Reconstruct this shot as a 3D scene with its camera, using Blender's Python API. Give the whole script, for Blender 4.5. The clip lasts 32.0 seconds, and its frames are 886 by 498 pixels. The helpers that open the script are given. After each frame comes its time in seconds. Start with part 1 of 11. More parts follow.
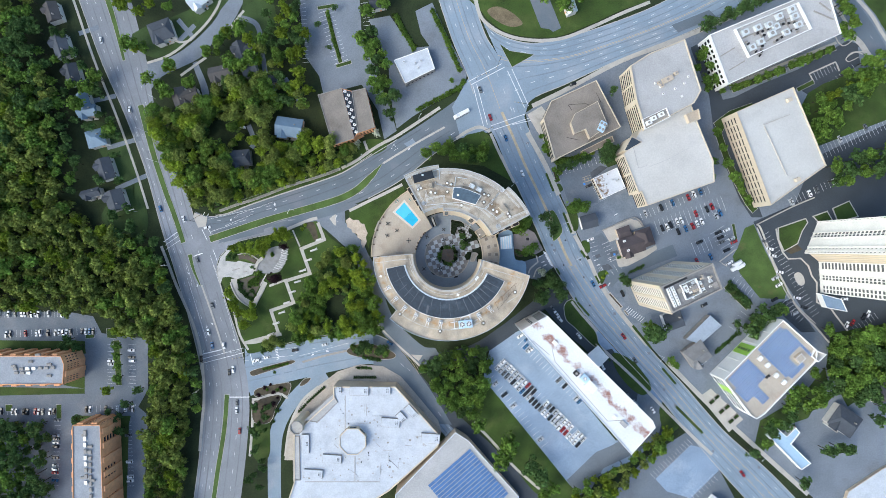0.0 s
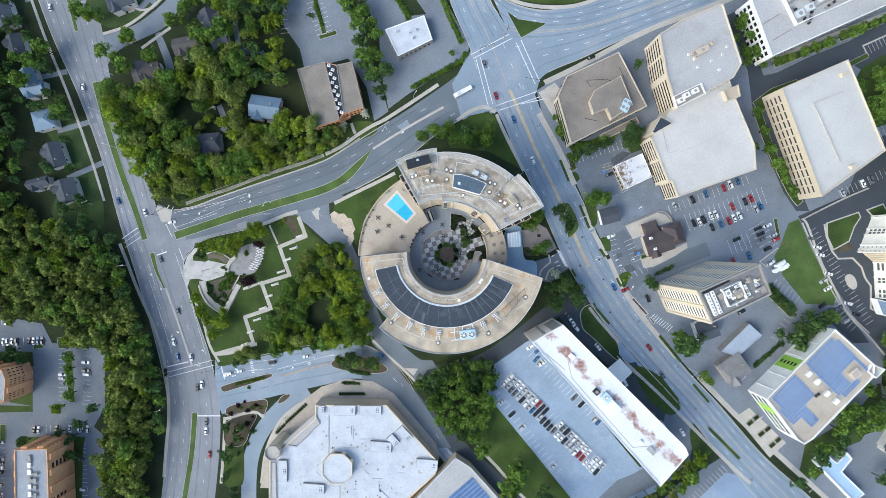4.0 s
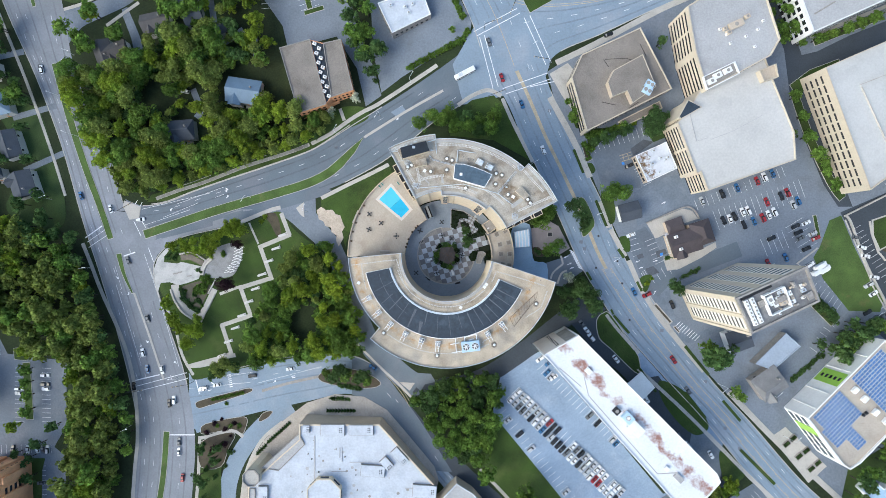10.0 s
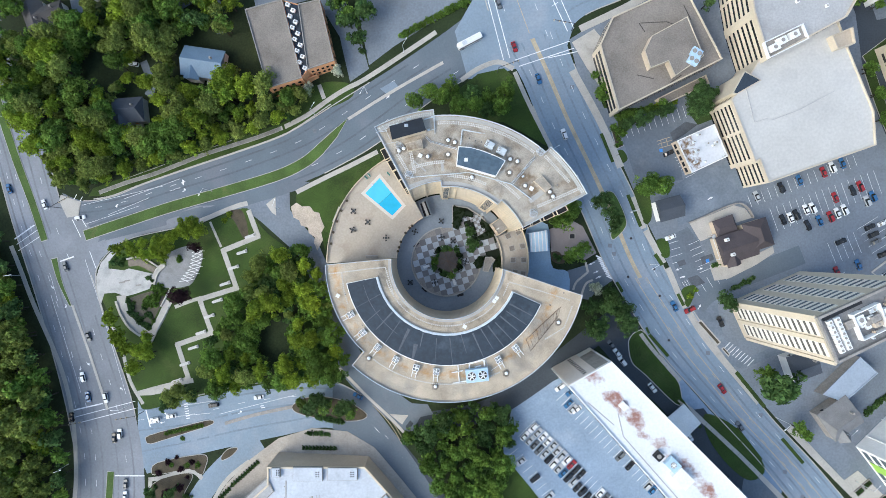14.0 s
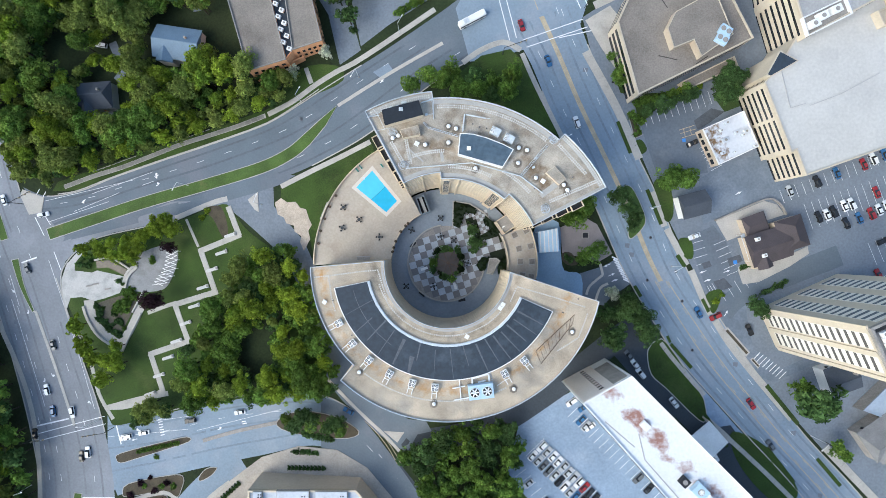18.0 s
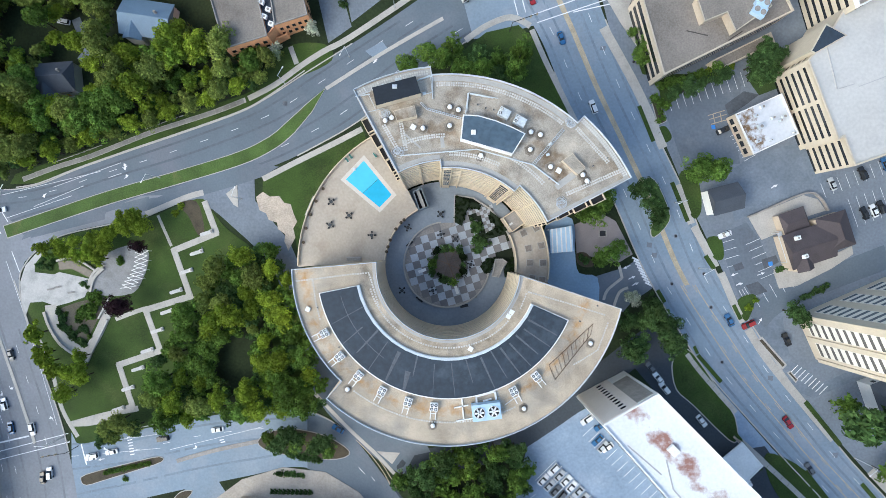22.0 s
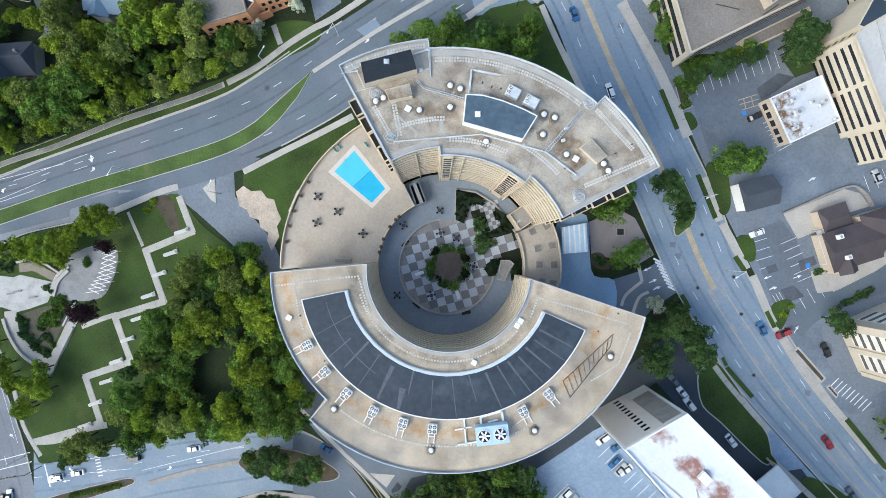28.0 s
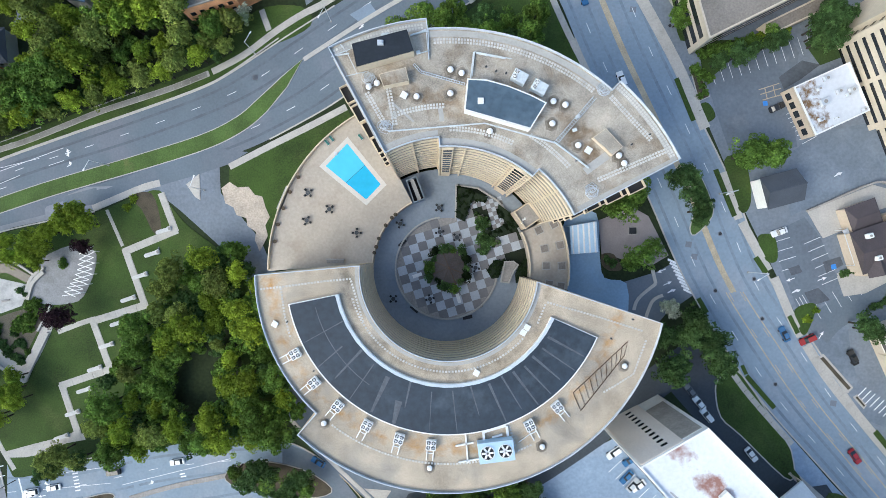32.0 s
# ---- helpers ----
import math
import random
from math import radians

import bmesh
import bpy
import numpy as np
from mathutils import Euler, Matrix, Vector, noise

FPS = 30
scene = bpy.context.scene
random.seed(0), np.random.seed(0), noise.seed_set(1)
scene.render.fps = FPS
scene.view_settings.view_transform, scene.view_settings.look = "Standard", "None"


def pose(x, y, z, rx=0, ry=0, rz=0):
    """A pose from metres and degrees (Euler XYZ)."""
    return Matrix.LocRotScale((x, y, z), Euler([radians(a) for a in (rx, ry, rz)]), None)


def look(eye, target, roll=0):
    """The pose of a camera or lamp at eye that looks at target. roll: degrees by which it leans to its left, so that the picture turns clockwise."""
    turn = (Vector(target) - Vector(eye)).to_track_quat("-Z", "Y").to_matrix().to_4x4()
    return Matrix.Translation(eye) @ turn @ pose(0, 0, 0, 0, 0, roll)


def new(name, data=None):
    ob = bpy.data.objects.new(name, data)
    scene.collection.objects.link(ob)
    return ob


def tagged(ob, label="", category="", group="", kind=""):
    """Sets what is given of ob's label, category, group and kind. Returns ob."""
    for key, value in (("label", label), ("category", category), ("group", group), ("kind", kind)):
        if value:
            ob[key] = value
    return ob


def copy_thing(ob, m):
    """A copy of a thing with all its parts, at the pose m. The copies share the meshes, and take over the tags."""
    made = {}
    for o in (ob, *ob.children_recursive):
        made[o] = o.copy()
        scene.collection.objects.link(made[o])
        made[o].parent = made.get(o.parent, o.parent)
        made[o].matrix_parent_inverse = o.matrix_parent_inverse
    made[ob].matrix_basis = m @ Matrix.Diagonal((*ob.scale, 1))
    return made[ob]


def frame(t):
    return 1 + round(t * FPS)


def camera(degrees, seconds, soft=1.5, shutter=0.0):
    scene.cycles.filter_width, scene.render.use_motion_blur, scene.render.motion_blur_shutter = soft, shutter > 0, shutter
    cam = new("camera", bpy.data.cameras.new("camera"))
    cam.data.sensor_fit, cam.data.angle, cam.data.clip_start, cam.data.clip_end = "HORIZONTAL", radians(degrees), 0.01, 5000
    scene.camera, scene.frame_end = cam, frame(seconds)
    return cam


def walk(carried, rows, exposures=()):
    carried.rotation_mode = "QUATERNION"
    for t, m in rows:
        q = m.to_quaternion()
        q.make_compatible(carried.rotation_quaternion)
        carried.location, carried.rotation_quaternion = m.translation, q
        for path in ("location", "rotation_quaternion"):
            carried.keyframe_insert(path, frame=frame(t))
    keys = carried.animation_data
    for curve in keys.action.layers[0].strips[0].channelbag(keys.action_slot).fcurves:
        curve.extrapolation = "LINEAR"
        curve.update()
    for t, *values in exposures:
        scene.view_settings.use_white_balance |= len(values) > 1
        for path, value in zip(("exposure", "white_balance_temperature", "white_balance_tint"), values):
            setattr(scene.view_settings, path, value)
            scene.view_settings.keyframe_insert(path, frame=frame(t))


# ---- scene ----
cam = camera(83.9, 32.0, 0.8)
METRES, EYE, TILT, LEAN, TURN = 184.0, 327.5, -90.0, 0.0, 0.0
ROWS = [
    (0.0, 0, 0, 0, 0, 0, -0),
    (0.5, -0, 0.0132, -0.0004, -0.03, -0.01, -0),
    (1.0, 0.0002, 0.0263, -0.0015, -0.04, -0.03, -0.01),
    (1.5, 0.0004, 0.0395, -0.002, -0.06, -0.06, -0),
    (2.0, 0.0006, 0.0531, -0.0027, -0.07, -0.05, -0.01),
    (2.2, 0.0006, 0.0583, -0.0027, -0.0743, -0.0513, -0.012),
    (2.3, 0.0004, 0.0772, -0.0029, -0.09, -0.0562, -0.0192),
    (2.4, 0.0003, 0.0962, -0.0031, -0.1057, -0.061, -0.0265),
    (2.5, 0.0002, 0.1151, -0.0033, -0.1214, -0.0658, -0.0337),
    (2.6, 0.0001, 0.134, -0.0034, -0.1372, -0.0707, -0.041),
    (2.7, -0, 0.1529, -0.0036, -0.1529, -0.0755, -0.0482),
    (2.8, -0.0002, 0.1718, -0.0038, -0.1686, -0.0803, -0.0555),
    (2.9, -0.0003, 0.1908, -0.0039, -0.1843, -0.0852, -0.0627),
    (3.0, -0.0004, 0.2097, -0.0041, -0.2, -0.09, -0.07),
    (3.5, -0.001, 0.2228, -0.0046, -0.21, -0.07, -0.06),
    (5.5, 0.0008, 0.2756, -0.0057, -0.14, -0.01, -0.05),
    (6.0, 0.0003, 0.2885, -0.0054, -0.17, -0.02, -0.06),
    (6.5, -0.0001, 0.3019, -0.0051, -0.19, -0.03, -0.06),
    (7.0, -0.0004, 0.3154, -0.0049, -0.21, -0.03, -0.07),
    (7.5, -0.0006, 0.3287, -0.0054, -0.23, -0.04, -0.08),
    (8.0, -0.0005, 0.342, -0.0055, -0.24, -0.02, -0.08),
    (8.5, -0.0009, 0.3547, -0.0053, -0.26, -0, -0.06),
    (9.0, -0.001, 0.368, -0.0048, -0.28, -0, -0.07),
    (9.5, -0.0013, 0.3814, -0.0048, -0.3, -0.02, -0.06),
    (10.0, -0.0014, 0.3943, -0.0049, -0.31, -0.02, -0.05),
    (10.5, -0.0013, 0.4075, -0.0049, -0.33, 0, -0.06),
    (11.0, -0.0014, 0.4206, -0.0045, -0.33, 0.02, -0.07),
    (11.5, -0.0016, 0.4334, -0.0043, -0.34, 0.04, -0.07),
    (12.0, -0.0018, 0.4465, -0.004, -0.35, 0.04, -0.08),
    (12.2, -0.0019, 0.4517, -0.0039, -0.3545, 0.0491, -0.0829),
    (12.3, -0.0021, 0.4711, -0.0036, -0.3715, 0.083, -0.0938),
    (12.4, -0.0023, 0.4904, -0.0033, -0.3884, 0.1168, -0.1047),
    (12.5, -0.0026, 0.5098, -0.003, -0.4053, 0.1507, -0.1156),
    (12.6, -0.0028, 0.5292, -0.0027, -0.4223, 0.1845, -0.1265),
    (12.7, -0.003, 0.5485, -0.0023, -0.4392, 0.2184, -0.1373),
    (12.8, -0.0032, 0.5679, -0.002, -0.4561, 0.2523, -0.1482),
    (12.9, -0.0035, 0.5872, -0.0017, -0.4731, 0.2861, -0.1591),
    (13.0, -0.0037, 0.6066, -0.0014, -0.49, 0.32, -0.17),
    (13.5, -0.0037, 0.6201, -0.0012, -0.51, 0.32, -0.17),
    (14.0, -0.0036, 0.6337, -0.0011, -0.52, 0.33, -0.17),
    (14.5, -0.0036, 0.6472, -0.0012, -0.53, 0.35, -0.17),
    (16.5, -0.0044, 0.7014, 0.0025, -0.62, 0.2, -0.17),
    (17.0, -0.004, 0.7151, 0.0024, -0.62, 0.2, -0.17),
    (17.5, -0.0036, 0.7286, 0.0026, -0.63, 0.2, -0.17),
    (18.0, -0.0038, 0.7426, 0.0026, -0.64, 0.19, -0.18),
    (18.5, -0.0036, 0.7561, 0.0028, -0.64, 0.17, -0.18),
    (19.0, -0.0035, 0.7697, 0.0029, -0.65, 0.16, -0.21),
    (19.5, -0.0035, 0.7833, 0.0032, -0.65, 0.14, -0.21),
    (20.0, -0.0037, 0.7969, 0.0036, -0.66, 0.12, -0.22),
    (20.5, -0.0035, 0.8105, 0.0036, -0.67, 0.13, -0.21),
    (21.0, -0.0035, 0.8243, 0.0038, -0.67, 0.11, -0.22),
    (21.5, -0.0035, 0.838, 0.0039, -0.67, 0.1, -0.23),
    (22.0, -0.0034, 0.8517, 0.0038, -0.67, 0.1, -0.23),
    (22.5, -0.0032, 0.8654, 0.004, -0.67, 0.09, -0.23),
    (23.0, -0.003, 0.8763, 0.0042, -0.67, 0.08, -0.23),
    (23.5, -0.003, 0.8831, 0.0043, -0.67, 0.07, -0.21),
    (24.0, -0.003, 0.8899, 0.0044, -0.68, 0.06, -0.22),
    (24.5, -0.003, 0.8967, 0.0046, -0.68, 0.04, -0.22),
    (25.0, -0.0028, 0.9035, 0.0045, -0.68, 0.04, -0.22),
    (25.5, -0.0027, 0.9102, 0.0045, -0.69, 0.04, -0.22),
    (27.5, -0.0017, 0.938, 0.0043, -0.67, 0.09, -0.22),
    (28.0, -0.0016, 0.9448, 0.0041, -0.66, 0.11, -0.21),
    (28.5, -0.0016, 0.9517, 0.0042, -0.67, 0.09, -0.21),
    (29.0, -0.0016, 0.9586, 0.0043, -0.67, 0.09, -0.21),
    (29.5, -0.0016, 0.9654, 0.0044, -0.67, 0.09, -0.21),
    (30.0, -0.0014, 0.9722, 0.0044, -0.68, 0.11, -0.21),
    (30.5, -0.0013, 0.979, 0.0044, -0.69, 0.1, -0.21),
    (31.0, -0.0013, 0.9858, 0.0045, -0.7, 0.11, -0.2),
    (31.5, -0.0011, 0.9927, 0.0045, -0.71, 0.11, -0.21),
    (32.0, -0.001, 0.9995, 0.0046, -0.71, 0.1, -0.2),
]
walk(cam, [(t, pose(0, 0, EYE, TILT, LEAN, TURN) @ pose(METRES * x, METRES * y, METRES * z, 90 + pitch, roll, yaw)) for t, x, y, z, yaw, pitch, roll in ROWS], [(0, 0.93, 6180, 3), (32, 0.92, 6050, 2)])

# ---- world and light ----
world = bpy.data.worlds.new("sky")
scene.world = world
world.use_nodes = True
wn = world.node_tree.nodes
sky = wn.new("ShaderNodeTexSky")
sky.sky_type = "NISHITA"
sky.sun_disc = False
sky.sun_elevation, sky.sun_rotation = radians(40), radians(240)
sky.air_density, sky.dust_density = 1.0, 2.5
world.node_tree.links.new(sky.outputs[0], wn["Background"].inputs[0])
wn["Background"].inputs[1].default_value = 0.148
sun = new("sun", bpy.data.lights.new("sun", "SUN"))
sun.data.energy, sun.data.angle, sun.data.color = 0.95, radians(45), (1.0, 0.93, 0.82)
sun.matrix_world = look((-66.3, -38.3, 64.3), (0, 0, 0))


# ---- materials ----
def mat(name, col, rough=0.8, var=0.25, fine=3.0, coarse=0.12, bump=0.3, metal=0.0, spec=0.4, island=0.0, rnd=0.0, tint=None, tint_at=0.55, bump_scale=None):
    """Procedural surface: colour varied by fine grain, coarse blotches, optional stain colour, per-island and per-object variation."""
    m = bpy.data.materials.new(name)
    m.use_nodes = True
    nt, N = m.node_tree, m.node_tree.nodes
    L = nt.links.new
    b = N["Principled BSDF"]
    b.inputs["Roughness"].default_value, b.inputs["Metallic"].default_value = rough, metal
    b.inputs["Specular IOR Level"].default_value = spec
    tc = N.new("ShaderNodeTexCoord")
    geo = N.new("ShaderNodeNewGeometry")
    n1, n2 = N.new("ShaderNodeTexNoise"), N.new("ShaderNodeTexNoise")
    for n, s, d in ((n1, fine, 4), (n2, coarse, 5)):
        n.inputs["Scale"].default_value, n.inputs["Detail"].default_value = s, d
        L(geo.outputs["Position"], n.inputs["Vector"])
    val = N.new("ShaderNodeMath")
    val.operation = "ADD"
    L(n1.outputs["Fac"], val.inputs[0])
    L(n2.outputs["Fac"], val.inputs[1])
    mr = N.new("ShaderNodeMapRange")
    mr.inputs["From Min"].default_value, mr.inputs["From Max"].default_value = 0.65, 1.35
    mr.inputs["To Min"].default_value, mr.inputs["To Max"].default_value = 1 - var, 1 + var
    L(val.outputs[0], mr.inputs["Value"])
    out = mr.outputs["Result"]
    for amount, sock in ((island, geo.outputs["Random Per Island"]), (rnd, N.new("ShaderNodeObjectInfo").outputs["Random"])):
        if amount:
            r = N.new("ShaderNodeMapRange")
            r.inputs["To Min"].default_value, r.inputs["To Max"].default_value = 1 - amount, 1 + amount
            L(sock, r.inputs["Value"])
            mu = N.new("ShaderNodeMath")
            mu.operation = "MULTIPLY"
            L(out, mu.inputs[0])
            L(r.outputs["Result"], mu.inputs[1])
            out = mu.outputs[0]
    base = N.new("ShaderNodeRGB")
    base.outputs[0].default_value = (*col, 1)
    csock = base.outputs[0]
    if tint:
        n3, ramp, mx = N.new("ShaderNodeTexNoise"), N.new("ShaderNodeValToRGB"), N.new("ShaderNodeMix")
        n3.inputs["Scale"].default_value, n3.inputs["Detail"].default_value = coarse * 0.8, 7
        n3.inputs["Roughness"].default_value = 0.62
        L(geo.outputs["Position"], n3.inputs["Vector"])
        ramp.color_ramp.elements[0].position, ramp.color_ramp.elements[1].position = tint_at, tint_at + 0.16
        L(n3.outputs["Fac"], ramp.inputs["Fac"])
        mx.data_type = "RGBA"
        L(ramp.outputs["Color"], mx.inputs["Factor"])
        L(csock, mx.inputs["A"])
        mx.inputs["B"].default_value = (*tint, 1)
        csock = mx.outputs["Result"]
    sc = N.new("ShaderNodeVectorMath")
    sc.operation = "SCALE"
    L(csock, sc.inputs[0])
    L(out, sc.inputs["Scale"])
    L(sc.outputs[0], b.inputs["Base Color"])
    if bump:
        bp = N.new("ShaderNodeBump")
        bp.inputs["Strength"].default_value, bp.inputs["Distance"].default_value = bump, 0.05
        L(n1.outputs["Fac"], bp.inputs["Height"])
        L(bp.outputs[0], b.inputs["Normal"])
    return m


def edge_stain(name, col, stain, origin, normal, inner, outer, scale=0.35):
    """Weathered sheet roof whose stains gather in a band along one line of the roof."""
    m = mat(name, col, 0.75, 0.1, 1.0, 0.07, 0.1)
    nt, N = m.node_tree, m.node_tree.nodes
    L = nt.links.new
    geo, sub, dot, ab, mr = N.new("ShaderNodeNewGeometry"), N.new("ShaderNodeVectorMath"), N.new("ShaderNodeVectorMath"), N.new("ShaderNodeMath"), N.new("ShaderNodeMapRange")
    sub.operation, dot.operation, ab.operation = "SUBTRACT", "DOT_PRODUCT", "ABSOLUTE"
    L(geo.outputs["Position"], sub.inputs[0])
    sub.inputs[1].default_value = (*origin, 0)
    L(sub.outputs[0], dot.inputs[0])
    dot.inputs[1].default_value = (*normal, 0)
    L(dot.outputs["Value"], ab.inputs[0])
    mr.inputs["From Min"].default_value, mr.inputs["From Max"].default_value = inner, outer
    mr.inputs["To Min"].default_value, mr.inputs["To Max"].default_value = 0.13, -0.3
    L(ab.outputs[0], mr.inputs["Value"])
    n, add, ramp, mx = N.new("ShaderNodeTexNoise"), N.new("ShaderNodeMath"), N.new("ShaderNodeValToRGB"), N.new("ShaderNodeMix")
    n.inputs["Scale"].default_value, n.inputs["Detail"].default_value, n.inputs["Roughness"].default_value = scale, 8, 0.68
    L(geo.outputs["Position"], n.inputs["Vector"])
    L(n.outputs["Fac"], add.inputs[0])
    L(mr.outputs[0], add.inputs[1])
    ramp.color_ramp.elements[0].position, ramp.color_ramp.elements[1].position = 0.55, 0.72
    L(add.outputs[0], ramp.inputs[0])
    mx.data_type = "RGBA"
    bs = N["Principled BSDF"]
    old = bs.inputs["Base Color"].links[0].from_socket
    L(ramp.outputs[0], mx.inputs["Factor"])
    L(old, mx.inputs["A"])
    mx.inputs["B"].default_value = (*stain, 1)
    L(mx.outputs["Result"], bs.inputs["Base Color"])
    return m


M_GRASS = mat("lawn", (0.037, 0.067, 0.011), 0.95, 0.5, 2.5, 0.09, 0.6, tint=(0.057, 0.081, 0.019), tint_at=0.5)
# darker copy of the lawn, with the yards' shade put into its green
M_YARD = mat("shaded_yard_lawn", (0.036, 0.064, 0.018), 0.95, 0.45, 2.5, 0.09, 0.6, tint=(0.04, 0.07, 0.016), tint_at=0.5)
M_MEDIAN = mat("median_grass", (0.068, 0.113, 0.027), 0.95, 0.4, 2.5, 0.12, 0.6, tint=(0.13, 0.12, 0.05), tint_at=0.58)
# floor colour lowered so that gaps between the trees look shaded
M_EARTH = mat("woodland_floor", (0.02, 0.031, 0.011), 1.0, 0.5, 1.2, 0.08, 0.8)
M_MULCH = mat("mulch", (0.075, 0.062, 0.042), 1.0, 0.4, 4, 0.3, 0.8)
M_DIRT = mat("bare_dirt", (0.46, 0.39, 0.32), 1.0, 0.35, 2, 0.2, 0.6)
M_ROAD = mat("road_asphalt", (0.213, 0.272, 0.338), 0.85, 0.15, 1.2, 0.05, 0.25, tint=(0.262, 0.30, 0.352), tint_at=0.5)
M_ROADW = mat("avenue_asphalt", (0.205, 0.218, 0.242), 0.85, 0.14, 1.2, 0.04, 0.25, tint=(0.25, 0.265, 0.30), tint_at=0.5)
M_OFFICE = mat("office_concrete", (0.54, 0.472, 0.375), 0.85, 0.1, 1.5, 0.15, 0.1)
M_ROADN = mat("newer_asphalt", (0.122, 0.149, 0.178), 0.85, 0.15, 1.6, 0.06, 0.25, tint=(0.15, 0.165, 0.195), tint_at=0.5)
M_LOT = mat("parking_asphalt", (0.172, 0.198, 0.235), 0.85, 0.2, 1.2, 0.06, 0.25, tint=(0.145, 0.158, 0.184), tint_at=0.55)
M_SLABLOT = mat("bluish_lot_asphalt", (0.215, 0.285, 0.385), 0.85, 0.2, 1.2, 0.06, 0.25, tint=(0.28, 0.345, 0.44), tint_at=0.52)
M_WLOT = mat("older_lot_asphalt", (0.132, 0.155, 0.186), 0.85, 0.2, 1.2, 0.06, 0.25, tint=(0.18, 0.192, 0.215), tint_at=0.52)
M_DARK = mat("fresh_asphalt", (0.047, 0.057, 0.07), 0.85, 0.2, 1.5, 0.08, 0.25)
M_WALK = mat("pale_concrete_paving", (0.43, 0.405, 0.37), 0.9, 0.15, 2, 0.2, 0.2, tint=(0.33, 0.31, 0.285), tint_at=0.56)
M_KERB = mat("kerb_concrete", (0.42, 0.40, 0.37), 0.9, 0.15, 2, 0.3, 0.2)
M_LINE = mat("white_road_paint", (0.72, 0.73, 0.75), 0.7, 0.2, 3, 0.5, 0.1)
M_YELLOW = mat("yellow_road_paint", (0.43, 0.36, 0.255), 0.75, 0.25, 3, 0.4, 0.1)
M_GRAVEL = mat("roof_gravel", (0.39, 0.345, 0.285), 0.95, 0.5, 5.5, 0.2, 0.35, tint=(0.27, 0.22, 0.165), tint_at=0.5)
M_GRAVELS = mat("ochre_roof_gravel", (0.435, 0.363, 0.275), 0.95, 0.45, 5.5, 0.12, 0.35, tint=(0.335, 0.295, 0.243), tint_at=0.49)


def ring_stain(m, stain, centre, r0, r1, scale):
    """Stains with ragged edges on a round roof, gathered between two radii."""
    nt, N = m.node_tree, m.node_tree.nodes
    L = nt.links.new
    geo, sub, flat, length = N.new("ShaderNodeNewGeometry"), N.new("ShaderNodeVectorMath"), N.new("ShaderNodeVectorMath"), N.new("ShaderNodeVectorMath")
    sub.operation, flat.operation, length.operation = "SUBTRACT", "MULTIPLY", "LENGTH"
    L(geo.outputs["Position"], sub.inputs[0])
    sub.inputs[1].default_value = (*centre, 0)
    L(sub.outputs[0], flat.inputs[0])
    flat.inputs[1].default_value = (1, 1, 0)
    L(flat.outputs[0], length.inputs[0])
    away, lift, n, add, ramp, mx = N.new("ShaderNodeMath"), N.new("ShaderNodeMapRange"), N.new("ShaderNodeTexNoise"), N.new("ShaderNodeMath"), N.new("ShaderNodeValToRGB"), N.new("ShaderNodeMix")
    dist = N.new("ShaderNodeMath")
    dist.operation = "SUBTRACT"
    L(length.outputs["Value"], dist.inputs[0])
    dist.inputs[1].default_value = (r0 + r1) / 2
    away.operation = "ABSOLUTE"
    L(dist.outputs[0], away.inputs[0])
    lift.inputs["From Min"].default_value, lift.inputs["From Max"].default_value = 0, (r1 - r0) / 2
    lift.inputs["To Min"].default_value, lift.inputs["To Max"].default_value = 0.1, -0.22
    L(away.outputs[0], lift.inputs["Value"])
    n.inputs["Scale"].default_value, n.inputs["Detail"].default_value, n.inputs["Roughness"].default_value = scale, 8, 0.65
    L(geo.outputs["Position"], n.inputs["Vector"])
    L(n.outputs["Fac"], add.inputs[0])
    L(lift.outputs[0], add.inputs[1])
    ramp.color_ramp.elements[0].position, ramp.color_ramp.elements[1].position = 0.5, 0.75
    L(add.outputs[0], ramp.inputs[0])
    mx.data_type, mx.blend_type = "RGBA", "MULTIPLY"
    b = N["Principled BSDF"]
    old = b.inputs["Base Color"].links[0].from_socket
    L(ramp.outputs[0], mx.inputs["Factor"])
    L(old, mx.inputs["A"])
    mx.inputs["B"].default_value = (*stain, 1)
    L(mx.outputs["Result"], b.inputs["Base Color"])


ring_stain(M_GRAVELS, (0.95, 0.66, 0.37), (2.6, -4.3), 36.5, 46.5, 0.3)
ring_stain(M_GRAVELS, (0.55, 0.53, 0.5), (2.6, -4.3), 18.0, 29.5, 0.25)
ring_stain(M_GRAVEL, (0.62, 0.5, 0.38), (2.6, -4.3), 31.0, 46.0, 0.16)
M_DECK = mat("pool_deck_concrete", (0.43, 0.377, 0.315), 0.85, 0.14, 1.5, 0.12, 0.15, tint=(0.37, 0.31, 0.25), tint_at=0.55)
M_MEMB = mat("dark_roof_membrane", (0.03, 0.042, 0.058), 0.6, 0.3, 0.8, 0.12, 0.15, tint=(0.062, 0.08, 0.1), tint_at=0.53)
M_TARROOF = mat("black_tar_roof", (0.014, 0.019, 0.027), 0.7, 0.3, 1.5, 0.3, 0.15)
M_WROOF = mat("white_roof_membrane", (0.50, 0.53, 0.578), 0.7, 0.14, 1.0, 0.16, 0.1, tint=(0.43, 0.465, 0.52), tint_at=0.53)
M_GREYR = mat("grey_roof", (0.415, 0.41, 0.41), 0.85, 0.18, 1.2, 0.05, 0.2, tint=(0.33, 0.32, 0.315), tint_at=0.54)
M_BROWNR = mat("brown_gravel_roof", (0.225, 0.198, 0.172), 0.95, 0.3, 2, 0.1, 0.5, tint=(0.18, 0.155, 0.135), tint_at=0.55)
M_CREAM = mat("cream_concrete", (0.62, 0.53, 0.40), 0.85, 0.1, 1.5, 0.15, 0.1)
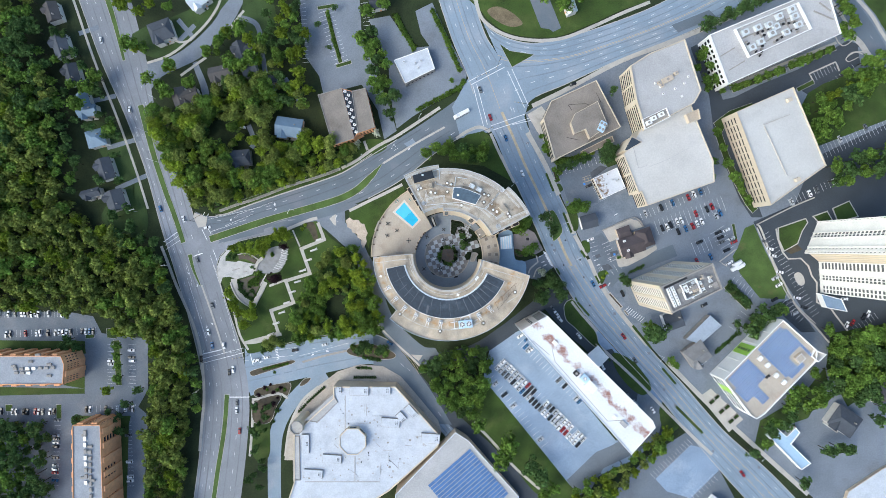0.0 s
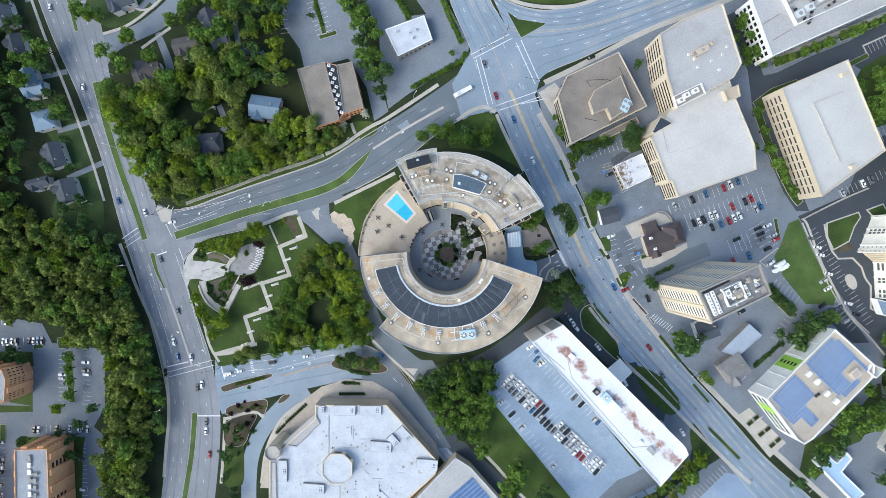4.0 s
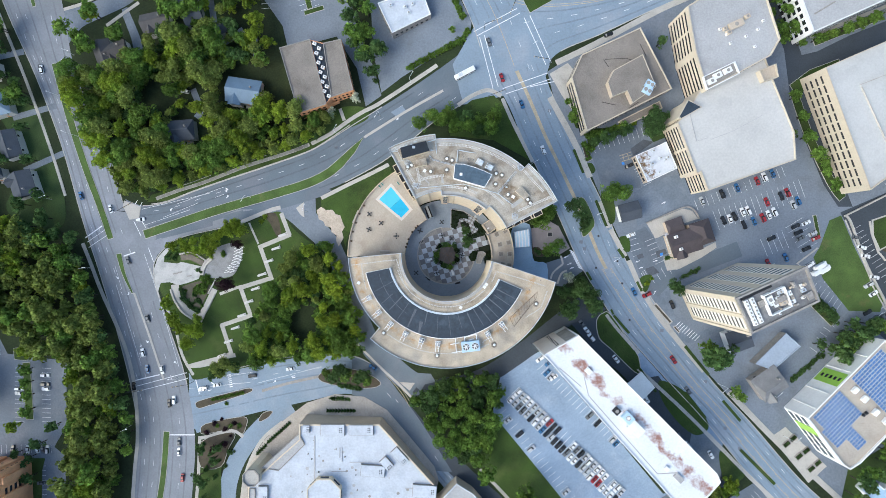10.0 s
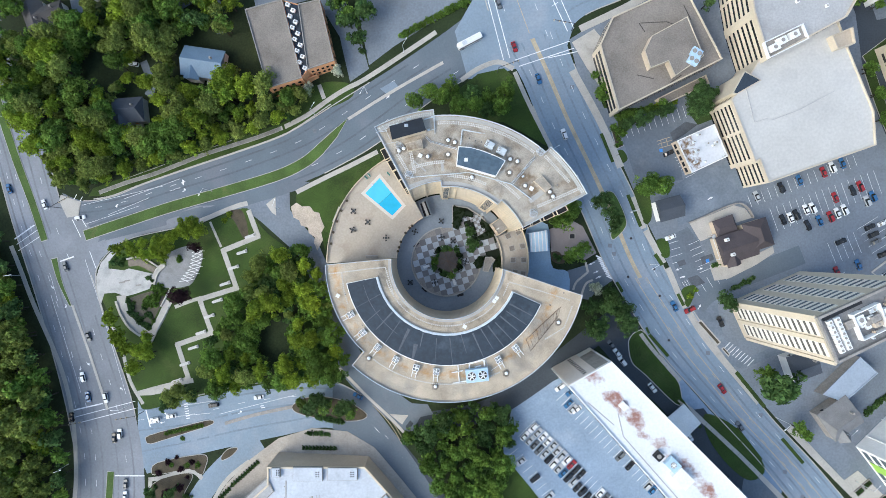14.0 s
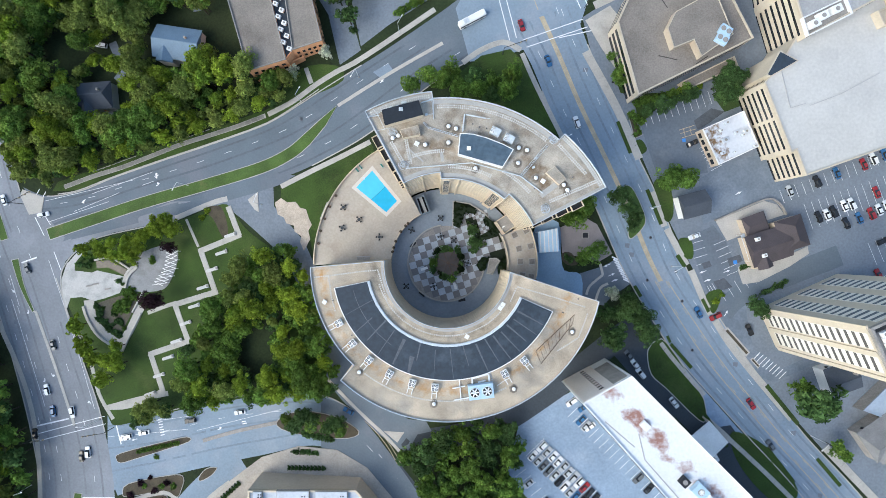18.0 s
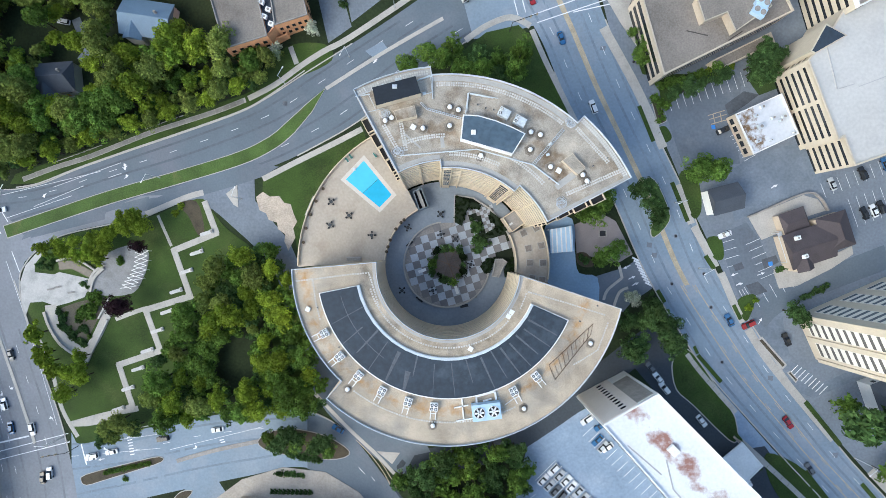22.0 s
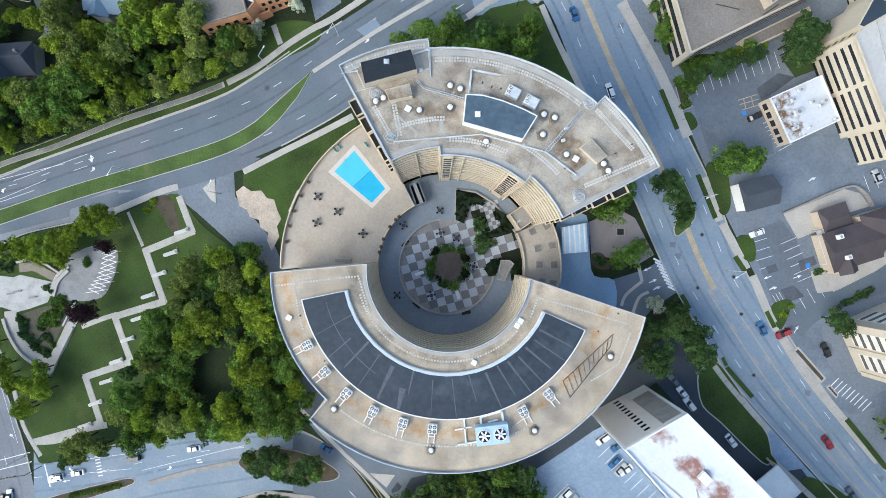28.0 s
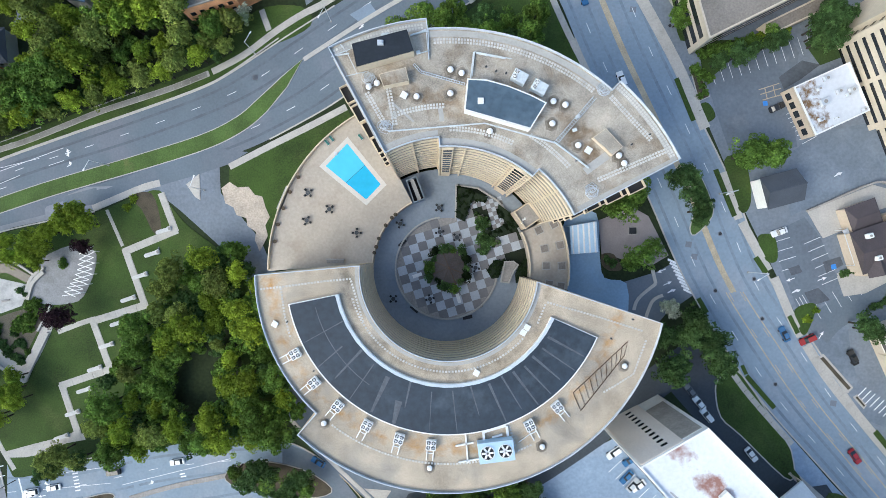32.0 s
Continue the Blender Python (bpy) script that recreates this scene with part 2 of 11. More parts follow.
M_TAN = mat("tan_concrete", (0.50, 0.42, 0.33), 0.85, 0.1, 1.5, 0.15, 0.1)
M_WHITE = mat("white_paint", (0.78, 0.78, 0.77), 0.6, 0.08, 1.5, 0.3, 0.05)
M_BRICK = mat("orange_brick", (0.74, 0.37, 0.19), 0.9, 0.2, 4, 0.3, 0.3)
M_STONE = mat("grey_stone", (0.30, 0.28, 0.26), 0.9, 0.25, 2, 0.4, 0.4)
M_GLASS = mat("dark_glazing", (0.02, 0.024, 0.03), 0.12, 0.1, 1, 0.2, 0.0, spec=0.7)
M_PGLASS = mat("pale_glazing", (0.20, 0.27, 0.36), 0.15, 0.1, 1, 0.2, 0.0, spec=0.7)
M_METAL = mat("galvanised_metal", (0.62, 0.65, 0.68), 0.45, 0.12, 4, 0.5, 0.1, metal=0.4)
M_BLUEM = mat("pale_blue_metal", (0.50, 0.66, 0.80), 0.4, 0.08, 3, 0.4, 0.05, metal=0.2)
M_BLACK = mat("black_metal", (0.02, 0.021, 0.024), 0.6, 0.2, 3, 0.5, 0.1)
M_SOLAR = mat("solar_cells", (0.075, 0.17, 0.37), 0.3, 0.12, 2, 0.2, 0.0, spec=0.6, rnd=0.12)
M_WATER2 = mat("shallow_pool_water", (0.105, 0.53, 0.74), 0.08, 0.06, 0.6, 0.2, 0.15, spec=0.5)
M_WATER = mat("pool_water", (0.045, 0.43, 0.68), 0.08, 0.08, 0.6, 0.2, 0.15, spec=0.5)
M_SHING = mat("grey_shingles", (0.058, 0.067, 0.083), 0.9, 0.2, 5, 0.3, 0.5, rnd=0.25)
M_SHINGB = mat("brown_shingles", (0.082, 0.078, 0.08), 0.9, 0.2, 5, 0.3, 0.5, rnd=0.1)
M_SHINGBL = mat("blue_metal_roof", (0.14, 0.21, 0.29), 0.6, 0.12, 3, 0.3, 0.2)
M_SIDING = mat("pale_siding", (0.55, 0.54, 0.52), 0.8, 0.1, 3, 0.4, 0.1)
M_TRUNK = mat("bark", (0.045, 0.037, 0.03), 0.95, 0.3, 6, 1, 0.6)
M_TYRE = mat("tyre_rubber", (0.015, 0.015, 0.016), 0.9, 0.1, 5, 1, 0.1)


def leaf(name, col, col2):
    """Foliage: each spray of a crown carries its own tone (the core's darkened as painted inner shade), besides the
    grain and the tree's own shade.
    """
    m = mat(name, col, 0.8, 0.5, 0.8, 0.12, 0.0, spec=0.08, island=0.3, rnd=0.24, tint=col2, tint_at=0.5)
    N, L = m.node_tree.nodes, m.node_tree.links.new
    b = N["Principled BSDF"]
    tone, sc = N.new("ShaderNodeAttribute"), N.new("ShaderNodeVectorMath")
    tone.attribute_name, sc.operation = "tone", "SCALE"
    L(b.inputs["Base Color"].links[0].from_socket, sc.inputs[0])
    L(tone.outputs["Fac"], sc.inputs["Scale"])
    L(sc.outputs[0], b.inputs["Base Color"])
    thin, both = N.new("ShaderNodeBsdfTranslucent"), N.new("ShaderNodeMixShader")
    both.inputs[0].default_value = 0.3
    L(sc.outputs[0], thin.inputs["Color"])
    L(b.outputs[0], both.inputs[1])
    L(thin.outputs[0], both.inputs[2])
    L(both.outputs[0], N["Material Output"].inputs["Surface"])
    return m


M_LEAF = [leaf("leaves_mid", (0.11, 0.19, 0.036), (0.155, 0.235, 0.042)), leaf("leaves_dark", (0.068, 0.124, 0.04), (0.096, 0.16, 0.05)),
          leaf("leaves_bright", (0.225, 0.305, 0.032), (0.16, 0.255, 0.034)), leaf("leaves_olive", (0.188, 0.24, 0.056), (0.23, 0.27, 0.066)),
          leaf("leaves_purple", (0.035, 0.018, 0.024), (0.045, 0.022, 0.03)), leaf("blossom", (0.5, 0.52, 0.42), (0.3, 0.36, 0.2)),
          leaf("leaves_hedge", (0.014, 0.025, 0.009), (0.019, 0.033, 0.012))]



# ---- mesh helpers ----
def gz(x, y):
    X, Y = 130 * math.tanh(x / 130), 130 * math.tanh(y / 130)
    return -1.8 + 0.105 * X + 0.0254 * Y - 0.000123 * X * Y - 0.00024 * X * X


def mesh_ob(name, verts, faces, material, parent=None, label="", smooth=False):
    me = bpy.data.meshes.new(name)
    me.from_pydata(verts, [], faces)
    me.validate()
    me.update()
    for mt in (material if isinstance(material, list) else [material]):
        me.materials.append(mt)
    if smooth:
        me.shade_smooth()
    ob = new(name, me)
    if parent:
        ob.parent = parent
    if label:
        ob["label"] = label
    return ob


def part(name, bm, material, parent=None, label="", smooth=False):
    me = bpy.data.meshes.new(name)
    bm.to_mesh(me)
    bm.free()
    me.materials.append(material)
    if smooth:
        me.shade_smooth()
    ob = new(name, me)
    if parent:
        ob.parent = parent
    if label:
        ob["label"] = label
    return ob


def thing(name, label, category, group="", kind="", at=(0, 0, 0), turn=0.0):
    e = new(name)
    e.empty_display_size = 0.5
    e.matrix_basis = pose(*at, 0, 0, turn)
    return tagged(e, label, category, group, kind)


def ccw(p):
    a = sum(p[i - 1][0] * p[i][1] - p[i][0] * p[i - 1][1] for i in range(len(p)))
    return list(p) if a > 0 else list(p)[::-1]


def smooth(pts, step=4, closed=False):
    n, out = len(pts), []
    for i in range(n if closed else n - 1):
        if closed:
            p = [Vector(pts[(i + k) % n]) for k in (-1, 0, 1, 2)]
        else:
            p = [Vector(pts[min(max(i + k, 0), n - 1)]) for k in (-1, 0, 1, 2)]
        for s in range(step):
            t = s / step
            q = 0.5 * (2 * p[1] + (p[2] - p[0]) * t + (2 * p[0] - 5 * p[1] + 4 * p[2] - p[3]) * t * t + (3 * p[1] - p[0] - 3 * p[2] + p[3]) * t ** 3)
            out.append((q.x, q.y))
    if not closed:
        out.append(tuple(pts[-1]))
    return out


def sheet(name, poly, h, material, parent=None, thick=0.0, label="", grid=9.0, kind=""):
    """A flat piece that follows the ground at the height h over it, with sides of the given depth."""
    bm = bmesh.new()
    bm.faces.new([bm.verts.new((x, y, 0)) for x, y in ccw(poly)])
    xs, ys = [p[0] for p in poly], [p[1] for p in poly]
    for lo, hi, no in ((min(xs), max(xs), (1, 0, 0)), (min(ys), max(ys), (0, 1, 0))):
        k = math.ceil(lo / grid)
        while k * grid < hi:
            bmesh.ops.bisect_plane(bm, geom=bm.verts[:] + bm.edges[:] + bm.faces[:], plane_co=Vector(no) * (k * grid), plane_no=no, dist=0.0005)
            k += 1
    bmesh.ops.triangulate(bm, faces=bm.faces[:])
    if thick:
        rim = [e for e in bm.edges if len(e.link_faces) == 1]
        r = bmesh.ops.extrude_edge_only(bm, edges=rim)
        low = {v for v in r["geom"] if isinstance(v, bmesh.types.BMVert)}
    else:
        low = set()
    for v in bm.verts:
        v.co.z = gz(v.co.x, v.co.y) + h - (thick if v in low else 0)
    bmesh.ops.recalc_face_normals(bm, faces=bm.faces[:])
    up = max(bm.faces, key=lambda f: abs(f.normal.z))
    if up.normal.z < 0:
        bmesh.ops.reverse_faces(bm, faces=bm.faces[:])
    ob = part(name, bm, material, parent, label)
    if kind:
        ob["kind"] = kind
    return ob


def offset_line(pts, w):
    out = []
    for i, p in enumerate(pts):
        a, b = Vector(pts[max(i - 1, 0)]), Vector(pts[min(i + 1, len(pts) - 1)])
        d = (b - a).normalized()
        out.append((p[0] - d.y * w, p[1] + d.x * w))
    return out


def strip_poly(pts, w, w2=None):
    n = len(pts)
    a = offset_line(pts, w / 2)
    b = offset_line(pts, -w / 2)
    if w2 is not None:
        for i in range(n):
            k = i / (n - 1)
            ww = (w * (1 - k) + w2 * k) / w
            c = Vector(pts[i])
            a[i], b[i] = tuple(c + (Vector(a[i]) - c) * ww), tuple(c + (Vector(b[i]) - c) * ww)
    return a + b[::-1]


def strip(name, pts, w, h, material, parent=None, thick=0.0, label="", step=5, w2=None, kind=""):
    return sheet(name, strip_poly(smooth(pts, step) if len(pts) > 2 else pts, w, w2), h, material, parent, thick, label, kind=kind)


def walkline(pts, step):
    """Points every so many metres along a line, with their direction."""
    out, left = [], 0.0
    for a, b in zip(pts, pts[1:]):
        a, b = Vector(a), Vector(b)
        n = (b - a).length
        if n < 1e-6:
            continue
        d = (b - a) / n
        while left <= n:
            q = a + d * left
            out.append((q.x, q.y, d.x, d.y))
            left += step
        left -= n
    return out


def line_ob(name, pts, material, parent, dash=0.0, gap=0.0, w=0.15, h=0.1, label=""):
    """Painted line on the road: dashed or whole."""
    V, F = [], []
    if dash:
        for x, y, dx, dy in walkline(pts, dash + gap):
            k = len(V)
            for s, t in ((0, -1), (dash, -1), (dash, 1), (0, 1)):
                px, py = x + dx * s - dy * t * w / 2, y + dy * s + dx * t * w / 2
                V.append((px, py, gz(px, py) + h))
            F.append((k, k + 1, k + 2, k + 3))
    else:
        st = walkline(pts, 4.0)
        st.append((*pts[-1], st[-1][2], st[-1][3]))
        for x, y, dx, dy in st:
            for t in (-1, 1):
                px, py = x - dy * t * w / 2, y + dx * t * w / 2
                V.append((px, py, gz(px, py) + h))
        F = [(2 * i, 2 * i + 2, 2 * i + 3, 2 * i + 1) for i in range(len(st) - 1)]
    return mesh_ob(name, V, F, material, parent, label)


def lerp_lines(a, b, f):
    return [(p[0] + (q[0] - p[0]) * f, p[1] + (q[1] - p[1]) * f) for p, q in zip(a, b)]


def prism(bm, poly, z0, z1, top=True, bottom=False):
    p = ccw(poly)
    lo = [bm.verts.new((x, y, z0)) for x, y in p]
    hi = [bm.verts.new((x, y, z1)) for x, y in p]
    n = len(p)
    for i in range(n):
        bm.faces.new((lo[i], lo[(i + 1) % n], hi[(i + 1) % n], hi[i]))
    if top:
        bm.faces.new(hi)
    if bottom:
        bm.faces.new(lo[::-1])
    return bm


def box(bm, x0, y0, z0, x1, y1, z1, m=None):
    """A box, optionally moved by a matrix."""
    vs = [bm.verts.new((x, y, z)) for z in (z0, z1) for y in (y0, y1) for x in (x0, x1)]
    for f in ((0, 2, 3, 1), (4, 5, 7, 6), (0, 1, 5, 4), (2, 6, 7, 3), (0, 4, 6, 2), (1, 3, 7, 5)):
        bm.faces.new([vs[i] for i in f])
    if m is not None:
        for v in vs:
            v.co = m @ v.co
    return bm


def cyl(bm, r, z0, z1, n=16, r2=None, m=None):
    r2 = r if r2 is None else r2
    lo = [bm.verts.new((r * math.cos(2 * math.pi * i / n), r * math.sin(2 * math.pi * i / n), z0)) for i in range(n)]
    hi = [bm.verts.new((r2 * math.cos(2 * math.pi * i / n), r2 * math.sin(2 * math.pi * i / n), z1)) for i in range(n)]
    for i in range(n):
        bm.faces.new((lo[i], lo[(i + 1) % n], hi[(i + 1) % n], hi[i]))
    bm.faces.new(hi)
    bm.faces.new(lo[::-1])
    if m is not None:
        for v in lo + hi:
            v.co = m @ v.co
    return bm


def inset(poly, d):
    p = ccw(poly)
    n, out = len(p), []
    for i in range(n):
        a, b, c = Vector(p[i - 1]), Vector(p[i]), Vector(p[(i + 1) % n])
        u, v = (b - a).normalized(), (c - b).normalized()
        nu, nv = Vector((-u.y, u.x)), Vector((-v.y, v.x))
        k = (nu + nv)
        k = k / max(k.length_squared / 2, 0.35)
        out.append(tuple(b + k * d))
    return out


def rim(bm, poly, d, z0, z1):
    """A parapet: a wall of thickness d along the inside of the outline."""
    a, b = ccw(poly), inset(poly, d)
    n = len(a)
    A0, A1 = [bm.verts.new((*p, z0)) for p in a], [bm.verts.new((*p, z1)) for p in a]
    B0, B1 = [bm.verts.new((*p, z0)) for p in b], [bm.verts.new((*p, z1)) for p in b]
    for i in range(n):
        j = (i + 1) % n
        bm.faces.new((A0[i], A0[j], A1[j], A1[i]))
        bm.faces.new((B0[j], B0[i], B1[i], B1[j]))
        bm.faces.new((A1[i], A1[j], B1[j], B1[i]))
    return bm

# ---- trees ----
def crown_mesh(name, seed, leaves, material, spread=1.0, size=0.13, clumps=18, flat=0.75):
    """A crown of radius about one: leaf sprays on the outside of many uneven clumps."""
    g = np.random.default_rng(seed)
    C = []
    for k in range(clumps):
        a, h = g.uniform(0, 2 * math.pi), g.uniform(0.0, 1.0)
        r = math.sqrt(1 - h * h) * g.uniform(0.3, 0.9)
        C.append((r * math.cos(a), r * math.sin(a), h * flat * g.uniform(0.55, 1.0), g.uniform(0.1, 0.26)))
    C.append((0, 0, 0.2 * flat, 0.55))
    C = np.array(C)
    ang = np.arctan2(C[:, 1], C[:, 0])
    lobe = 1 + 0.2 * np.sin(2 * ang + g.uniform(0, 6.28)) + 0.13 * np.sin(3 * ang + g.uniform(0, 6.28))
    C[:, :2] *= lobe[:, None]
    w = C[:, 3] ** 2
    pick = g.choice(len(C), leaves, p=w / w.sum())
    n = g.normal(size=(leaves, 3))
    n[:, 2] = np.abs(n[:, 2]) * 1.1 - 0.3
    n /= np.linalg.norm(n, axis=1)[:, None]
    pos = C[pick, :3] + n * C[pick, 3:4] * g.uniform(0.75, 1.12, (leaves, 1))
    m = n + g.normal(size=(leaves, 3)) * 0.45
    m /= np.linalg.norm(m, axis=1)[:, None]
    u = np.cross(m, g.normal(size=(leaves, 3)))
    u /= np.linalg.norm(u, axis=1)[:, None]
    v = np.cross(m, u)
    s = g.uniform(0.6, 1.3, (leaves, 1)) * size
    tri = np.stack([pos - u * s, pos + u * s * 0.55 - v * s * 0.72 + m * s * 0.12, pos + u * s * 0.55 + v * s * 0.72 + m * s * 0.12], 1).reshape(-1, 3)
    me = bpy.data.meshes.new(name)
    me.from_pydata(tri.tolist(), [], [(3 * i, 3 * i + 1, 3 * i + 2) for i in range(leaves)])
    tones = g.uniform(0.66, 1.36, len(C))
    # the core clump is toned down: shade inside the crown, put into the colour
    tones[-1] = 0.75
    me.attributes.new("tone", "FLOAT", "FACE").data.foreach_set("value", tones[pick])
    me.materials.append(material)
    return me


def trunk_mesh():
    bm = cyl(bmesh.new(), 0.07, -1.6, 0.0, 8, 0.045)
    for k in range(6):
        cyl(bm, 0.03, 0, 0.6, 5, 0.012, pose(0, 0, -0.35, 0, 0, 60 * k) @ pose(0, 0, 0, 0, 48, 0))
    me = bpy.data.meshes.new("trunk")
    bm.to_mesh(me)
    bm.free()
    me.materials.append(M_TRUNK)
    return me


crown_small = crown_mesh("bush", 99, 420, M_LEAF[1], size=0.16, clumps=14)

# ---- ground ----
def ground_sheet():
    xs = [-2500, -1500, -900, -600, -450] + [-360 + 12 * i for i in range(61)] + [450, 600, 900, 1500, 2500]
    ys = [-2500, -1500, -900, -600, -400] + [-300 + 12 * i for i in range(51)] + [400, 600, 900, 1500, 2500]
    V = [(x, y, gz(x, y)) for y in ys for x in xs]
    n = len(xs)
    F = [(j * n + i, j * n + i + 1, (j + 1) * n + i + 1, (j + 1) * n + i) for j in range(len(ys) - 1) for i in range(n - 1)]
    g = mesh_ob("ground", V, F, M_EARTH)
    tagged(g, "dark woodland floor and worn grass sloping down westward", "ground", kind="structure")


ground_sheet()


def setting(name, label, category):
    return thing(name, label, category, kind="structure")


# lots
S = setting("parking_lots", "grey asphalt parking lots and drives", "parking lot")
sheet("east_lot", [(54.1, 89.3), (79.6, 105.5), (152.4, 135.9), (203.4, 159.5), (305.5, 172.1), (329.4, -117.3), (329.6, -190.9), (241.5, -191.1), (241.5, -162.3), (201.1, -128.5), (171.8, -101.0), (146.1, -75.3), (120.4, -46.9), (102.0, -18.1), (87.3, 11.5), (76.2, 37.4), (59.6, 67.0)], 0.03, M_LOT, S)
sheet("garage_lane", [(160.4, 130.4), (167.0, 134.0), (179.8, 101.1), (189.0, 75.5), (200.2, 38.9), (207.6, 20.5), (200.3, 20.5), (192.9, 31.5), (182.6, 55.4), (175.2, 79.2), (172.5, 99.3)], 0.05, M_DARK, S)
sheet("office_lane", [(173.7, 94.9), (189.0, 98.5), (205.3, 106.5), (225.4, 114.5), (250.9, 124.7), (261.8, 134.9), (269.8, 132.0), (258.2, 117.4), (250.9, 110.1), (225.4, 102.1), (203.5, 94.8), (185.4, 86.4), (177.3, 82.8)], 0.054, M_DARK, S)
sheet("highrise_lot", [(201.4, 17.6), (227.6, 29.0), (298.7, 60.8), (299.7, -58.4), (263.0, -53.3), (250.2, -59.2), (241.0, -50.0), (223.3, -23.5), (208.5, 4.0)], 0.046, M_DARK, S)
sheet("shop_lot", [(74.5, 54.0), (97.3, 63.9), (101.5, 56.7), (99.4, 41.6), (101.4, 30.2), (83.0, 27.9), (78.8, 39.7)], 0.056, M_WLOT, S)
sheet("restaurant_lot", [(93.9, 5.6), (103.6, 10.4), (108.0, 4.9), (112.8, -6.2), (114.6, -12.6), (102.1, -16.0)], 0.056, M_WLOT, S)
M_LOTD = mat("bluish_worn_asphalt", (0.15, 0.18, 0.222), 0.85, 0.2, 1.2, 0.1, 0.25, tint=(0.19, 0.222, 0.265), tint_at=0.5)
sheet("shop_lot", [(98.1, 27.9), (101.8, 30.2), (105.1, 34.0), (125.8, 37.8), (131.9, 28.3), (129.0, 20.7), (126.0, 19.6), (114.7, 18.4), (107.2, 14.6), (99.8, 10.7), (97.8, 18.7)], 0.057, M_LOTD, S)
sheet("tower_forecourt", [(106.7, -21.3), (112.3, -12.7), (126.3, -7.8), (150.4, -0.1), (150.5, -5.8), (128.3, -12.6), (119.8, -15.5), (116.1, -21.3), (117.2, -28.9), (119.2, -36.6), (124.8, -39.4), (128.7, -44.1), (141.8, -38.3), (143.8, -41.2), (126.8, -48.9), (119.3, -46.1), (113.5, -40.4), (108.7, -29.0)], 0.062, M_LOTD, S)
sheet("bay_lot", [(215.2, 106.5), (223.5, 112.7), (261.8, 134.9), (268.4, 129.8), (269.9, 120.3), (261.9, 113.0), (243.7, 96.2), (234.5, 101.0), (227.2, 105.7)], 0.058, M_DARK, S)
sheet("kerb_line", strip_poly([(240.0, 107.9), (237.0, 113.4), (253.8, 121.0), (256.4, 115.2)], 1.0), 0.25, M_WALK, S, thick=0.3)
strip("corner_street", [(257.3, 166.7), (272.7, 137.5), (283.8, 113.7), (295.6, 90.0)], 10, 0.062, M_ROADN, S)
sheet("far_lot", [(240.2, 59.0), (298.5, 86.3), (298.7, 58.9), (227.7, 27.9)], 0.05, M_DARK, S)
sheet("slab_drive", [(75.3, -44.0), (81.0, -38.1), (88.6, -49.8), (97.4, -59.1), (111.9, -76.0), (124.1, -91.8), (130.5, -97.6), (138.1, -102.2), (141.6, -109.2), (141.6, -122.1), (133.5, -112.8), (120.1, -97.7), (102.7, -77.3), (90.4, -62.2)], 0.062, M_DARK, S)
sheet("west_lot", [(-329.2, -44.3), (-264.9, -44.3), (-246.9, -47.5), (-241.1, -59.5), (-208.1, -63.4), (-208.7, -99.5), (-215.8, -111.7), (-208.9, -117.7), (-212.3, -177.0), (-214.4, -196.3), (-332.2, -197.1)], 0.03, M_WLOT, S)
sheet("white_building_lot", [(31.5, -64.2), (52.6, -52.6), (113.3, -125.6), (138.9, -117.9), (144.3, -95.6), (127.8, -80.9), (113.2, -66.2), (83.8, -33.0), (74.7, -38.6), (140.7, -108.6), (135.3, -129.0), (124.3, -138.4), (104.2, -148.0), (80.4, -164.2), (65.7, -149.0), (54.6, -126.8), (26.7, -87.0)], 0.035, M_SLABLOT, S)
sheet("slab_court", [(127.9, -92.0), (134.5, -94.6), (140.7, -100.1), (143.3, -111.2), (140.8, -122.3), (128.0, -132.8), (105.3, -143.9), (96.9, -158.6), (88.5, -162.5), (81.5, -152.3), (100.6, -133.2), (109.7, -129.3), (122.5, -121.7)], 0.066, M_WLOT, S)
sheet("bottom_lot", [(159.0, -119.5), (168.1, -113.9), (181.0, -145.3), (190.2, -162.6), (109.8, -163.5), (120.7, -149.6), (135.3, -134.6)], 0.045, M_WLOT, S)
sheet("resurfaced_bays", [(161.6, -128.0), (168.2, -129.5), (181.0, -143.4), (161.7, -162.8), (146.3, -158.5), (139.0, -150.4)], 0.06, M_SLABLOT, S)
sheet("north_lot", [(-98.9, 177.4), (-93.9, 131.3), (-84.2, 117.6), (-81.5, 106.0), (-66.6, 108.3), (-54.9, 110.9), (-44.1, 93.6), (-39.5, 73.8), (-31.1, 79.2), (-35.7, 95.2), (-44.1, 114.4), (-47.1, 129.6), (-54.8, 145.0), (-56.7, 175.4)], 0.035, M_LOT, S)
sheet("clinic_lot", [(-50.2, 154.3), (-35.6, 156.3), (-27.2, 143.8), (-18.5, 134.1), (-9.0, 134.8), (-14.7, 143.3), (-18.4, 158.5), (-7.1, 163.5), (2.2, 142.6), (15.7, 116.1), (14.9, 107.9), (-5.3, 97.3), (-20.4, 88.4), (-31.1, 80.7), (-35.6, 102.7), (-36.4, 121.6), (-43.3, 140.8)], 0.04, M_LOT, S)


# roads
def road(name, left, right, h, material, lines, label, kerbs=True):
    a, b = smooth(left, 6), smooth(right, 6)
    R = setting(name, label, "road")
    sheet("asphalt", a + b[::-1], h, material, R)
    for f, dash, gap, w, m in lines:
        line_ob("lane_line", lerp_lines(a, b, f), m, R, dash, gap, w, h + 0.03)
    return R, a, b


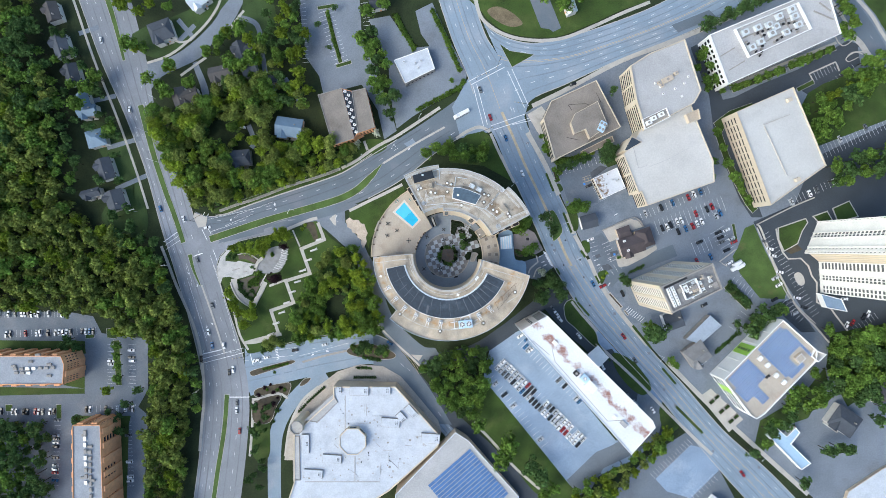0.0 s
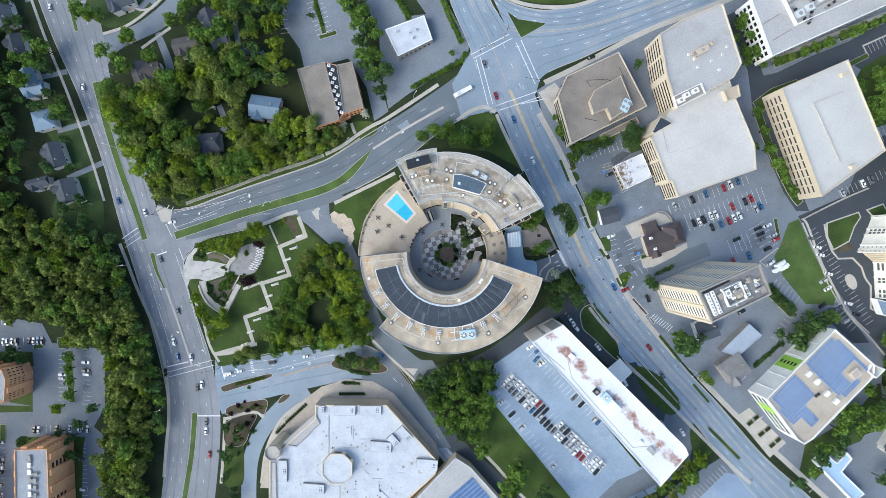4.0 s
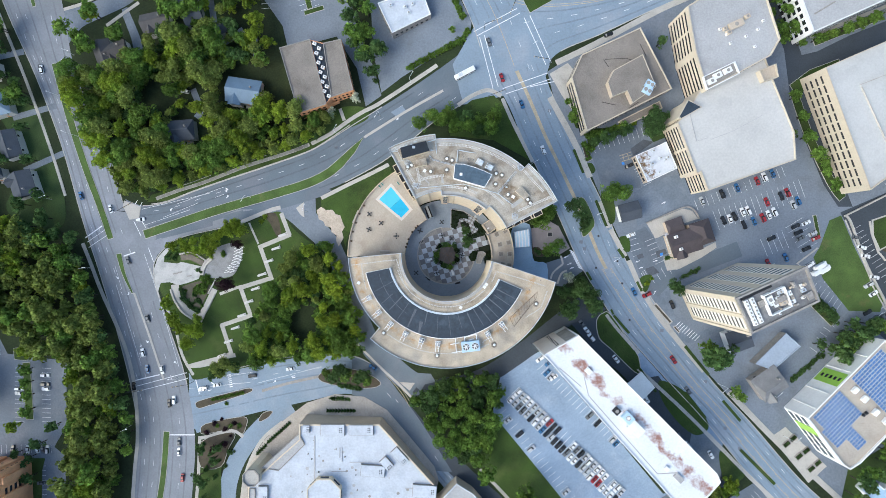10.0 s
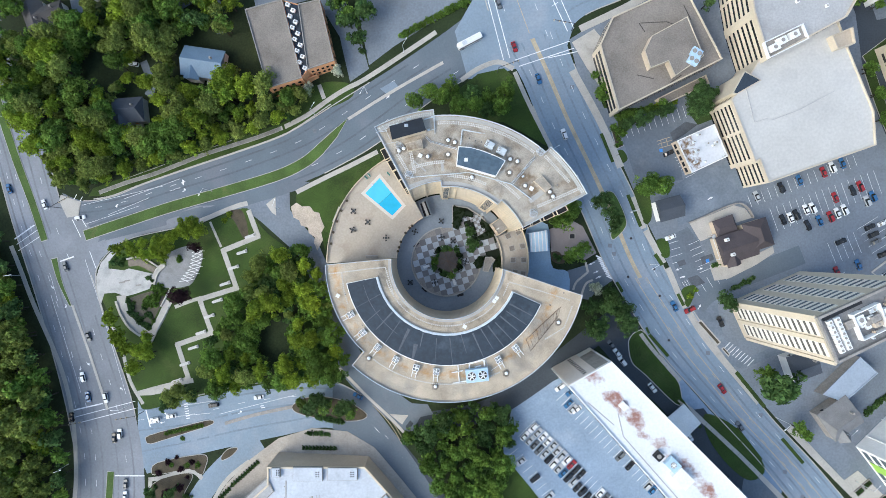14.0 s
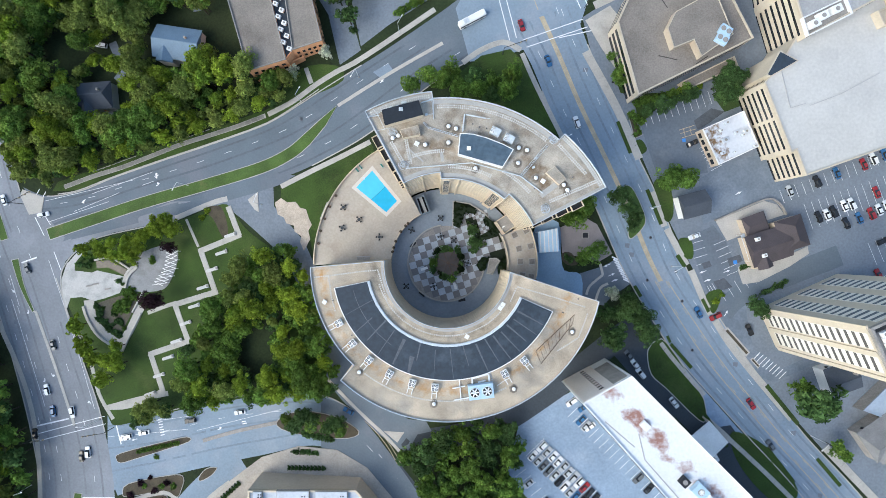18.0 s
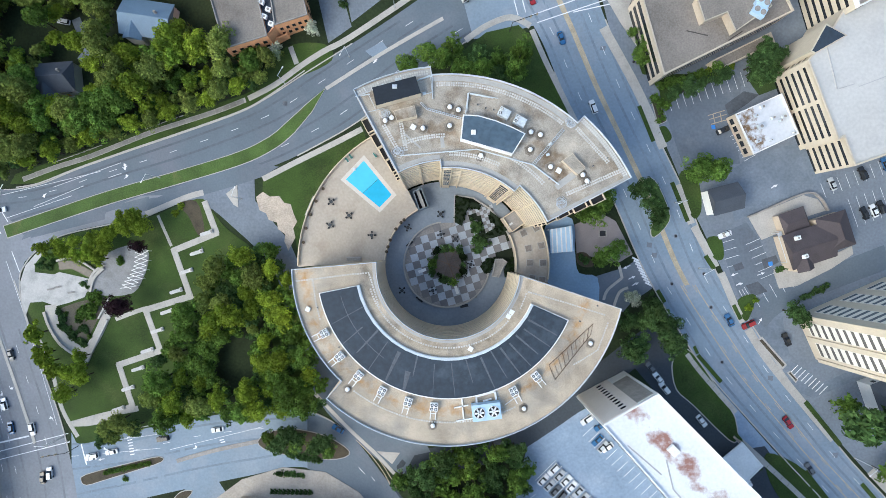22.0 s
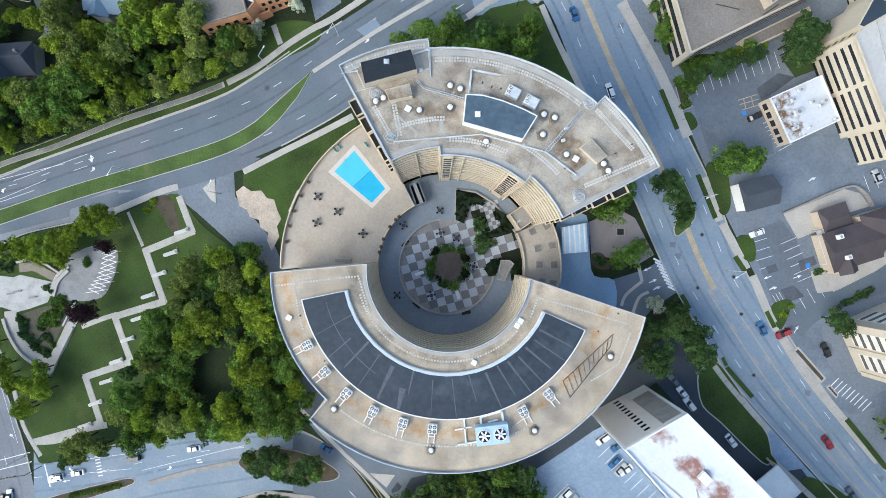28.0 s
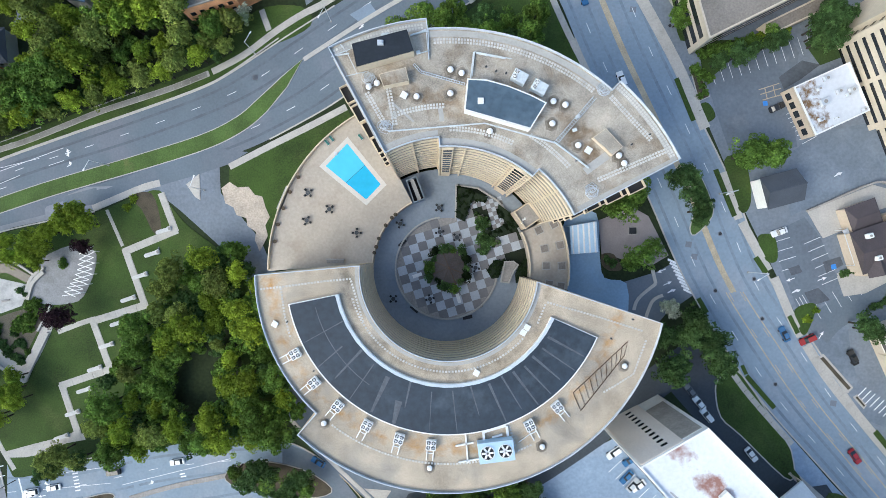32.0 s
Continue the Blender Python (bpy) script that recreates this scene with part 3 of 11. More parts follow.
WL = [(-252.2, 172.7), (-236.7, 129.7), (-220.6, 92.6), (-207.0, 54.3), (-196.7, 14.6), (-187.7, -15.4), (-179.4, -45.2), (-171.8, -77.2), (-168.5, -103.2), (-171.3, -139.3), (-177.2, -183.6)]
WR = [(-215.8, 172.4), (-205.8, 133.4), (-198.7, 94.5), (-182.2, 54.2), (-172.5, 19.3), (-159.8, -11.4), (-150.2, -42.3), (-140.9, -71.6), (-135.9, -104.2), (-137.8, -138.6), (-143.3, -182.7)]
R_W, wa, wb = road("west_road", WL, WR, 0.08, M_ROADW, [(0.14, 3.05, 9.1, 0.15, M_LINE), (0.3, 3.05, 9.1, 0.15, M_LINE), (0.75, 3.05, 9.1, 0.15, M_LINE)], "wide bluish grey asphalt avenue with lane markings")
NL = [(-172.7, 26.2), (-162.7, 22.6), (-149.1, 24.5), (-134.5, 30.0), (-113.8, 36.8), (-93.2, 43.2), (-72.9, 49.8), (-62.9, 54.5), (-47.6, 63.6), (-33.3, 71.9), (-17.9, 81.1), (1.1, 93.4), (11.4, 100.9)]
NR = [(-158.3, 1.4), (-144.7, 9.6), (-121.4, 16.1), (-94.7, 22.4), (-71.8, 26.9), (-55.5, 32.3), (-42.7, 38.3), (-30.3, 45.0), (-17.8, 53.8), (-4.2, 64.5), (15.9, 76.7)]
R_N, na, nb = road("north_road", NL, NR, 0.07, M_ROADN, [(0.24, 3.05, 9.1, 0.15, M_LINE), (0.78, 3.05, 9.1, 0.15, M_LINE)], "curving dark grey asphalt street with lane markings")
EL = [(26.9, 85.9), (34.7, 72.3), (41.6, 55.8), (51.3, 35.8), (60.6, 14.8), (70.6, -7.5), (84.7, -31.3), (93.4, -43.2), (105.2, -56.5), (117.1, -69.6), (134.8, -88.8)] + [(157.2, -116.6), (182.5, -146.4), (203.0, -169.1)]
ER = [(50.9, 94.2), (56.0, 79.1), (64.8, 58.4), (73.9, 39.0), (84.0, 18.1), (94.0, -6.8), (106.5, -25.2), (117.1, -41.2), (128.0, -55.4), (139.0, -69.6), (156.8, -88.6)] + [(182.8, -118.3), (210.7, -143.3), (236.0, -169.0)]
R_E, ea, eb = road("east_road", EL, ER, 0.09, M_ROAD, [(0.2, 3.05, 9.1, 0.15, M_LINE), (0.8, 3.05, 9.1, 0.15, M_LINE)], "straight pale asphalt street with worn yellow centre lines")
k_ = len(ea) * 2 // 5
line_ob("centre_band", lerp_lines(ea, eb, 0.49)[:k_ + 1], M_YELLOW, R_E, 0, 0, 1.25, 0.115)
for f_ in (0.46, 0.52):
    line_ob("centre_line", lerp_lines(ea, eb, f_)[:k_ + 1], M_YELLOW, R_E, 0, 0, 0.35, 0.12)
for f_ in (0.4, 0.6):
    line_ob("centre_line", lerp_lines(ea, eb, f_)[k_:], M_YELLOW, R_E, 0, 0, 0.3, 0.12)
    line_ob("turn_lane_dash", lerp_lines(ea, eb, f_ + (0.03 if f_ < 0.5 else -0.03))[k_:], M_YELLOW, R_E, 3.05, 9.1, 0.2, 0.12)
DL = [(-5.2, 172.8), (6.0, 138.7), (16.4, 114.2), (22.7, 93.6)]
DR = [(17.9, 171.7), (27.5, 141.7), (38.6, 122.8), (52.2, 91.1)]
R_D, da, db = road("north_approach", DL, DR, 0.075, M_ROAD, [(0.25, 3.05, 9.1, 0.15, M_LINE), (0.5, 0, 0, 0.3, M_YELLOW), (0.75, 3.05, 9.1, 0.15, M_LINE)], "pale asphalt street leading up to the crossing")
XL = [(17.9, 168.0), (24.6, 152.9), (35.6, 141.4), (57.7, 134.6), (83.2, 138.8), (108.7, 146.5), (134.2, 156.2), (159.6, 168.8)]
XR = [(52.2, 91.1), (60.7, 99.5), (79.6, 107.3), (101.5, 117.3), (119.7, 125.2), (152.4, 137.7), (188.8, 154.0), (214.3, 168.6)]
R_X, xa, xb = road("northeast_road", XL, XR, 0.07, M_ROAD, [(0.2, 3.05, 9.1, 0.2, M_LINE), (0.36, 3.05, 9.1, 0.2, M_LINE), (0.53, 0, 0, 0.3, M_YELLOW), (0.56, 0, 0, 0.3, M_YELLOW), (0.7, 3.05, 9.1, 0.2, M_LINE), (0.84, 3.05, 9.1, 0.2, M_LINE)], "broad pale asphalt street with turning lanes")
sheet("crossing", [(6.0, 94.0), (16.4, 112.3), (37.9, 124.7), (55.9, 94.8), (52.3, 83.8), (33.1, 77.8), (22.8, 75.0), (11.6, 73.4)], 0.1, M_ROAD, R_D)
SL = [(-138.7, -68.1), (-114.9, -66.9), (-89.9, -60.9), (-65.3, -57.8), (-46.0, -58.3), (-31.8, -66.0), (-20.0, -79.5), (-8.4, -95.1)] + [(6.1, -118.0), (24.9, -138.5), (45.4, -168.5)]
SR = [(-139.1, -101.3), (-115.1, -94.4), (-90.1, -87.9), (-70.3, -83.0), (-50.9, -78.6), (-36.5, -82.6), (-24.7, -93.7), (-17.6, -102.6)] + [(-5.3, -117.7), (15.5, -143.5), (33.1, -169.1)]
R_S, sa, sb = road("south_road", SL, SR, 0.065, M_ROAD, [(0.3, 3.05, 9.1, 0.15, M_LINE)], "curving asphalt street below the round building")
strip("mall_drive", [(-81.2, -85.7), (-94.9, -95.6), (-107.3, -109.3), (-115.3, -124.9), (-118.0, -143.5)] + [(-118.0, -181.8)], 9.5, 0.06, M_ROAD, R_S)
strip("mall_drive_entry", [(-136.3, -98.7), (-120.0, -92.4), (-99.7, -84.0), (-79.6, -77.6)], 9, 0.063, M_ROAD, R_S)
sheet("tower_drive_mouth", [(-94.7, 18.2), (-80.4, 23.0), (-66.9, 26.6), (-66.6, 18.1), (-61.4, 12.2), (-54.1, 3.8), (-50.5, -4.3), (-49.0, -13.2), (-54.6, -15.0), (-57.3, -9.7), (-61.9, -2.9), (-70.3, 4.6), (-79.6, 12.7), (-86.2, 17.8)], 0.062, M_LOT, R_N)
strip("tower_drive", [(-59.0, -2.3), (-52.3, -12.8), (-47.1, -26.7), (-43.1, -40.7), (-37.0, -52.6), (-29.4, -60.1), (-18.9, -69.0), (-9.6, -74.4)], 12, 0.06, M_ROADN, R_N)
strip("southeast_drive", [(-14.9, -75.9), (17.4, -69.4), (39.7, -55.8), (65.5, -35.0), (80.1, -23.7)], 9, 0.058, M_DARK, R_N)
sheet("side_street", smooth([(-208.0, 128.4), (-196.3, 130.2), (-184.3, 134.7), (-173.2, 142.3), (-163.2, 151.1), (-155.2, 160.6), (-147.2, 177.3)], 4) + smooth([(-132.0, 177.9), (-138.1, 167.2), (-145.3, 155.0), (-157.3, 143.6), (-164.5, 134.5), (-171.3, 129.9), (-183.2, 124.6), (-195.2, 118.9), (-202.5, 110.0)], 4), 0.07, M_LOT, R_W)
strip("tower_side_street", [(107.3, -22.8), (111.6, -17.9), (118.8, -13.7), (133.1, -7.9), (151.0, -0.8)], 8, 0.064, M_ROADN, R_E)


# darker wheel and oil tracks worn into the lanes
M_TRACK = [mat("worn_lane_%s" % n_, c_, 0.8, 0.2, 1.0, 0.12, 0.15) for n_, c_ in (("pale", (0.182, 0.228, 0.282)), ("avenue", (0.172, 0.183, 0.205)), ("dark", (0.101, 0.121, 0.146)))]
for R_, a_, b_, k_, h_, fs_ in ((R_E, ea, eb, 0, 0.098, (0.1, 0.3, 0.7, 0.9)), (R_W, wa, wb, 1, 0.088, (0.07, 0.22, 0.4, 0.62, 0.85)), (R_N, na, nb, 2, 0.078, (0.12, 0.36, 0.66, 0.9)), (R_X, xa, xb, 0, 0.078, (0.12, 0.28, 0.44, 0.62, 0.77, 0.92)), (R_D, da, db, 0, 0.083, (0.12, 0.37, 0.62, 0.88)), (R_S, sa, sb, 0, 0.072, (0.16, 0.45, 0.75))):
    for f_ in fs_:
        line_ob("lane_wear", lerp_lines(a_, b_, f_), M_TRACK[k_], R_, 0, 0, 0.8, h_)

# medians and kerbs
def island(name, poly, label, top=M_MEDIAN, kerb=0.25):
    T = thing(name, label, "traffic island", kind="structure")
    sheet("kerb", poly, 0.22, M_KERB, T, thick=0.4)
    if top:
        sheet("planting", inset(poly, kerb), 0.27, top, T)
    return T


def median(name, pts, w, label, w2=None, top=M_MEDIAN):
    return island(name, strip_poly(smooth(pts, 6), w, w2), label, top)


median("median_strip", [(-209.8, 100.0), (-202.3, 69.9), (-194.4, 43.7), (-186.9, 22.5), (-181.2, 4.3)], 4.4, "grassy median strip with concrete kerb", 3.6)
median("median_strip", [(-233.2, 176.4), (-226.6, 154.2), (-220.9, 130.4)], 4.4, "grassy median strip with concrete kerb", 2.2)
median("median_strip", [(-177.0, -3.6), (-174.4, -14.6), (-169.7, -25.7)], 3.4, "short grassy median strip", 1.2)
median("median_strip", [(-168.9, -25.3), (-160.8, -49.1), (-153.1, -73.4)], 1.2, "narrow concrete median", top=None)
median("median_strip", [(-151.8, -102.1), (-154.0, -127.0), (-158.7, -155.1), (-162.9, -183.3)], 3.6, "grassy median strip with concrete kerb")
_m = smooth([(-162.6, 6.7), (-144.7, 12.5), (-121.3, 19.9), (-94.7, 27.1), (-71.8, 33.7), (-60.0, 39.1), (-53.3, 44.3)], 6)
island("median_strip", offset_line(_m, 2.5) + [(-46.9, 53.1), (-40.5, 58.0), (-45.2, 49.8)] + offset_line(_m, -2.5)[::-1], "long grassy median strip with concrete kerb")
median("median_strip", [(-40.3, 57.7), (-20.2, 69.5), (1.1, 80.9)], 1.3, "narrow concrete median", top=None)
for line_, a_, b_ in ((wa, 0, None), (wb, 14, 24), (wb, 30, 44), (na, 6, 56), (nb, 32, 60), (ea, 10, None), (eb, 6, None), (sa, 4, 30), (da, 0, 16), (db, 0, 10), (xa, 4, None), (xb, 6, None)):
    seg = line_[a_:b_]
    sheet("kerb_line", strip_poly(seg, 0.4), 0.2, M_KERB, R_W, thick=0.2)

# ---- round apartment building ----
CX, CY = 2.6, -4.3
ZN, ZS, ZDECK, ZCOURT = 41.0, 28.5, 6.3, 3.0


def polar(r, a):
    return (CX + r * math.cos(radians(a)), CY + r * math.sin(radians(a)))


def arc(r, a0, a1, n=None):
    n = n or max(2, int(abs(a1 - a0) / 3))
    return [polar(r, a0 + (a1 - a0) * i / n) for i in range(n + 1)]


def band(a0, a1, r0, r1, z0, z1, bm=None, n=None):
    """A curved bar between two radii and two heights."""
    bm = bm or bmesh.new()
    return prism(bm, arc(r1, a0, a1, n) + arc(r0, a1, a0, n), z0, z1, bottom=True)


RB = thing("round_apartment_building", "ring-shaped cream concrete apartment building round a paved courtyard", "apartment building")
N_OUT = arc(53.4, 118.5, 95.5) + arc(51.3, 95.4, 49.0) + arc(53.8, 48.9, 26.8)
N_IN = arc(28.6, 25.8, 50) + arc(26.6, 50.1, 95) + arc(28.6, 95.1, 118.5)
S_OUT = arc(45, 181, 227) + arc(51.5, 227.2, 346.7)
S_IN = arc(20.7, 354, 176)
# bodies stand back from the inner edge, behind the balcony bands
N_BODY = N_OUT + arc(29.9, 25.8, 50) + arc(27.9, 50.1, 95) + arc(29.9, 95.1, 118.5)
S_BODY = S_OUT + arc(21.9, 354, 176)
NW = part("north_wing", prism(bmesh.new(), N_BODY, -12, ZN - 0.6), M_CREAM, RB)
SW = part("south_wing", prism(bmesh.new(), S_BODY, -14, ZS - 0.6), M_CREAM, RB)
NR_ = part("north_roof", prism(bmesh.new(), N_OUT + N_IN, ZN - 0.6, ZN, bottom=True), M_GRAVEL, RB, "pale gravel roof")
SR_ = part("south_roof", prism(bmesh.new(), S_OUT + S_IN, ZS - 0.6, ZS, bottom=True), M_GRAVELS, RB, "ochre gravel roof")
M_COPE = mat("metal_coping", (0.50, 0.54, 0.59), 0.6, 0.12, 2, 0.3, 0.05)
part("north_parapet", rim(bmesh.new(), N_OUT + N_IN, 0.2, ZN - 0.02, ZN + 0.7), M_COPE, RB)
part("south_parapet", rim(bmesh.new(), S_OUT + S_IN, 0.2, ZS - 0.02, ZS + 0.7), M_COPE, RB)
M_WALKWAY = mat("roof_edge_paving", (0.40, 0.385, 0.36), 0.9, 0.14, 2.5, 0.3, 0.2)
part("roof_edge_walkway", band(118.3, 95.6, 51.2, 52.9, ZN, ZN + 0.06), M_WALKWAY, RB)
part("roof_edge_walkway", band(95.2, 49.2, 49.6, 50.8, ZN, ZN + 0.06), M_WALKWAY, RB)
part("roof_edge_walkway", band(48.6, 27, 52.0, 53.3, ZN, ZN + 0.06), M_WALKWAY, RB)
part("roof_edge_walkway", band(118.3, 95.2, 29.1, 30.2, ZN, ZN + 0.06), M_WALKWAY, RB)
part("roof_edge_walkway", band(94.8, 50.3, 27.1, 28.4, ZN, ZN + 0.06), M_WALKWAY, RB)
part("roof_edge_walkway", band(354 - 360, -183, 21.2, 21.9, ZS, ZS + 0.06), M_WALKWAY, RB)
for a, r0, r1 in ((118.1, 30, 51), (27.2, 30, 52)):
    p, q = polar(r0, a), polar(r1, a)
    part("roof_edge_walkway", prism(bmesh.new(), strip_poly([p, q], 1.1), ZN, ZN + 0.065), M_WALKWAY, RB)

# facades to the courtyard: a balcony band and a glazed strip on each floor
M_SHADEGLASS = mat("balcony_glazing", (0.09, 0.085, 0.08), 0.3, 0.2, 1.0, 0.3, 0.0)
for k in range(9):
    z = ZS - 0.6 - 2.72 * (k + 1)
    part("balcony_band", band(353.5, 176.5, 20.75, 21.95, z + 0.15, z + 1.35, n=58), M_CREAM, RB)
    part("glazed_strip", band(353.5, 176.5, 20.98, 21.93, z + 1.36, z + 2.86, n=58), M_SHADEGLASS, RB)
for a0, a1, r in ((26.5, 49.6, 28.6), (50.4, 94.6, 26.6), (95.4, 118, 28.6)):
    for k in range(13):
        z = ZN - 0.6 - 2.75 * (k + 1)
        part("balcony_band", band(a0, a1, r + 0.05, r + 1.35, z + 0.15, z + 1.4, n=int((a1 - a0) / 3)), M_CREAM, RB)
        part("glazed_strip", band(a0, a1, r + 0.24, r + 1.3, z + 1.41, z + 2.89, n=int((a1 - a0) / 3)), M_SHADEGLASS, RB)
for a, r in ((26.2, 28.5), (38, 28.5), (49.7, 28.3), (50.4, 26.5), (61, 26.5), (83, 26.5), (94.8, 26.5), (95.2, 28.5), (106.5, 28.5), (118.2, 28.5)):
    part("fin_wall", band(a - 0.35, a + 0.35, r - 0.1, r + 1.6, -2, ZN - 0.6), M_CREAM, RB)
# stair towers with dark slits in the courtyard front
for a0, a1 in ((52.5, 59.5), (88.5, 94)):
    st = part("stair_tower", band(a0, a1, 26.2, 28.0, -2, ZN - 0.7, n=3), M_CREAM, RB)
    for k in range(11):
        z = ZN - 3.0 - 2.75 * k
        part("slit_window", band(a0 + 0.7, a1 - 0.7, 26.12, 26.3, z, z + 1.5, n=2), M_GLASS, st)

# balconies on the end walls of the north wing
for a, sgn, r_list in ((118.6, 1, (44.5, 40.0, 36.0, 32.5)), (26.4, -1, (44.5, 39.5, 34.5, 31.5))):
    for i, r in enumerate(r_list):
        x, y = polar(r, a)
        for k in range(6 if i < 2 else 4):
            z = ZN - 4.5 - i * 0.8 - 5.5 * k
            m = pose(x, y, z, 0, 0, a)
            bal = part("end_balcony", rim(bmesh.new(), [(-2.0, 0.02), (2.0, 0.02), (2.0, 2.0 - i * 0.25), (-2.0, 2.0 - i * 0.25)] if sgn > 0 else [(-2.0, -2.0 + i * 0.25), (2.0, -2.0 + i * 0.25), (2.0, -0.02), (-2.0, -0.02)], 0.18, 0, 1.1), M_CREAM, RB)
            bal.matrix_basis = m
            fl = part("balcony_floor", box(bmesh.new(), -1.9, 0.05 if sgn > 0 else -1.9 + i * 0.25, 0.02, 1.9, 1.9 - i * 0.25 if sgn > 0 else -0.05, 0.2), M_BLACK, bal)

# pool deck, courtyard and entrance deck
PD = part("pool_podium", prism(bmesh.new(), arc(49.5, 181, 117.5) + arc(20.6, 118, 176.5), -14, ZDECK), M_DECK, RB, "tan concrete pool deck")
part("deck_parapet", band(180.5, 118.6, 49.2, 49.5, ZDECK, ZDECK + 1.0), M_CREAM, RB)
part("deck_inner_kerb", band(176, 118, 20.6, 20.9, ZDECK, ZDECK + 0.45), M_CREAM, RB)
part("courtyard_floor", prism(bmesh.new(), arc(28.3, 0, 354, 59), -6, ZCOURT), mat("courtyard_asphalt", (0.25, 0.288, 0.335), 0.9, 0.15, 1.5, 0.15, 0.2), RB, "grey asphalt courtyard floor")
ED = part("entrance_podium", prism(bmesh.new(), arc(23.0, 354, 386) + arc(34.2, 386, 350), -6, ZDECK), M_DECK, RB, "tan entrance deck with skylights")
part("deck_parapet", band(352, 385, 33.9, 34.2, ZDECK, ZDECK + 0.9), M_CREAM, RB)
part("deck_parapet", band(354, 386, 23.0, 23.3, ZDECK, ZDECK + 0.9), M_CREAM, RB)
for (x, y), tw in zip([(28.2, 6.4), (32.4, 8.1), (29.8, 1.3), (34.2, 2.3), (30.3, -3.5), (34.7, -3.5), (31.1, -8.6), (34.4, -9.2)], (25, 28, 12, 14, 0, 2, -8, -6)):
    s = part("skylight", box(bmesh.new(), -1.15, -1.15, 0, 1.15, 1.15, 0.3), M_WALKWAY, RB)
    s.matrix_basis = pose(x, y, ZDECK, 0, 0, tw)
    part("pane", box(bmesh.new(), -0.95, -0.95, 0.28, 0.95, 0.95, 0.36), M_BROWNR, s)

# podium corner block beside the north wing
lobby = [(20.6, 11.2), (24.6, 13.9), (28.0, 9.5), (23.8, 6.6)]
part("corner_lobby", prism(bmesh.new(), lobby, 0, 10), M_TAN, RB)
part("lobby_roof", prism(bmesh.new(), inset(lobby, 0.3), 9.95, 10.02), M_STONE, RB)
for x, y in [(22.9, 8.3), (23.2, 9.1), (23.7, 9.4)]:
    part("roof_dome", cyl(bmesh.new(), 0.35, 10.02, 10.3, 12, 0.15, pose(x, y, 0)), M_WHITE, RB)
part("lobby_parapet", rim(bmesh.new(), lobby, 0.25, 9.9, 10.7), M_CREAM, RB)

# pool
M_BLUEW0 = mat("navy_rope", (0.03, 0.10, 0.2), 0.7, 0.1, 4, 1, 0.0)
PO = thing("swimming_pool", "bright turquoise swimming pool in a pale coping", "swimming pool", at=(0, 0, ZDECK))
pool = [(-25.2, 30.3), (-15.9, 19.0), (-19.9, 14.8), (-31.1, 24.0)]
part("coping", prism(bmesh.new(), inset(pool, -1.25), 0, 0.08), mat("pool_coping", (0.60, 0.57, 0.52), 0.7, 0.08, 2, 0.3, 0.1), PO)
mid = [tuple((Vector(pool[0]) * 0.47 + Vector(pool[1]) * 0.53)), tuple((Vector(pool[3]) * 0.5 + Vector(pool[2]) * 0.5))]
part("shallow_water", prism(bmesh.new(), [pool[0], mid[0], mid[1], pool[3]], 0.085, 0.1), M_WATER2, PO)
part("deep_water", prism(bmesh.new(), [mid[0], pool[1], pool[2], mid[1]], 0.085, 0.1), M_WATER, PO)
part("float_rope", prism(bmesh.new(), strip_poly(mid, 0.1), 0.1, 0.16), M_BLUEW0, PO)
for x, y in [(-28.3, 27.4)]:
    part("pool_ladder", box(bmesh.new(), x - 0.4, y - 0.4, 0.1, x + 0.4, y + 0.4, 0.5), M_METAL, PO)


M_TABLE = mat("dark_table_metal", (0.06, 0.065, 0.07), 0.5, 0.2, 4, 0.5, 0.05)


def cafe_table():
    T = thing("patio_table", "round dark patio table with four chairs drawn up", "table set", "patio tables")
    part("top", cyl(bmesh.new(), 0.6, 0.70, 0.75, 20), M_TABLE, T)
    part("post", cyl(bmesh.new(), 0.06, 0, 0.7, 8), M_BLACK, T)
    for k in range(4):
        m = pose(0, 0, 0, 0, 0, 90 * k + 40) @ pose(1.05, 0, 0)
        c = part("seat", box(box(bmesh.new(), -0.3, -0.3, 0.38, 0.3, 0.3, 0.45), 0.24, -0.3, 0.45, 0.3, 0.3, 0.95), M_BLACK, T)
        c.matrix_basis = m
        for i, j in ((-1, -1), (-1, 1), (1, -1), (1, 1)):
            part("leg", box(bmesh.new(), i * 0.25 - 0.03, j * 0.25 - 0.03, 0, i * 0.25 + 0.03, j * 0.25 + 0.03, 0.38), M_BLACK, c)
    return T


TB = cafe_table()
spots = [(-35.9, 16.5), (-30.0, 12.0), (-36.2, 8.8), (-22.4, 5.5)]
TB.matrix_basis = pose(*spots[0], ZDECK)
for i, (x, y) in enumerate(spots[1:]):
    copy_thing(TB, pose(x, y, ZDECK, 0, 0, 25 * i))
for i, (x, y) in enumerate([(0.4, 12.8), (-10.6, 8.2), (0.6, 5.9), (5.5, 4.4), (10.8, -4.2), (-2.1, -13.1), (-12.5, -13.1)]):
    copy_thing(TB, pose(x, y, ZCOURT, 0, 0, 31 * i))


def planter():
    P = thing("planter_pot", "round brown planter pot with dark soil on the deck edge", "planter", "planter pots")
    bm = cyl(bmesh.new(), 0.42, 0, 0.6, 14, 0.55)
    part("pot", bm, mat("terracotta", (0.12, 0.06, 0.045), 0.8, 0.2, 4, 1, 0.1), P)
    part("soil", cyl(bmesh.new(), 0.45, 0.601, 0.64, 14), M_MULCH, P)
    return P


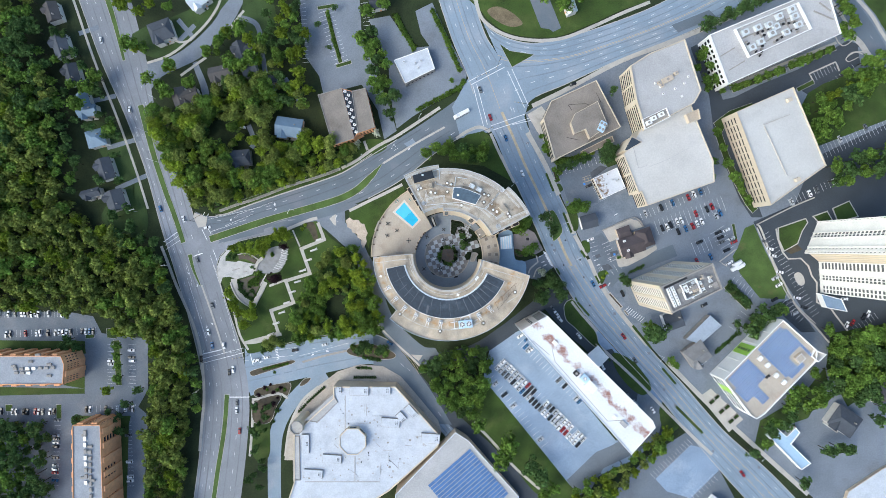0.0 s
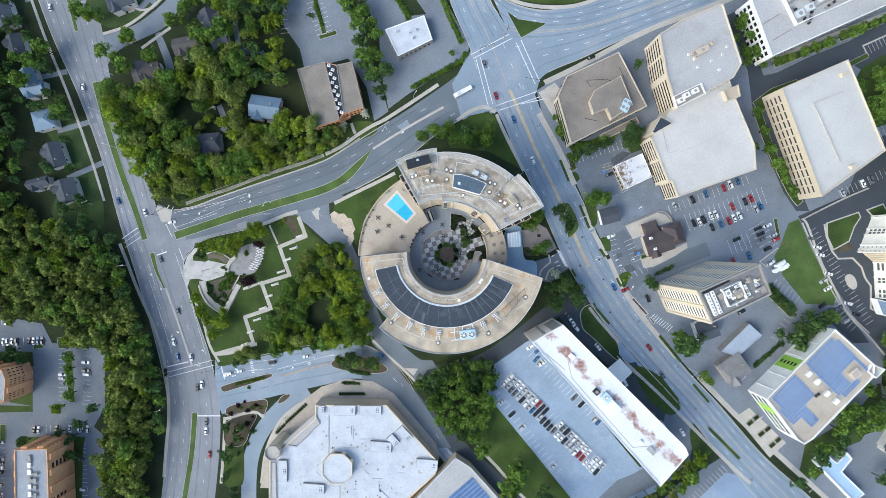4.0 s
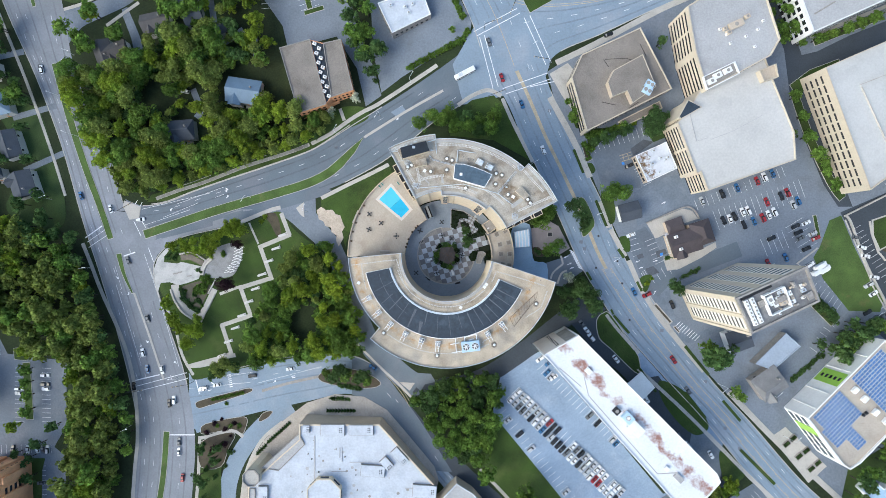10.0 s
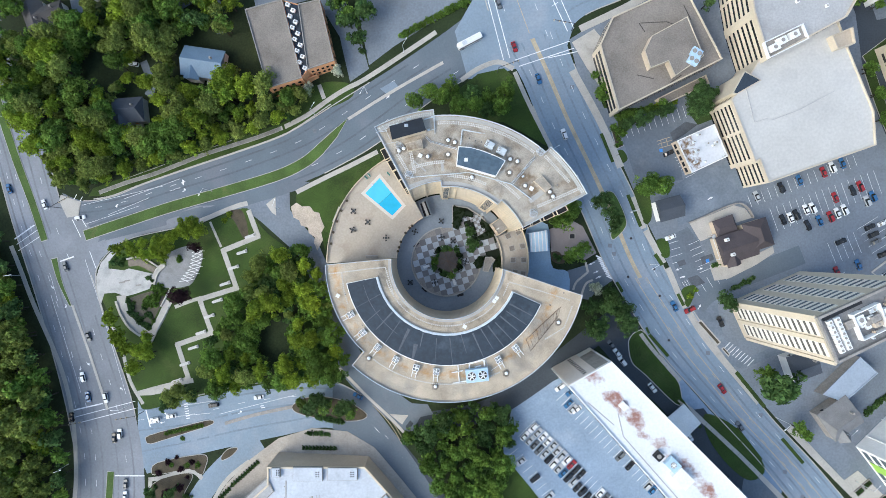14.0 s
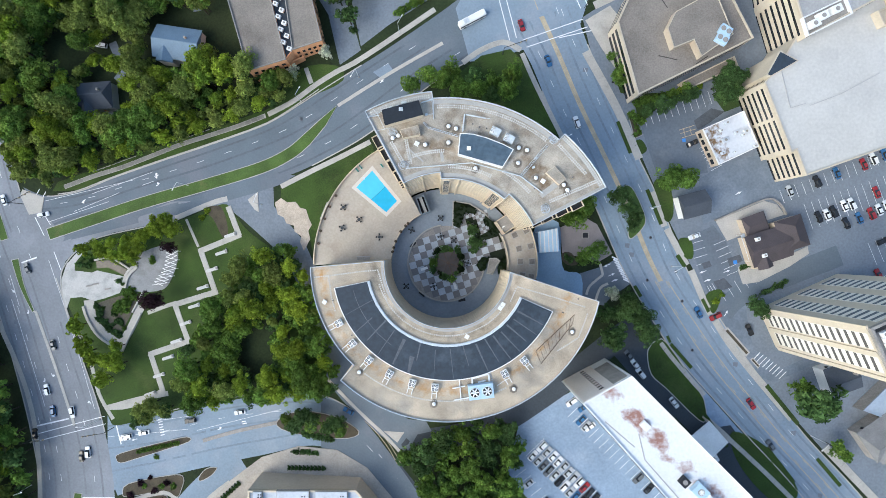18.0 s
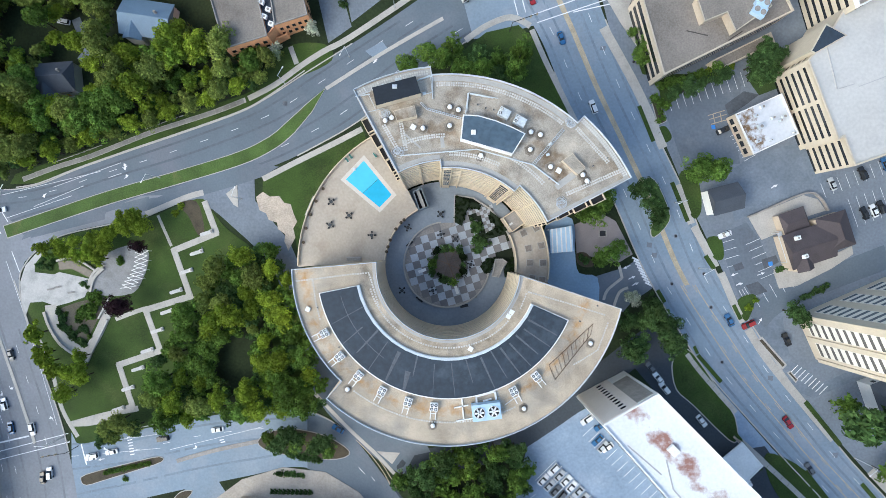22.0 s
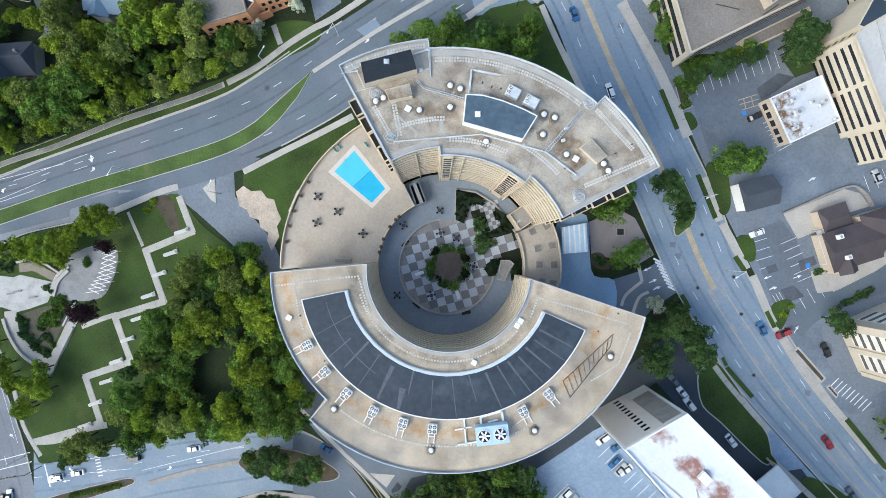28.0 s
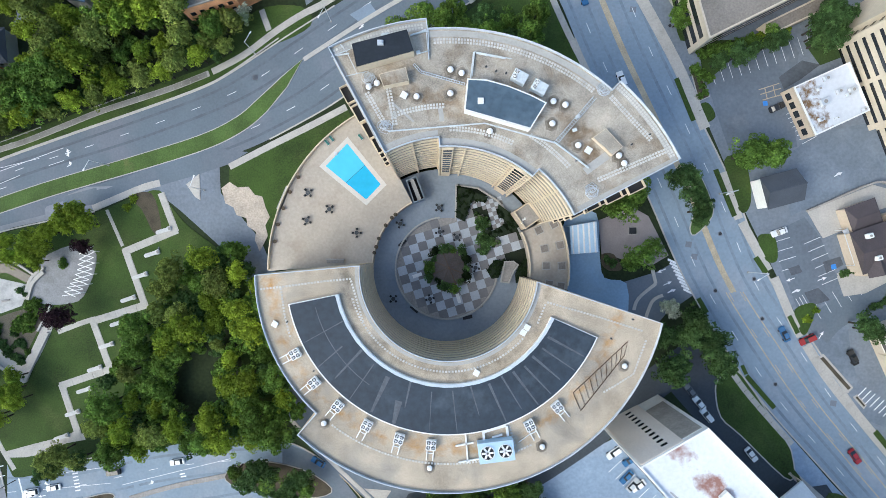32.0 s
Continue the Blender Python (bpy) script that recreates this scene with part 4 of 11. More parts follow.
PT = planter()
spots = [(-38.6, 20.8), (-40.9, 16.7), (-42.7, 12.2), (-44.2, 7.7), (-45.0, 3.0), (-11.7, 10.6), (-14.4, 7.6), (-16.3, 3.9), (-17.0, 1.6), (-17.5, -0.0), (-12.7, 9.7)]
PT.matrix_basis = pose(*spots[0], ZDECK)
for x, y in spots[1:]:
    copy_thing(PT, pose(x, y, ZDECK))


def lounger():
    T = thing("sun_lounger", "green slatted sun lounger beside the deck wall", "sun lounger", "sun loungers")
    m = mat("green_fabric", (0.05, 0.16, 0.14), 0.8, 0.1, 4, 1, 0.1)
    part("frame", rim(bmesh.new(), [(-0.95, -0.35), (0.95, -0.35), (0.95, 0.35), (-0.95, 0.35)], 0.06, 0.28, 0.36), M_WHITE, T)
    part("mattress", box(bmesh.new(), -0.9, -0.3, 0.34, 0.35, 0.3, 0.4), m, T)
    b = part("backrest", box(bmesh.new(), 0, -0.3, 0, 0.7, 0.3, 0.06), m, T)
    b.matrix_basis = pose(0.36, 0, 0.36, 0, -28, 0)
    for i in (-0.85, 0.85):
        for j in (-0.3, 0.3):
            part("leg", box(bmesh.new(), i - 0.03, j - 0.03, 0, i + 0.03, j + 0.03, 0.3), M_WHITE, T)
    return T


LO = lounger()
spots = [(-30.8, 30.5), (-29.5, 31.6), (-21.5, 32.1)]
LO.matrix_basis = pose(*spots[0], ZDECK, 0, 0, -50)
for x, y in spots[1:]:
    copy_thing(LO, pose(x, y, ZDECK, 0, 0, -50))

# stairwell between pool deck and courtyard
M_BLUEW = mat("blue_grey_painted_wall", (0.24, 0.29, 0.34), 0.7, 0.12, 2, 0.3, 0.05)
SWL = thing("stairwell", "open concrete stairwell with low walls", "stairs")
sw = [(-8.8, 20.1), (-6.0, 21.4), (-3.6, 15.1), (-6.7, 13.9)]
part("well_wall", rim(bmesh.new(), sw, 0.2, ZCOURT, ZDECK + 0.5), M_BLUEW, SWL)
part("well_floor", prism(bmesh.new(), inset(sw, 0.3), ZCOURT, ZCOURT + 0.6), M_BLACK, SWL)
part("landing", prism(bmesh.new(), strip_poly([tuple(Vector(sw[0]) * 0.5 + Vector(sw[1]) * 0.5), tuple(Vector(sw[2]) * 0.55 + Vector(sw[3]) * 0.45)], 1.1), ZCOURT + 0.6, ZDECK - 0.6), M_WALKWAY, SWL)
# gate box on the deck's outer edge and a grille
GB = thing("deck_access_box", "dark open access pit with concrete rim on deck edge", "access pit")
gb = [(-42.1, 18.5), (-41.1, 18.0), (-43.5, 11.7), (-44.8, 12.1)]
part("pit_rim", rim(bmesh.new(), gb, 0.3, gz(*gb[0]) - 1, ZDECK), M_WALKWAY, GB)
part("pit_floor", prism(bmesh.new(), inset(gb, 0.3), gz(*gb[0]) - 1, 1.0), M_BLACK, GB)
VE = thing("deck_bench", "dark bench against the south wing wall", "bench")
bx, by = [(-28.3, -2.5)][0]
part("bench_seat", box(bmesh.new(), bx - 2.4, by - 0.5, ZDECK, bx + 2.4, by + 0.4, ZDECK + 0.5), M_STONE, VE)
part("bench_back", box(bmesh.new(), bx - 2.6, by + 0.5, ZDECK, bx + 2.6, by + 0.8, ZDECK + 0.9), M_WALKWAY, VE)

# courtyard disc of chequered slabs inside a low ring wall
CD = thing("courtyard_paving", "chequered grey and pale square paving slabs", "paving", kind="structure", at=(0, 0, ZCOURT))
M_SLABA = mat("pale_slab", (0.44, 0.47, 0.51), 0.85, 0.12, 2, 0.3, 0.15, rnd=0.08)
M_SLABB = mat("brown_slab", (0.205, 0.198, 0.2), 0.85, 0.12, 2, 0.3, 0.15, rnd=0.1)
part("slab_bed", cyl(bmesh.new(), 14.5, 0, 0.03, 48, m=pose(CX + 0.3, CY - 0.2, 0)), M_STONE, CD)
slab_a, slab_b = bpy.data.meshes.new("slab"), bpy.data.meshes.new("slab")
for me, mt in ((slab_a, M_SLABA), (slab_b, M_SLABB)):
    bm = box(bmesh.new(), -1.255, -1.255, 0, 1.255, 1.255, 0.06)
    bm.to_mesh(me)
    bm.free()
    me.materials.append(mt)
TURN_S = radians(17)
SLAB_X, SLAB_Y = 4.80, 7.30
GARDEN = [(5.2, 19.3), (11.5, 18.4), (17.0, 14.9), (21.1, 10.2), (24.8, 3.8), (26.5, -3.5), (17.1, -3.5), (12.2, 1.3), (6.5, 8.5), (5.1, 9.3)]


def inside(p, poly):
    x, y = p
    c = False
    for i in range(len(poly)):
        (x1, y1), (x2, y2) = poly[i - 1], poly[i]
        if (y1 > y) != (y2 > y) and x < (x2 - x1) * (y - y1) / (y2 - y1) + x1:
            c = not c
    return c


part("garden_bed", prism(bmesh.new(), GARDEN, -0.02, 0.022), mat("dark_garden_soil", (0.012, 0.018, 0.009), 1.0, 0.4, 3, 0.3, 0.8), CD)
GPATH = [(8.6, 14.7), (12.2, 15.7), (14.7, 16.6), (18.0, 15.7), (19.3, 13.3), (17.0, 11.6), (19.6, 8.4), (16.4, 6.8), (14.1, 8.4), (15.1, 11.6), (12.2, 13.7), (9.3, 12.1)]
for i in range(-13, 14):
    for j in range(-13, 14):
        u, v = i * 2.54, j * 2.54
        x = SLAB_X + u * math.cos(TURN_S) - v * math.sin(TURN_S)
        y = SLAB_Y + u * math.sin(TURN_S) + v * math.cos(TURN_S)
        r = math.hypot(x - CX - 0.3, y - CY + 0.2)
        g = inside((x, y), GARDEN) and (abs((y - CY) - 0.28 * (x - CX) - 2.0) < 2.6 or abs(math.hypot(x - CX, y - CY) - 15.5) < 1.6)
        if 3.6 < r < 13.3 or g:
            s = new("slab", slab_b if (i + j) % 2 else slab_a)
            s.parent = CD
            s.matrix_basis = pose(x, y, 0.0, 0, 0, 17)
for i in range(-16, 17):
    for j in range(-16, 17):
        u, v = i * 1.21, j * 1.21
        x, y = CX + 6 + u * math.cos(0.3) - v * math.sin(0.3), CY + 12 + u * math.sin(0.3) + v * math.cos(0.3)
        if inside((x, y), GPATH):
            s = new("slab", slab_a if (i + j) % 2 else slab_b)
            s.parent = CD
            s.matrix_basis = pose(x, y, 0.025, 0, 0, math.degrees(0.3)) @ Matrix.Diagonal((0.475, 0.475, 1, 1))
RW = thing("courtyard_ring_wall", "low curved concrete wall round the chequered courtyard", "low wall", at=(0, 0, ZCOURT))
part("wall_arc", band(98, 350, 14.3, 14.75, 0, 0.6, n=70), M_WALKWAY, RW)
part("garden_wall", prism(bmesh.new(), strip_poly([GARDEN[9], GARDEN[0]] + GARDEN[1:6], 0.45), 0, 0.7), M_WALKWAY, RW)
ST = thing("courtyard_stairs", "pale concrete stair block with dark opening", "stairs", at=(0, 0, ZCOURT))
st = [(18.9, -2.3), (21.6, -2.2), (23.1, -3.3), (21.7, -5.3), (20.3, -8.6), (17.9, -8.3)]
part("stair_wall", rim(bmesh.new(), st, 0.3, 0, 1.5), M_WALKWAY, ST)
part("stair_flight", prism(bmesh.new(), inset(st, 0.35), 0, 1.0), M_STONE, ST)
for (x, y), turn, dark in zip([(-5.7, -6.4), (6.0, -12.9), (-10.0, 2.7), (-6.5, -16.0), (8.6, -18.3)], (20, -73, 45, -40, 12), (0, 0, 1, 1, 1)):
    WB = thing("courtyard_bench", "dark slatted bench by the ring wall" if dark else "white slab bench on courtyard paving", "bench", "courtyard benches", at=(x, y, ZCOURT + 0.06), turn=turn)
    part("slab_seat", box(bmesh.new(), -1.35, -0.5, 0.4, 1.35, 0.5, 0.5), M_BLACK if dark else M_WHITE, WB)
    for d in (-1.0, 1.0):
        part("foot", box(bmesh.new(), d - 0.15, -0.4, 0, d + 0.15, 0.4, 0.4), M_STONE, WB)


# ---- roof plant of the round building ----
def roof_box(name, label, category, poly, z0, z1, wall, roof, lip=0.25, edge=None):
    T = thing(name, label, category)
    part("wall", prism(bmesh.new(), poly, z0, z1, top=False), wall, T)
    part("roof", prism(bmesh.new(), inset(poly, lip), z1 - 0.2, z1 - 0.05), roof, T)
    part("edge", rim(bmesh.new(), poly, lip, z1 - 0.3, z1), edge or M_WHITE, T)
    return T


PH = roof_box("lift_penthouse", "cream lift penthouse with black roof", "penthouse", [(-17.5, 42.3), (-6.4, 45.3), (-5.0, 41.0), (-16.5, 37.7)], ZN, ZN + 3.2, M_CREAM, M_TARROOF, 0.12, M_TARROOF)
hx, hy = [(-11.7, 42.5)][0]
part("roof_hatch", box(box(bmesh.new(), hx - 0.6, hy - 0.5, ZN + 3.1, hx + 0.6, hy + 0.5, ZN + 3.6), hx - 0.3, hy - 0.3, ZN + 3.6, hx + 0.3, hy + 0.3, ZN + 3.9), M_METAL, PH)
roof_box("plant_block", "low gravel-topped plant block with cream front", "plant room", [(-12.2, 36.7), (-6.7, 38.2), (-6.0, 35.3), (-11.2, 34.2)], ZN, ZN + 1.8, M_CREAM, M_GRAVEL, 0.1, M_CREAM)
CP = roof_box("central_penthouse", "low penthouse with glossy dark roof membrane", "penthouse", [(5.9, 35.7), (9.9, 35.5), (14.3, 34.3), (18.9, 32.5), (22.1, 30.9), (18.8, 25.5), (5.3, 29.3)], ZN, ZN + 2.6, M_WHITE, mat("blue_grey_sheet_roof", (0.075, 0.11, 0.145), 0.4, 0.2, 0.8, 0.2, 0.1, tint=(0.11, 0.15, 0.19), tint_at=0.5))
cx_, cy_ = [(8.6, 31.1)][0]
part("roof_light", box(bmesh.new(), cx_ - 0.6, cy_ - 0.6, ZN + 2.5, cx_ + 0.6, cy_ + 0.6, ZN + 2.95), M_WHITE, CP)
roof_box("plant_block", "low gravel-topped plant block", "plant room", [(32.0, 24.2), (34.7, 26.1), (38.2, 22.3), (36.1, 20.5)], ZN, ZN + 1.2, M_CREAM, M_GRAVEL, 0.1, M_CREAM)


M_PALEM = mat("pale_sheet_metal", (0.56, 0.60, 0.62), 0.5, 0.15, 3, 0.5, 0.05, tint=(0.42, 0.44, 0.44), tint_at=0.55)


def mushroom():
    T = thing("roof_ventilator", "round white mushroom roof ventilator", "ventilator", "roof ventilators")
    part("stack", cyl(bmesh.new(), 0.4, 0, 0.7, 14), M_METAL, T)
    bm = cyl(bmesh.new(), 0.64, 0.6, 0.85, 18, 0.6)
    cyl(bm, 0.6, 0.86, 1.05, 18, 0.2)
    part("cap", bm, M_WHITE, T)
    M_SOOT = [mat("soot_stained_gravel", c_, 0.95, 0.5, 5.5, 0.4, 0.5) for c_ in ((0.24, 0.205, 0.165), (0.15, 0.127, 0.1))]
    g = random.Random(3)
    for k, r in enumerate((1.45, 1.0)):
        edge = [r * g.uniform(0.85, 1.15) for _ in range(16)]
        part("soot_pad", prism(bmesh.new(), [(edge[i] * math.cos(i * 0.3927), edge[i] * math.sin(i * 0.3927)) for i in range(16)], 0.01, 0.02 + 0.012 * k), M_SOOT[k], T)
    return T


MV = mushroom()
spots = [(2.5, 38.2), (4.8, 37.5), (2.5, 33.3), (-4.5, 32.6), (-14.4, 34.5), (-12.7, 35.3), (23.9, 31.8), (26.4, 31.1), (23.7, 27.2), (10.7, 25.5), (29.1, 22.7), (37.6, 20.6), (38.7, 19.0)]
MV.matrix_basis = pose(*spots[0], ZN)
for x, y in spots[1:]:
    copy_thing(MV, pose(x, y, ZN))
for x, y in [(43.7, -26.1), (-26.2, -39.4), (-1.7, -49.8), (24.5, -44.9)]:
    copy_thing(MV, pose(x, y, ZS))
for (x, y), z in zip([(-7.1, 32.9), (31.3, 21.7)] + [(-37.7, -16.5), (20.9, -17.2), (20.0, -18.4), (9.1, -27.8)], (ZN, ZN, ZS, ZS, ZS, ZS)):
    V = thing("roof_hatch_box", "square white metal roof hatch", "roof hatch", "roof hatches", at=(x, y, z), turn=-30)
    part("curb", box(bmesh.new(), -0.6, -0.6, 0, 0.6, 0.6, 0.35), M_METAL, V)
    part("lid", box(bmesh.new(), -0.68, -0.68, 0.35, 0.68, 0.68, 0.47), M_WHITE, V)


def fan(bm, r, z, blades=5):
    for k in range(blades):
        m = pose(0, 0, z, 0, 0, 360 / blades * k)
        box(bm, 0.1 * r, -0.16 * r, 0, 0.95 * r, 0.16 * r, 0.04, m @ pose(0, 0, 0, 14, 0, 0))
    cyl(bm, 0.2 * r, z - 0.02, z + 0.08, 10)
    return bm


def condenser():
    T = thing("rooftop_condenser", "white four-fan condenser on steel rails", "air conditioner", "rooftop condensers")
    part("case", box(bmesh.new(), -1.15, -1.15, 0.35, 1.15, 1.15, 1.35), M_WHITE, T)
    for i in (-1, 1):
        for j in (-1, 1):
            f = part("fan_well", cyl(bmesh.new(), 0.47, 1.35, 1.37, 16), M_BLACK, T)
            f.matrix_basis = pose(i * 0.56, j * 0.56, 0)
            part("blades", fan(bmesh.new(), 0.42, 1.38, 4), M_METAL, f)
        r = part("rail", box(bmesh.new(), i * 0.75 - 0.12, -3.9, 0.05, i * 0.75 + 0.12, 1.1, 0.35), M_WHITE, T)
    part("cross_rail", box(bmesh.new(), -0.9, -2.3, 0.1, 0.9, -2.1, 0.3), M_WHITE, T)
    return T


CO = condenser()
for i, a in enumerate((208.2, 219.6, 230.5, 242, 253.5, 264.3, 298, 309)):
    m = pose(*polar(40.2, a), ZS, 0, 0, a + 90)
    if i == 0:
        CO.matrix_basis = m
    else:
        copy_thing(CO, m)


def cooler(name, label, w, d, h, fans, material, m):
    T = thing(name, label, "cooling unit")
    part("case", box(bmesh.new(), -w / 2, -d / 2, 0.3, w / 2, d / 2, h), material, T)
    part("base_frame", box(bmesh.new(), -w / 2 + 0.1, -d / 2 + 0.1, 0, w / 2 - 0.1, d / 2 - 0.1, 0.3), M_STONE, T)
    for x, y, r in fans:
        f = part("fan_ring", rim(bmesh.new(), [(r * 1.05 * math.cos(k * 0.314), r * 1.05 * math.sin(k * 0.314)) for k in range(20)], 0.08 * r, h, h + 0.25), M_WHITE, T)
        f.matrix_basis = pose(x, y, 0)
        part("fan_well", cyl(bmesh.new(), r * 0.97, h, h + 0.02, 20), M_BLACK, f)
        for b_ in range(6):
            part("blade", fan(bmesh.new(), r * 0.92, h + 0.12, 1), M_WHITE, f).matrix_basis = pose(0, 0, 0, 0, 0, 60 * b_)
    T.matrix_basis = m
    return T


x, y = [(13.6, -45.3)][0]
cooler("cooling_tower", "large pale blue cooling tower with two fans", 8.2, 4.7, 2.6, ((-2.05, 0, 1.55), (2.05, 0, 1.55)), M_BLUEM, pose(x, y, ZS, 0, 0, 7))
PI = thing("cooling_pipes", "white insulated pipes running to the cooling tower", "pipes")
for pts, w in (([(10.8, -41.5), (16.0, -40.0)], 0.5), ([(16.2, -40.1), (16.5, -42.4)], 0.55), ([(10.8, -41.5), (10.9, -43.6)], 0.5), ([(12.8, -42.8), (15.2, -42.1)], 0.4), ([(4.3, -44.8), (8.5, -44.0)], 0.35), ([(6.6, -41.9), (7.2, -48.7)], 0.35), ([(5.0, -48.6), (9.8, -47.8)], 0.35), ([(19.0, -44.0), (21.9, -41.9)], 0.15)):
    part("pipe", prism(bmesh.new(), strip_poly(pts, w), ZS + 0.15, ZS + 0.15 + w), M_WHITE, PI)
for x, y in [(16.7, 36.5), (20.8, 34.4)]:
    cooler("rooftop_unit", "white rooftop air unit with two small fans", 3.1, 2.3, 1.9, ((-0.9, 0.55, 0.48), (-0.9, -0.55, 0.48)), M_PALEM, pose(x, y, ZN, 0, 0, -28))

# dark membrane platform on the south wing
M_GUTTER = mat("white_gutter", (0.52, 0.57, 0.62), 0.6, 0.12, 2, 0.3, 0.05)
MP = thing("roof_platform", "raised curved dark membrane roof with white gutter", "roof platform", at=(0, 0, ZS))
part("platform_body", band(191.5, 336.5, 26.0, 37.9, 0, 0.75, n=48), M_WHITE, MP)
part("membrane", band(191.8, 336.2, 26.6, 37.6, 0.74, 0.8, n=48), M_MEMB, MP)
part("gutter", band(191.5, 336.5, 26.15, 26.85, 0.2, 0.86, n=17), M_GUTTER, MP)
M_PATCH = mat("sealing_strips", (0.095, 0.105, 0.122), 0.6, 0.3, 1.5, 0.3, 0.1)
for a, r0, r1, w in ((205, 27, 37.4, 0.2), (215, 30, 37.4, 0.3), (222, 27, 36, 0.5), (231, 27.5, 37.2, 0.25), (240, 28, 37, 0.9), (251, 27, 33, 0.4), (249, 32, 37.4, 1.3), (262, 28, 37, 0.2), (272, 27.5, 37.2, 0.25), (281, 27, 34, 0.3), (290, 27.5, 37.2, 0.5), (297, 27, 36, 0.35), (303, 27.5, 37.2, 0.5), (309, 28, 37, 0.4), (315, 27.5, 36, 0.5), (321, 28, 37.2, 0.35), (327, 27.5, 37, 0.5)):
    part("seam_patch", prism(bmesh.new(), strip_poly([polar(r0, a), polar(r1, a + 1.2)], w * 1.3, w * 0.6), 0.801, 0.808), M_PATCH, MP)
part("seam_patch", band(195, 235, 31.8, 32.0, 0.8015, 0.807, n=20), M_PATCH, MP)

# rusted steel frame left on the gravel
RF = thing("steel_frame", "rusty steel beam frame lying on the roof gravel", "steel frame", at=(0, 0, ZS))
M_RUSTY = mat("rusted_steel", (0.085, 0.052, 0.034), 0.85, 0.3, 4, 0.6, 0.3)
FA, FB = [(31.8, -32.5), (44.6, -20.5)], [(33.6, -36.7), (43.8, -23.8)]
for pts in (FA, FB):
    part("beam", prism(bmesh.new(), strip_poly(pts, 0.1), 0.02, 0.22), M_RUSTY, RF)
for k in range(11):
    p, q = Vector(FA[0]).lerp(Vector(FA[1]), k / 10), Vector(FB[0]).lerp(Vector(FB[1]), k / 10)
    part("cross_bar", prism(bmesh.new(), strip_poly([tuple(p), tuple(q)], 0.05 if k % 3 else 0.1), 0.04, 0.16), M_RUSTY, RF)

# service trays and cables over the north roof
TR = thing("cable_trays", "galvanised cable trays and pipes across the gravel roof", "cable tray", at=(0, 0, ZN))
for pts, w in (([(-5.1, 39.4), (-3.6, 37.8), (5.5, 35.3)], 0.55), ([(-10.4, 25.4), (9.7, 27.2), (24.5, 23.2)], 0.26), ([(24.5, 23.2), (32.7, 32.8)], 0.9), ([(24.5, 23.2), (31.4, 18.0)], 0.3), ([(-2.2, 46.7), (-2.0, 40.4)], 0.25), ([(-22.0, 40.9), (-18.5, 41.5)], 0.25), ([(7.3, 42.0), (6.7, 36.6)], 0.25), ([(-5.8, 45.4), (-2.2, 46.4)], 0.3), ([(7.8, 41.8), (14.0, 40.7)], 0.25)):
    if w > 0.3:
        for side in (-1, 1):
            part("tray_rail", prism(bmesh.new(), strip_poly(offset_line(pts, side * w * 0.42), 0.1), 0.14, 0.32), M_METAL, TR)
        for x, y, dx, dy in walkline(pts, 0.55):
            part("tray_rung", prism(bmesh.new(), strip_poly([(x + dy * w * 0.4, y - dx * w * 0.4), (x - dy * w * 0.4, y + dx * w * 0.4)], 0.12), 0.17, 0.23), M_PALEM, TR)
    else:
        part("pipe_run", prism(bmesh.new(), strip_poly(pts, w), 0.12, 0.12 + w), M_PALEM, TR)
    for x, y, dx, dy in walkline(pts, 2.4):
        part("tray_foot", prism(bmesh.new(), strip_poly([(x + dy * w * 0.6, y - dx * w * 0.6), (x - dy * w * 0.6, y + dx * w * 0.6)], 0.14), 0.01, 0.13), M_STONE, TR)
rng = random.Random(5)
for x, y in [(34.3, 34.4), (32.0, 13.4), (-10.9, 26.7), (-14.2, 36.3)]:
    cc = thing("cable_coil", "loose tangle of grey cable on the roof", "cable", "cable coils", at=(x, y, ZN))
    for k in range(11):
        c = bpy.data.curves.new("loop", "CURVE")
        c.dimensions, c.bevel_depth, c.bevel_resolution = "3D", 0.045, 1
        sp = c.splines.new("POLY")
        sp.points.add(13)
        r0, ox, oy = rng.uniform(0.5, 1.4), rng.uniform(-0.6, 0.6), rng.uniform(-0.6, 0.6)
        for i in range(14):
            sp.points[i].co = (ox + r0 * math.cos(i * 0.5), oy + r0 * rng.uniform(0.7, 1.1) * math.sin(i * 0.5), 0.06 + 0.03 * k, 1)
        c.materials.append(M_METAL)
        o = new("loop", c)
        o.parent = cc
for x, y, z in [(*p, ZN) for p in [(9.9, 39.0), (12.0, 38.1), (14.1, 37.7), (10.5, 35.3), (28.8, 19.5), (40.4, 23.0), (44.2, 25.1)]] + [(*p, ZS) for p in [(45.8, -15.3), (40.7, -19.8), (-34.9, -16.0), (-28.7, -27.4)]]:
    V = thing("roof_pipe_stub", "short dark vent pipe on the roof", "vent pipe", "vent pipes", at=(x, y, z))
    part("pipe", cyl(bmesh.new(), 0.14, 0, 0.7, 10), M_BLACK, V)
    part("flashing", cyl(bmesh.new(), 0.3, 0, 0.06, 12), M_STONE, V)


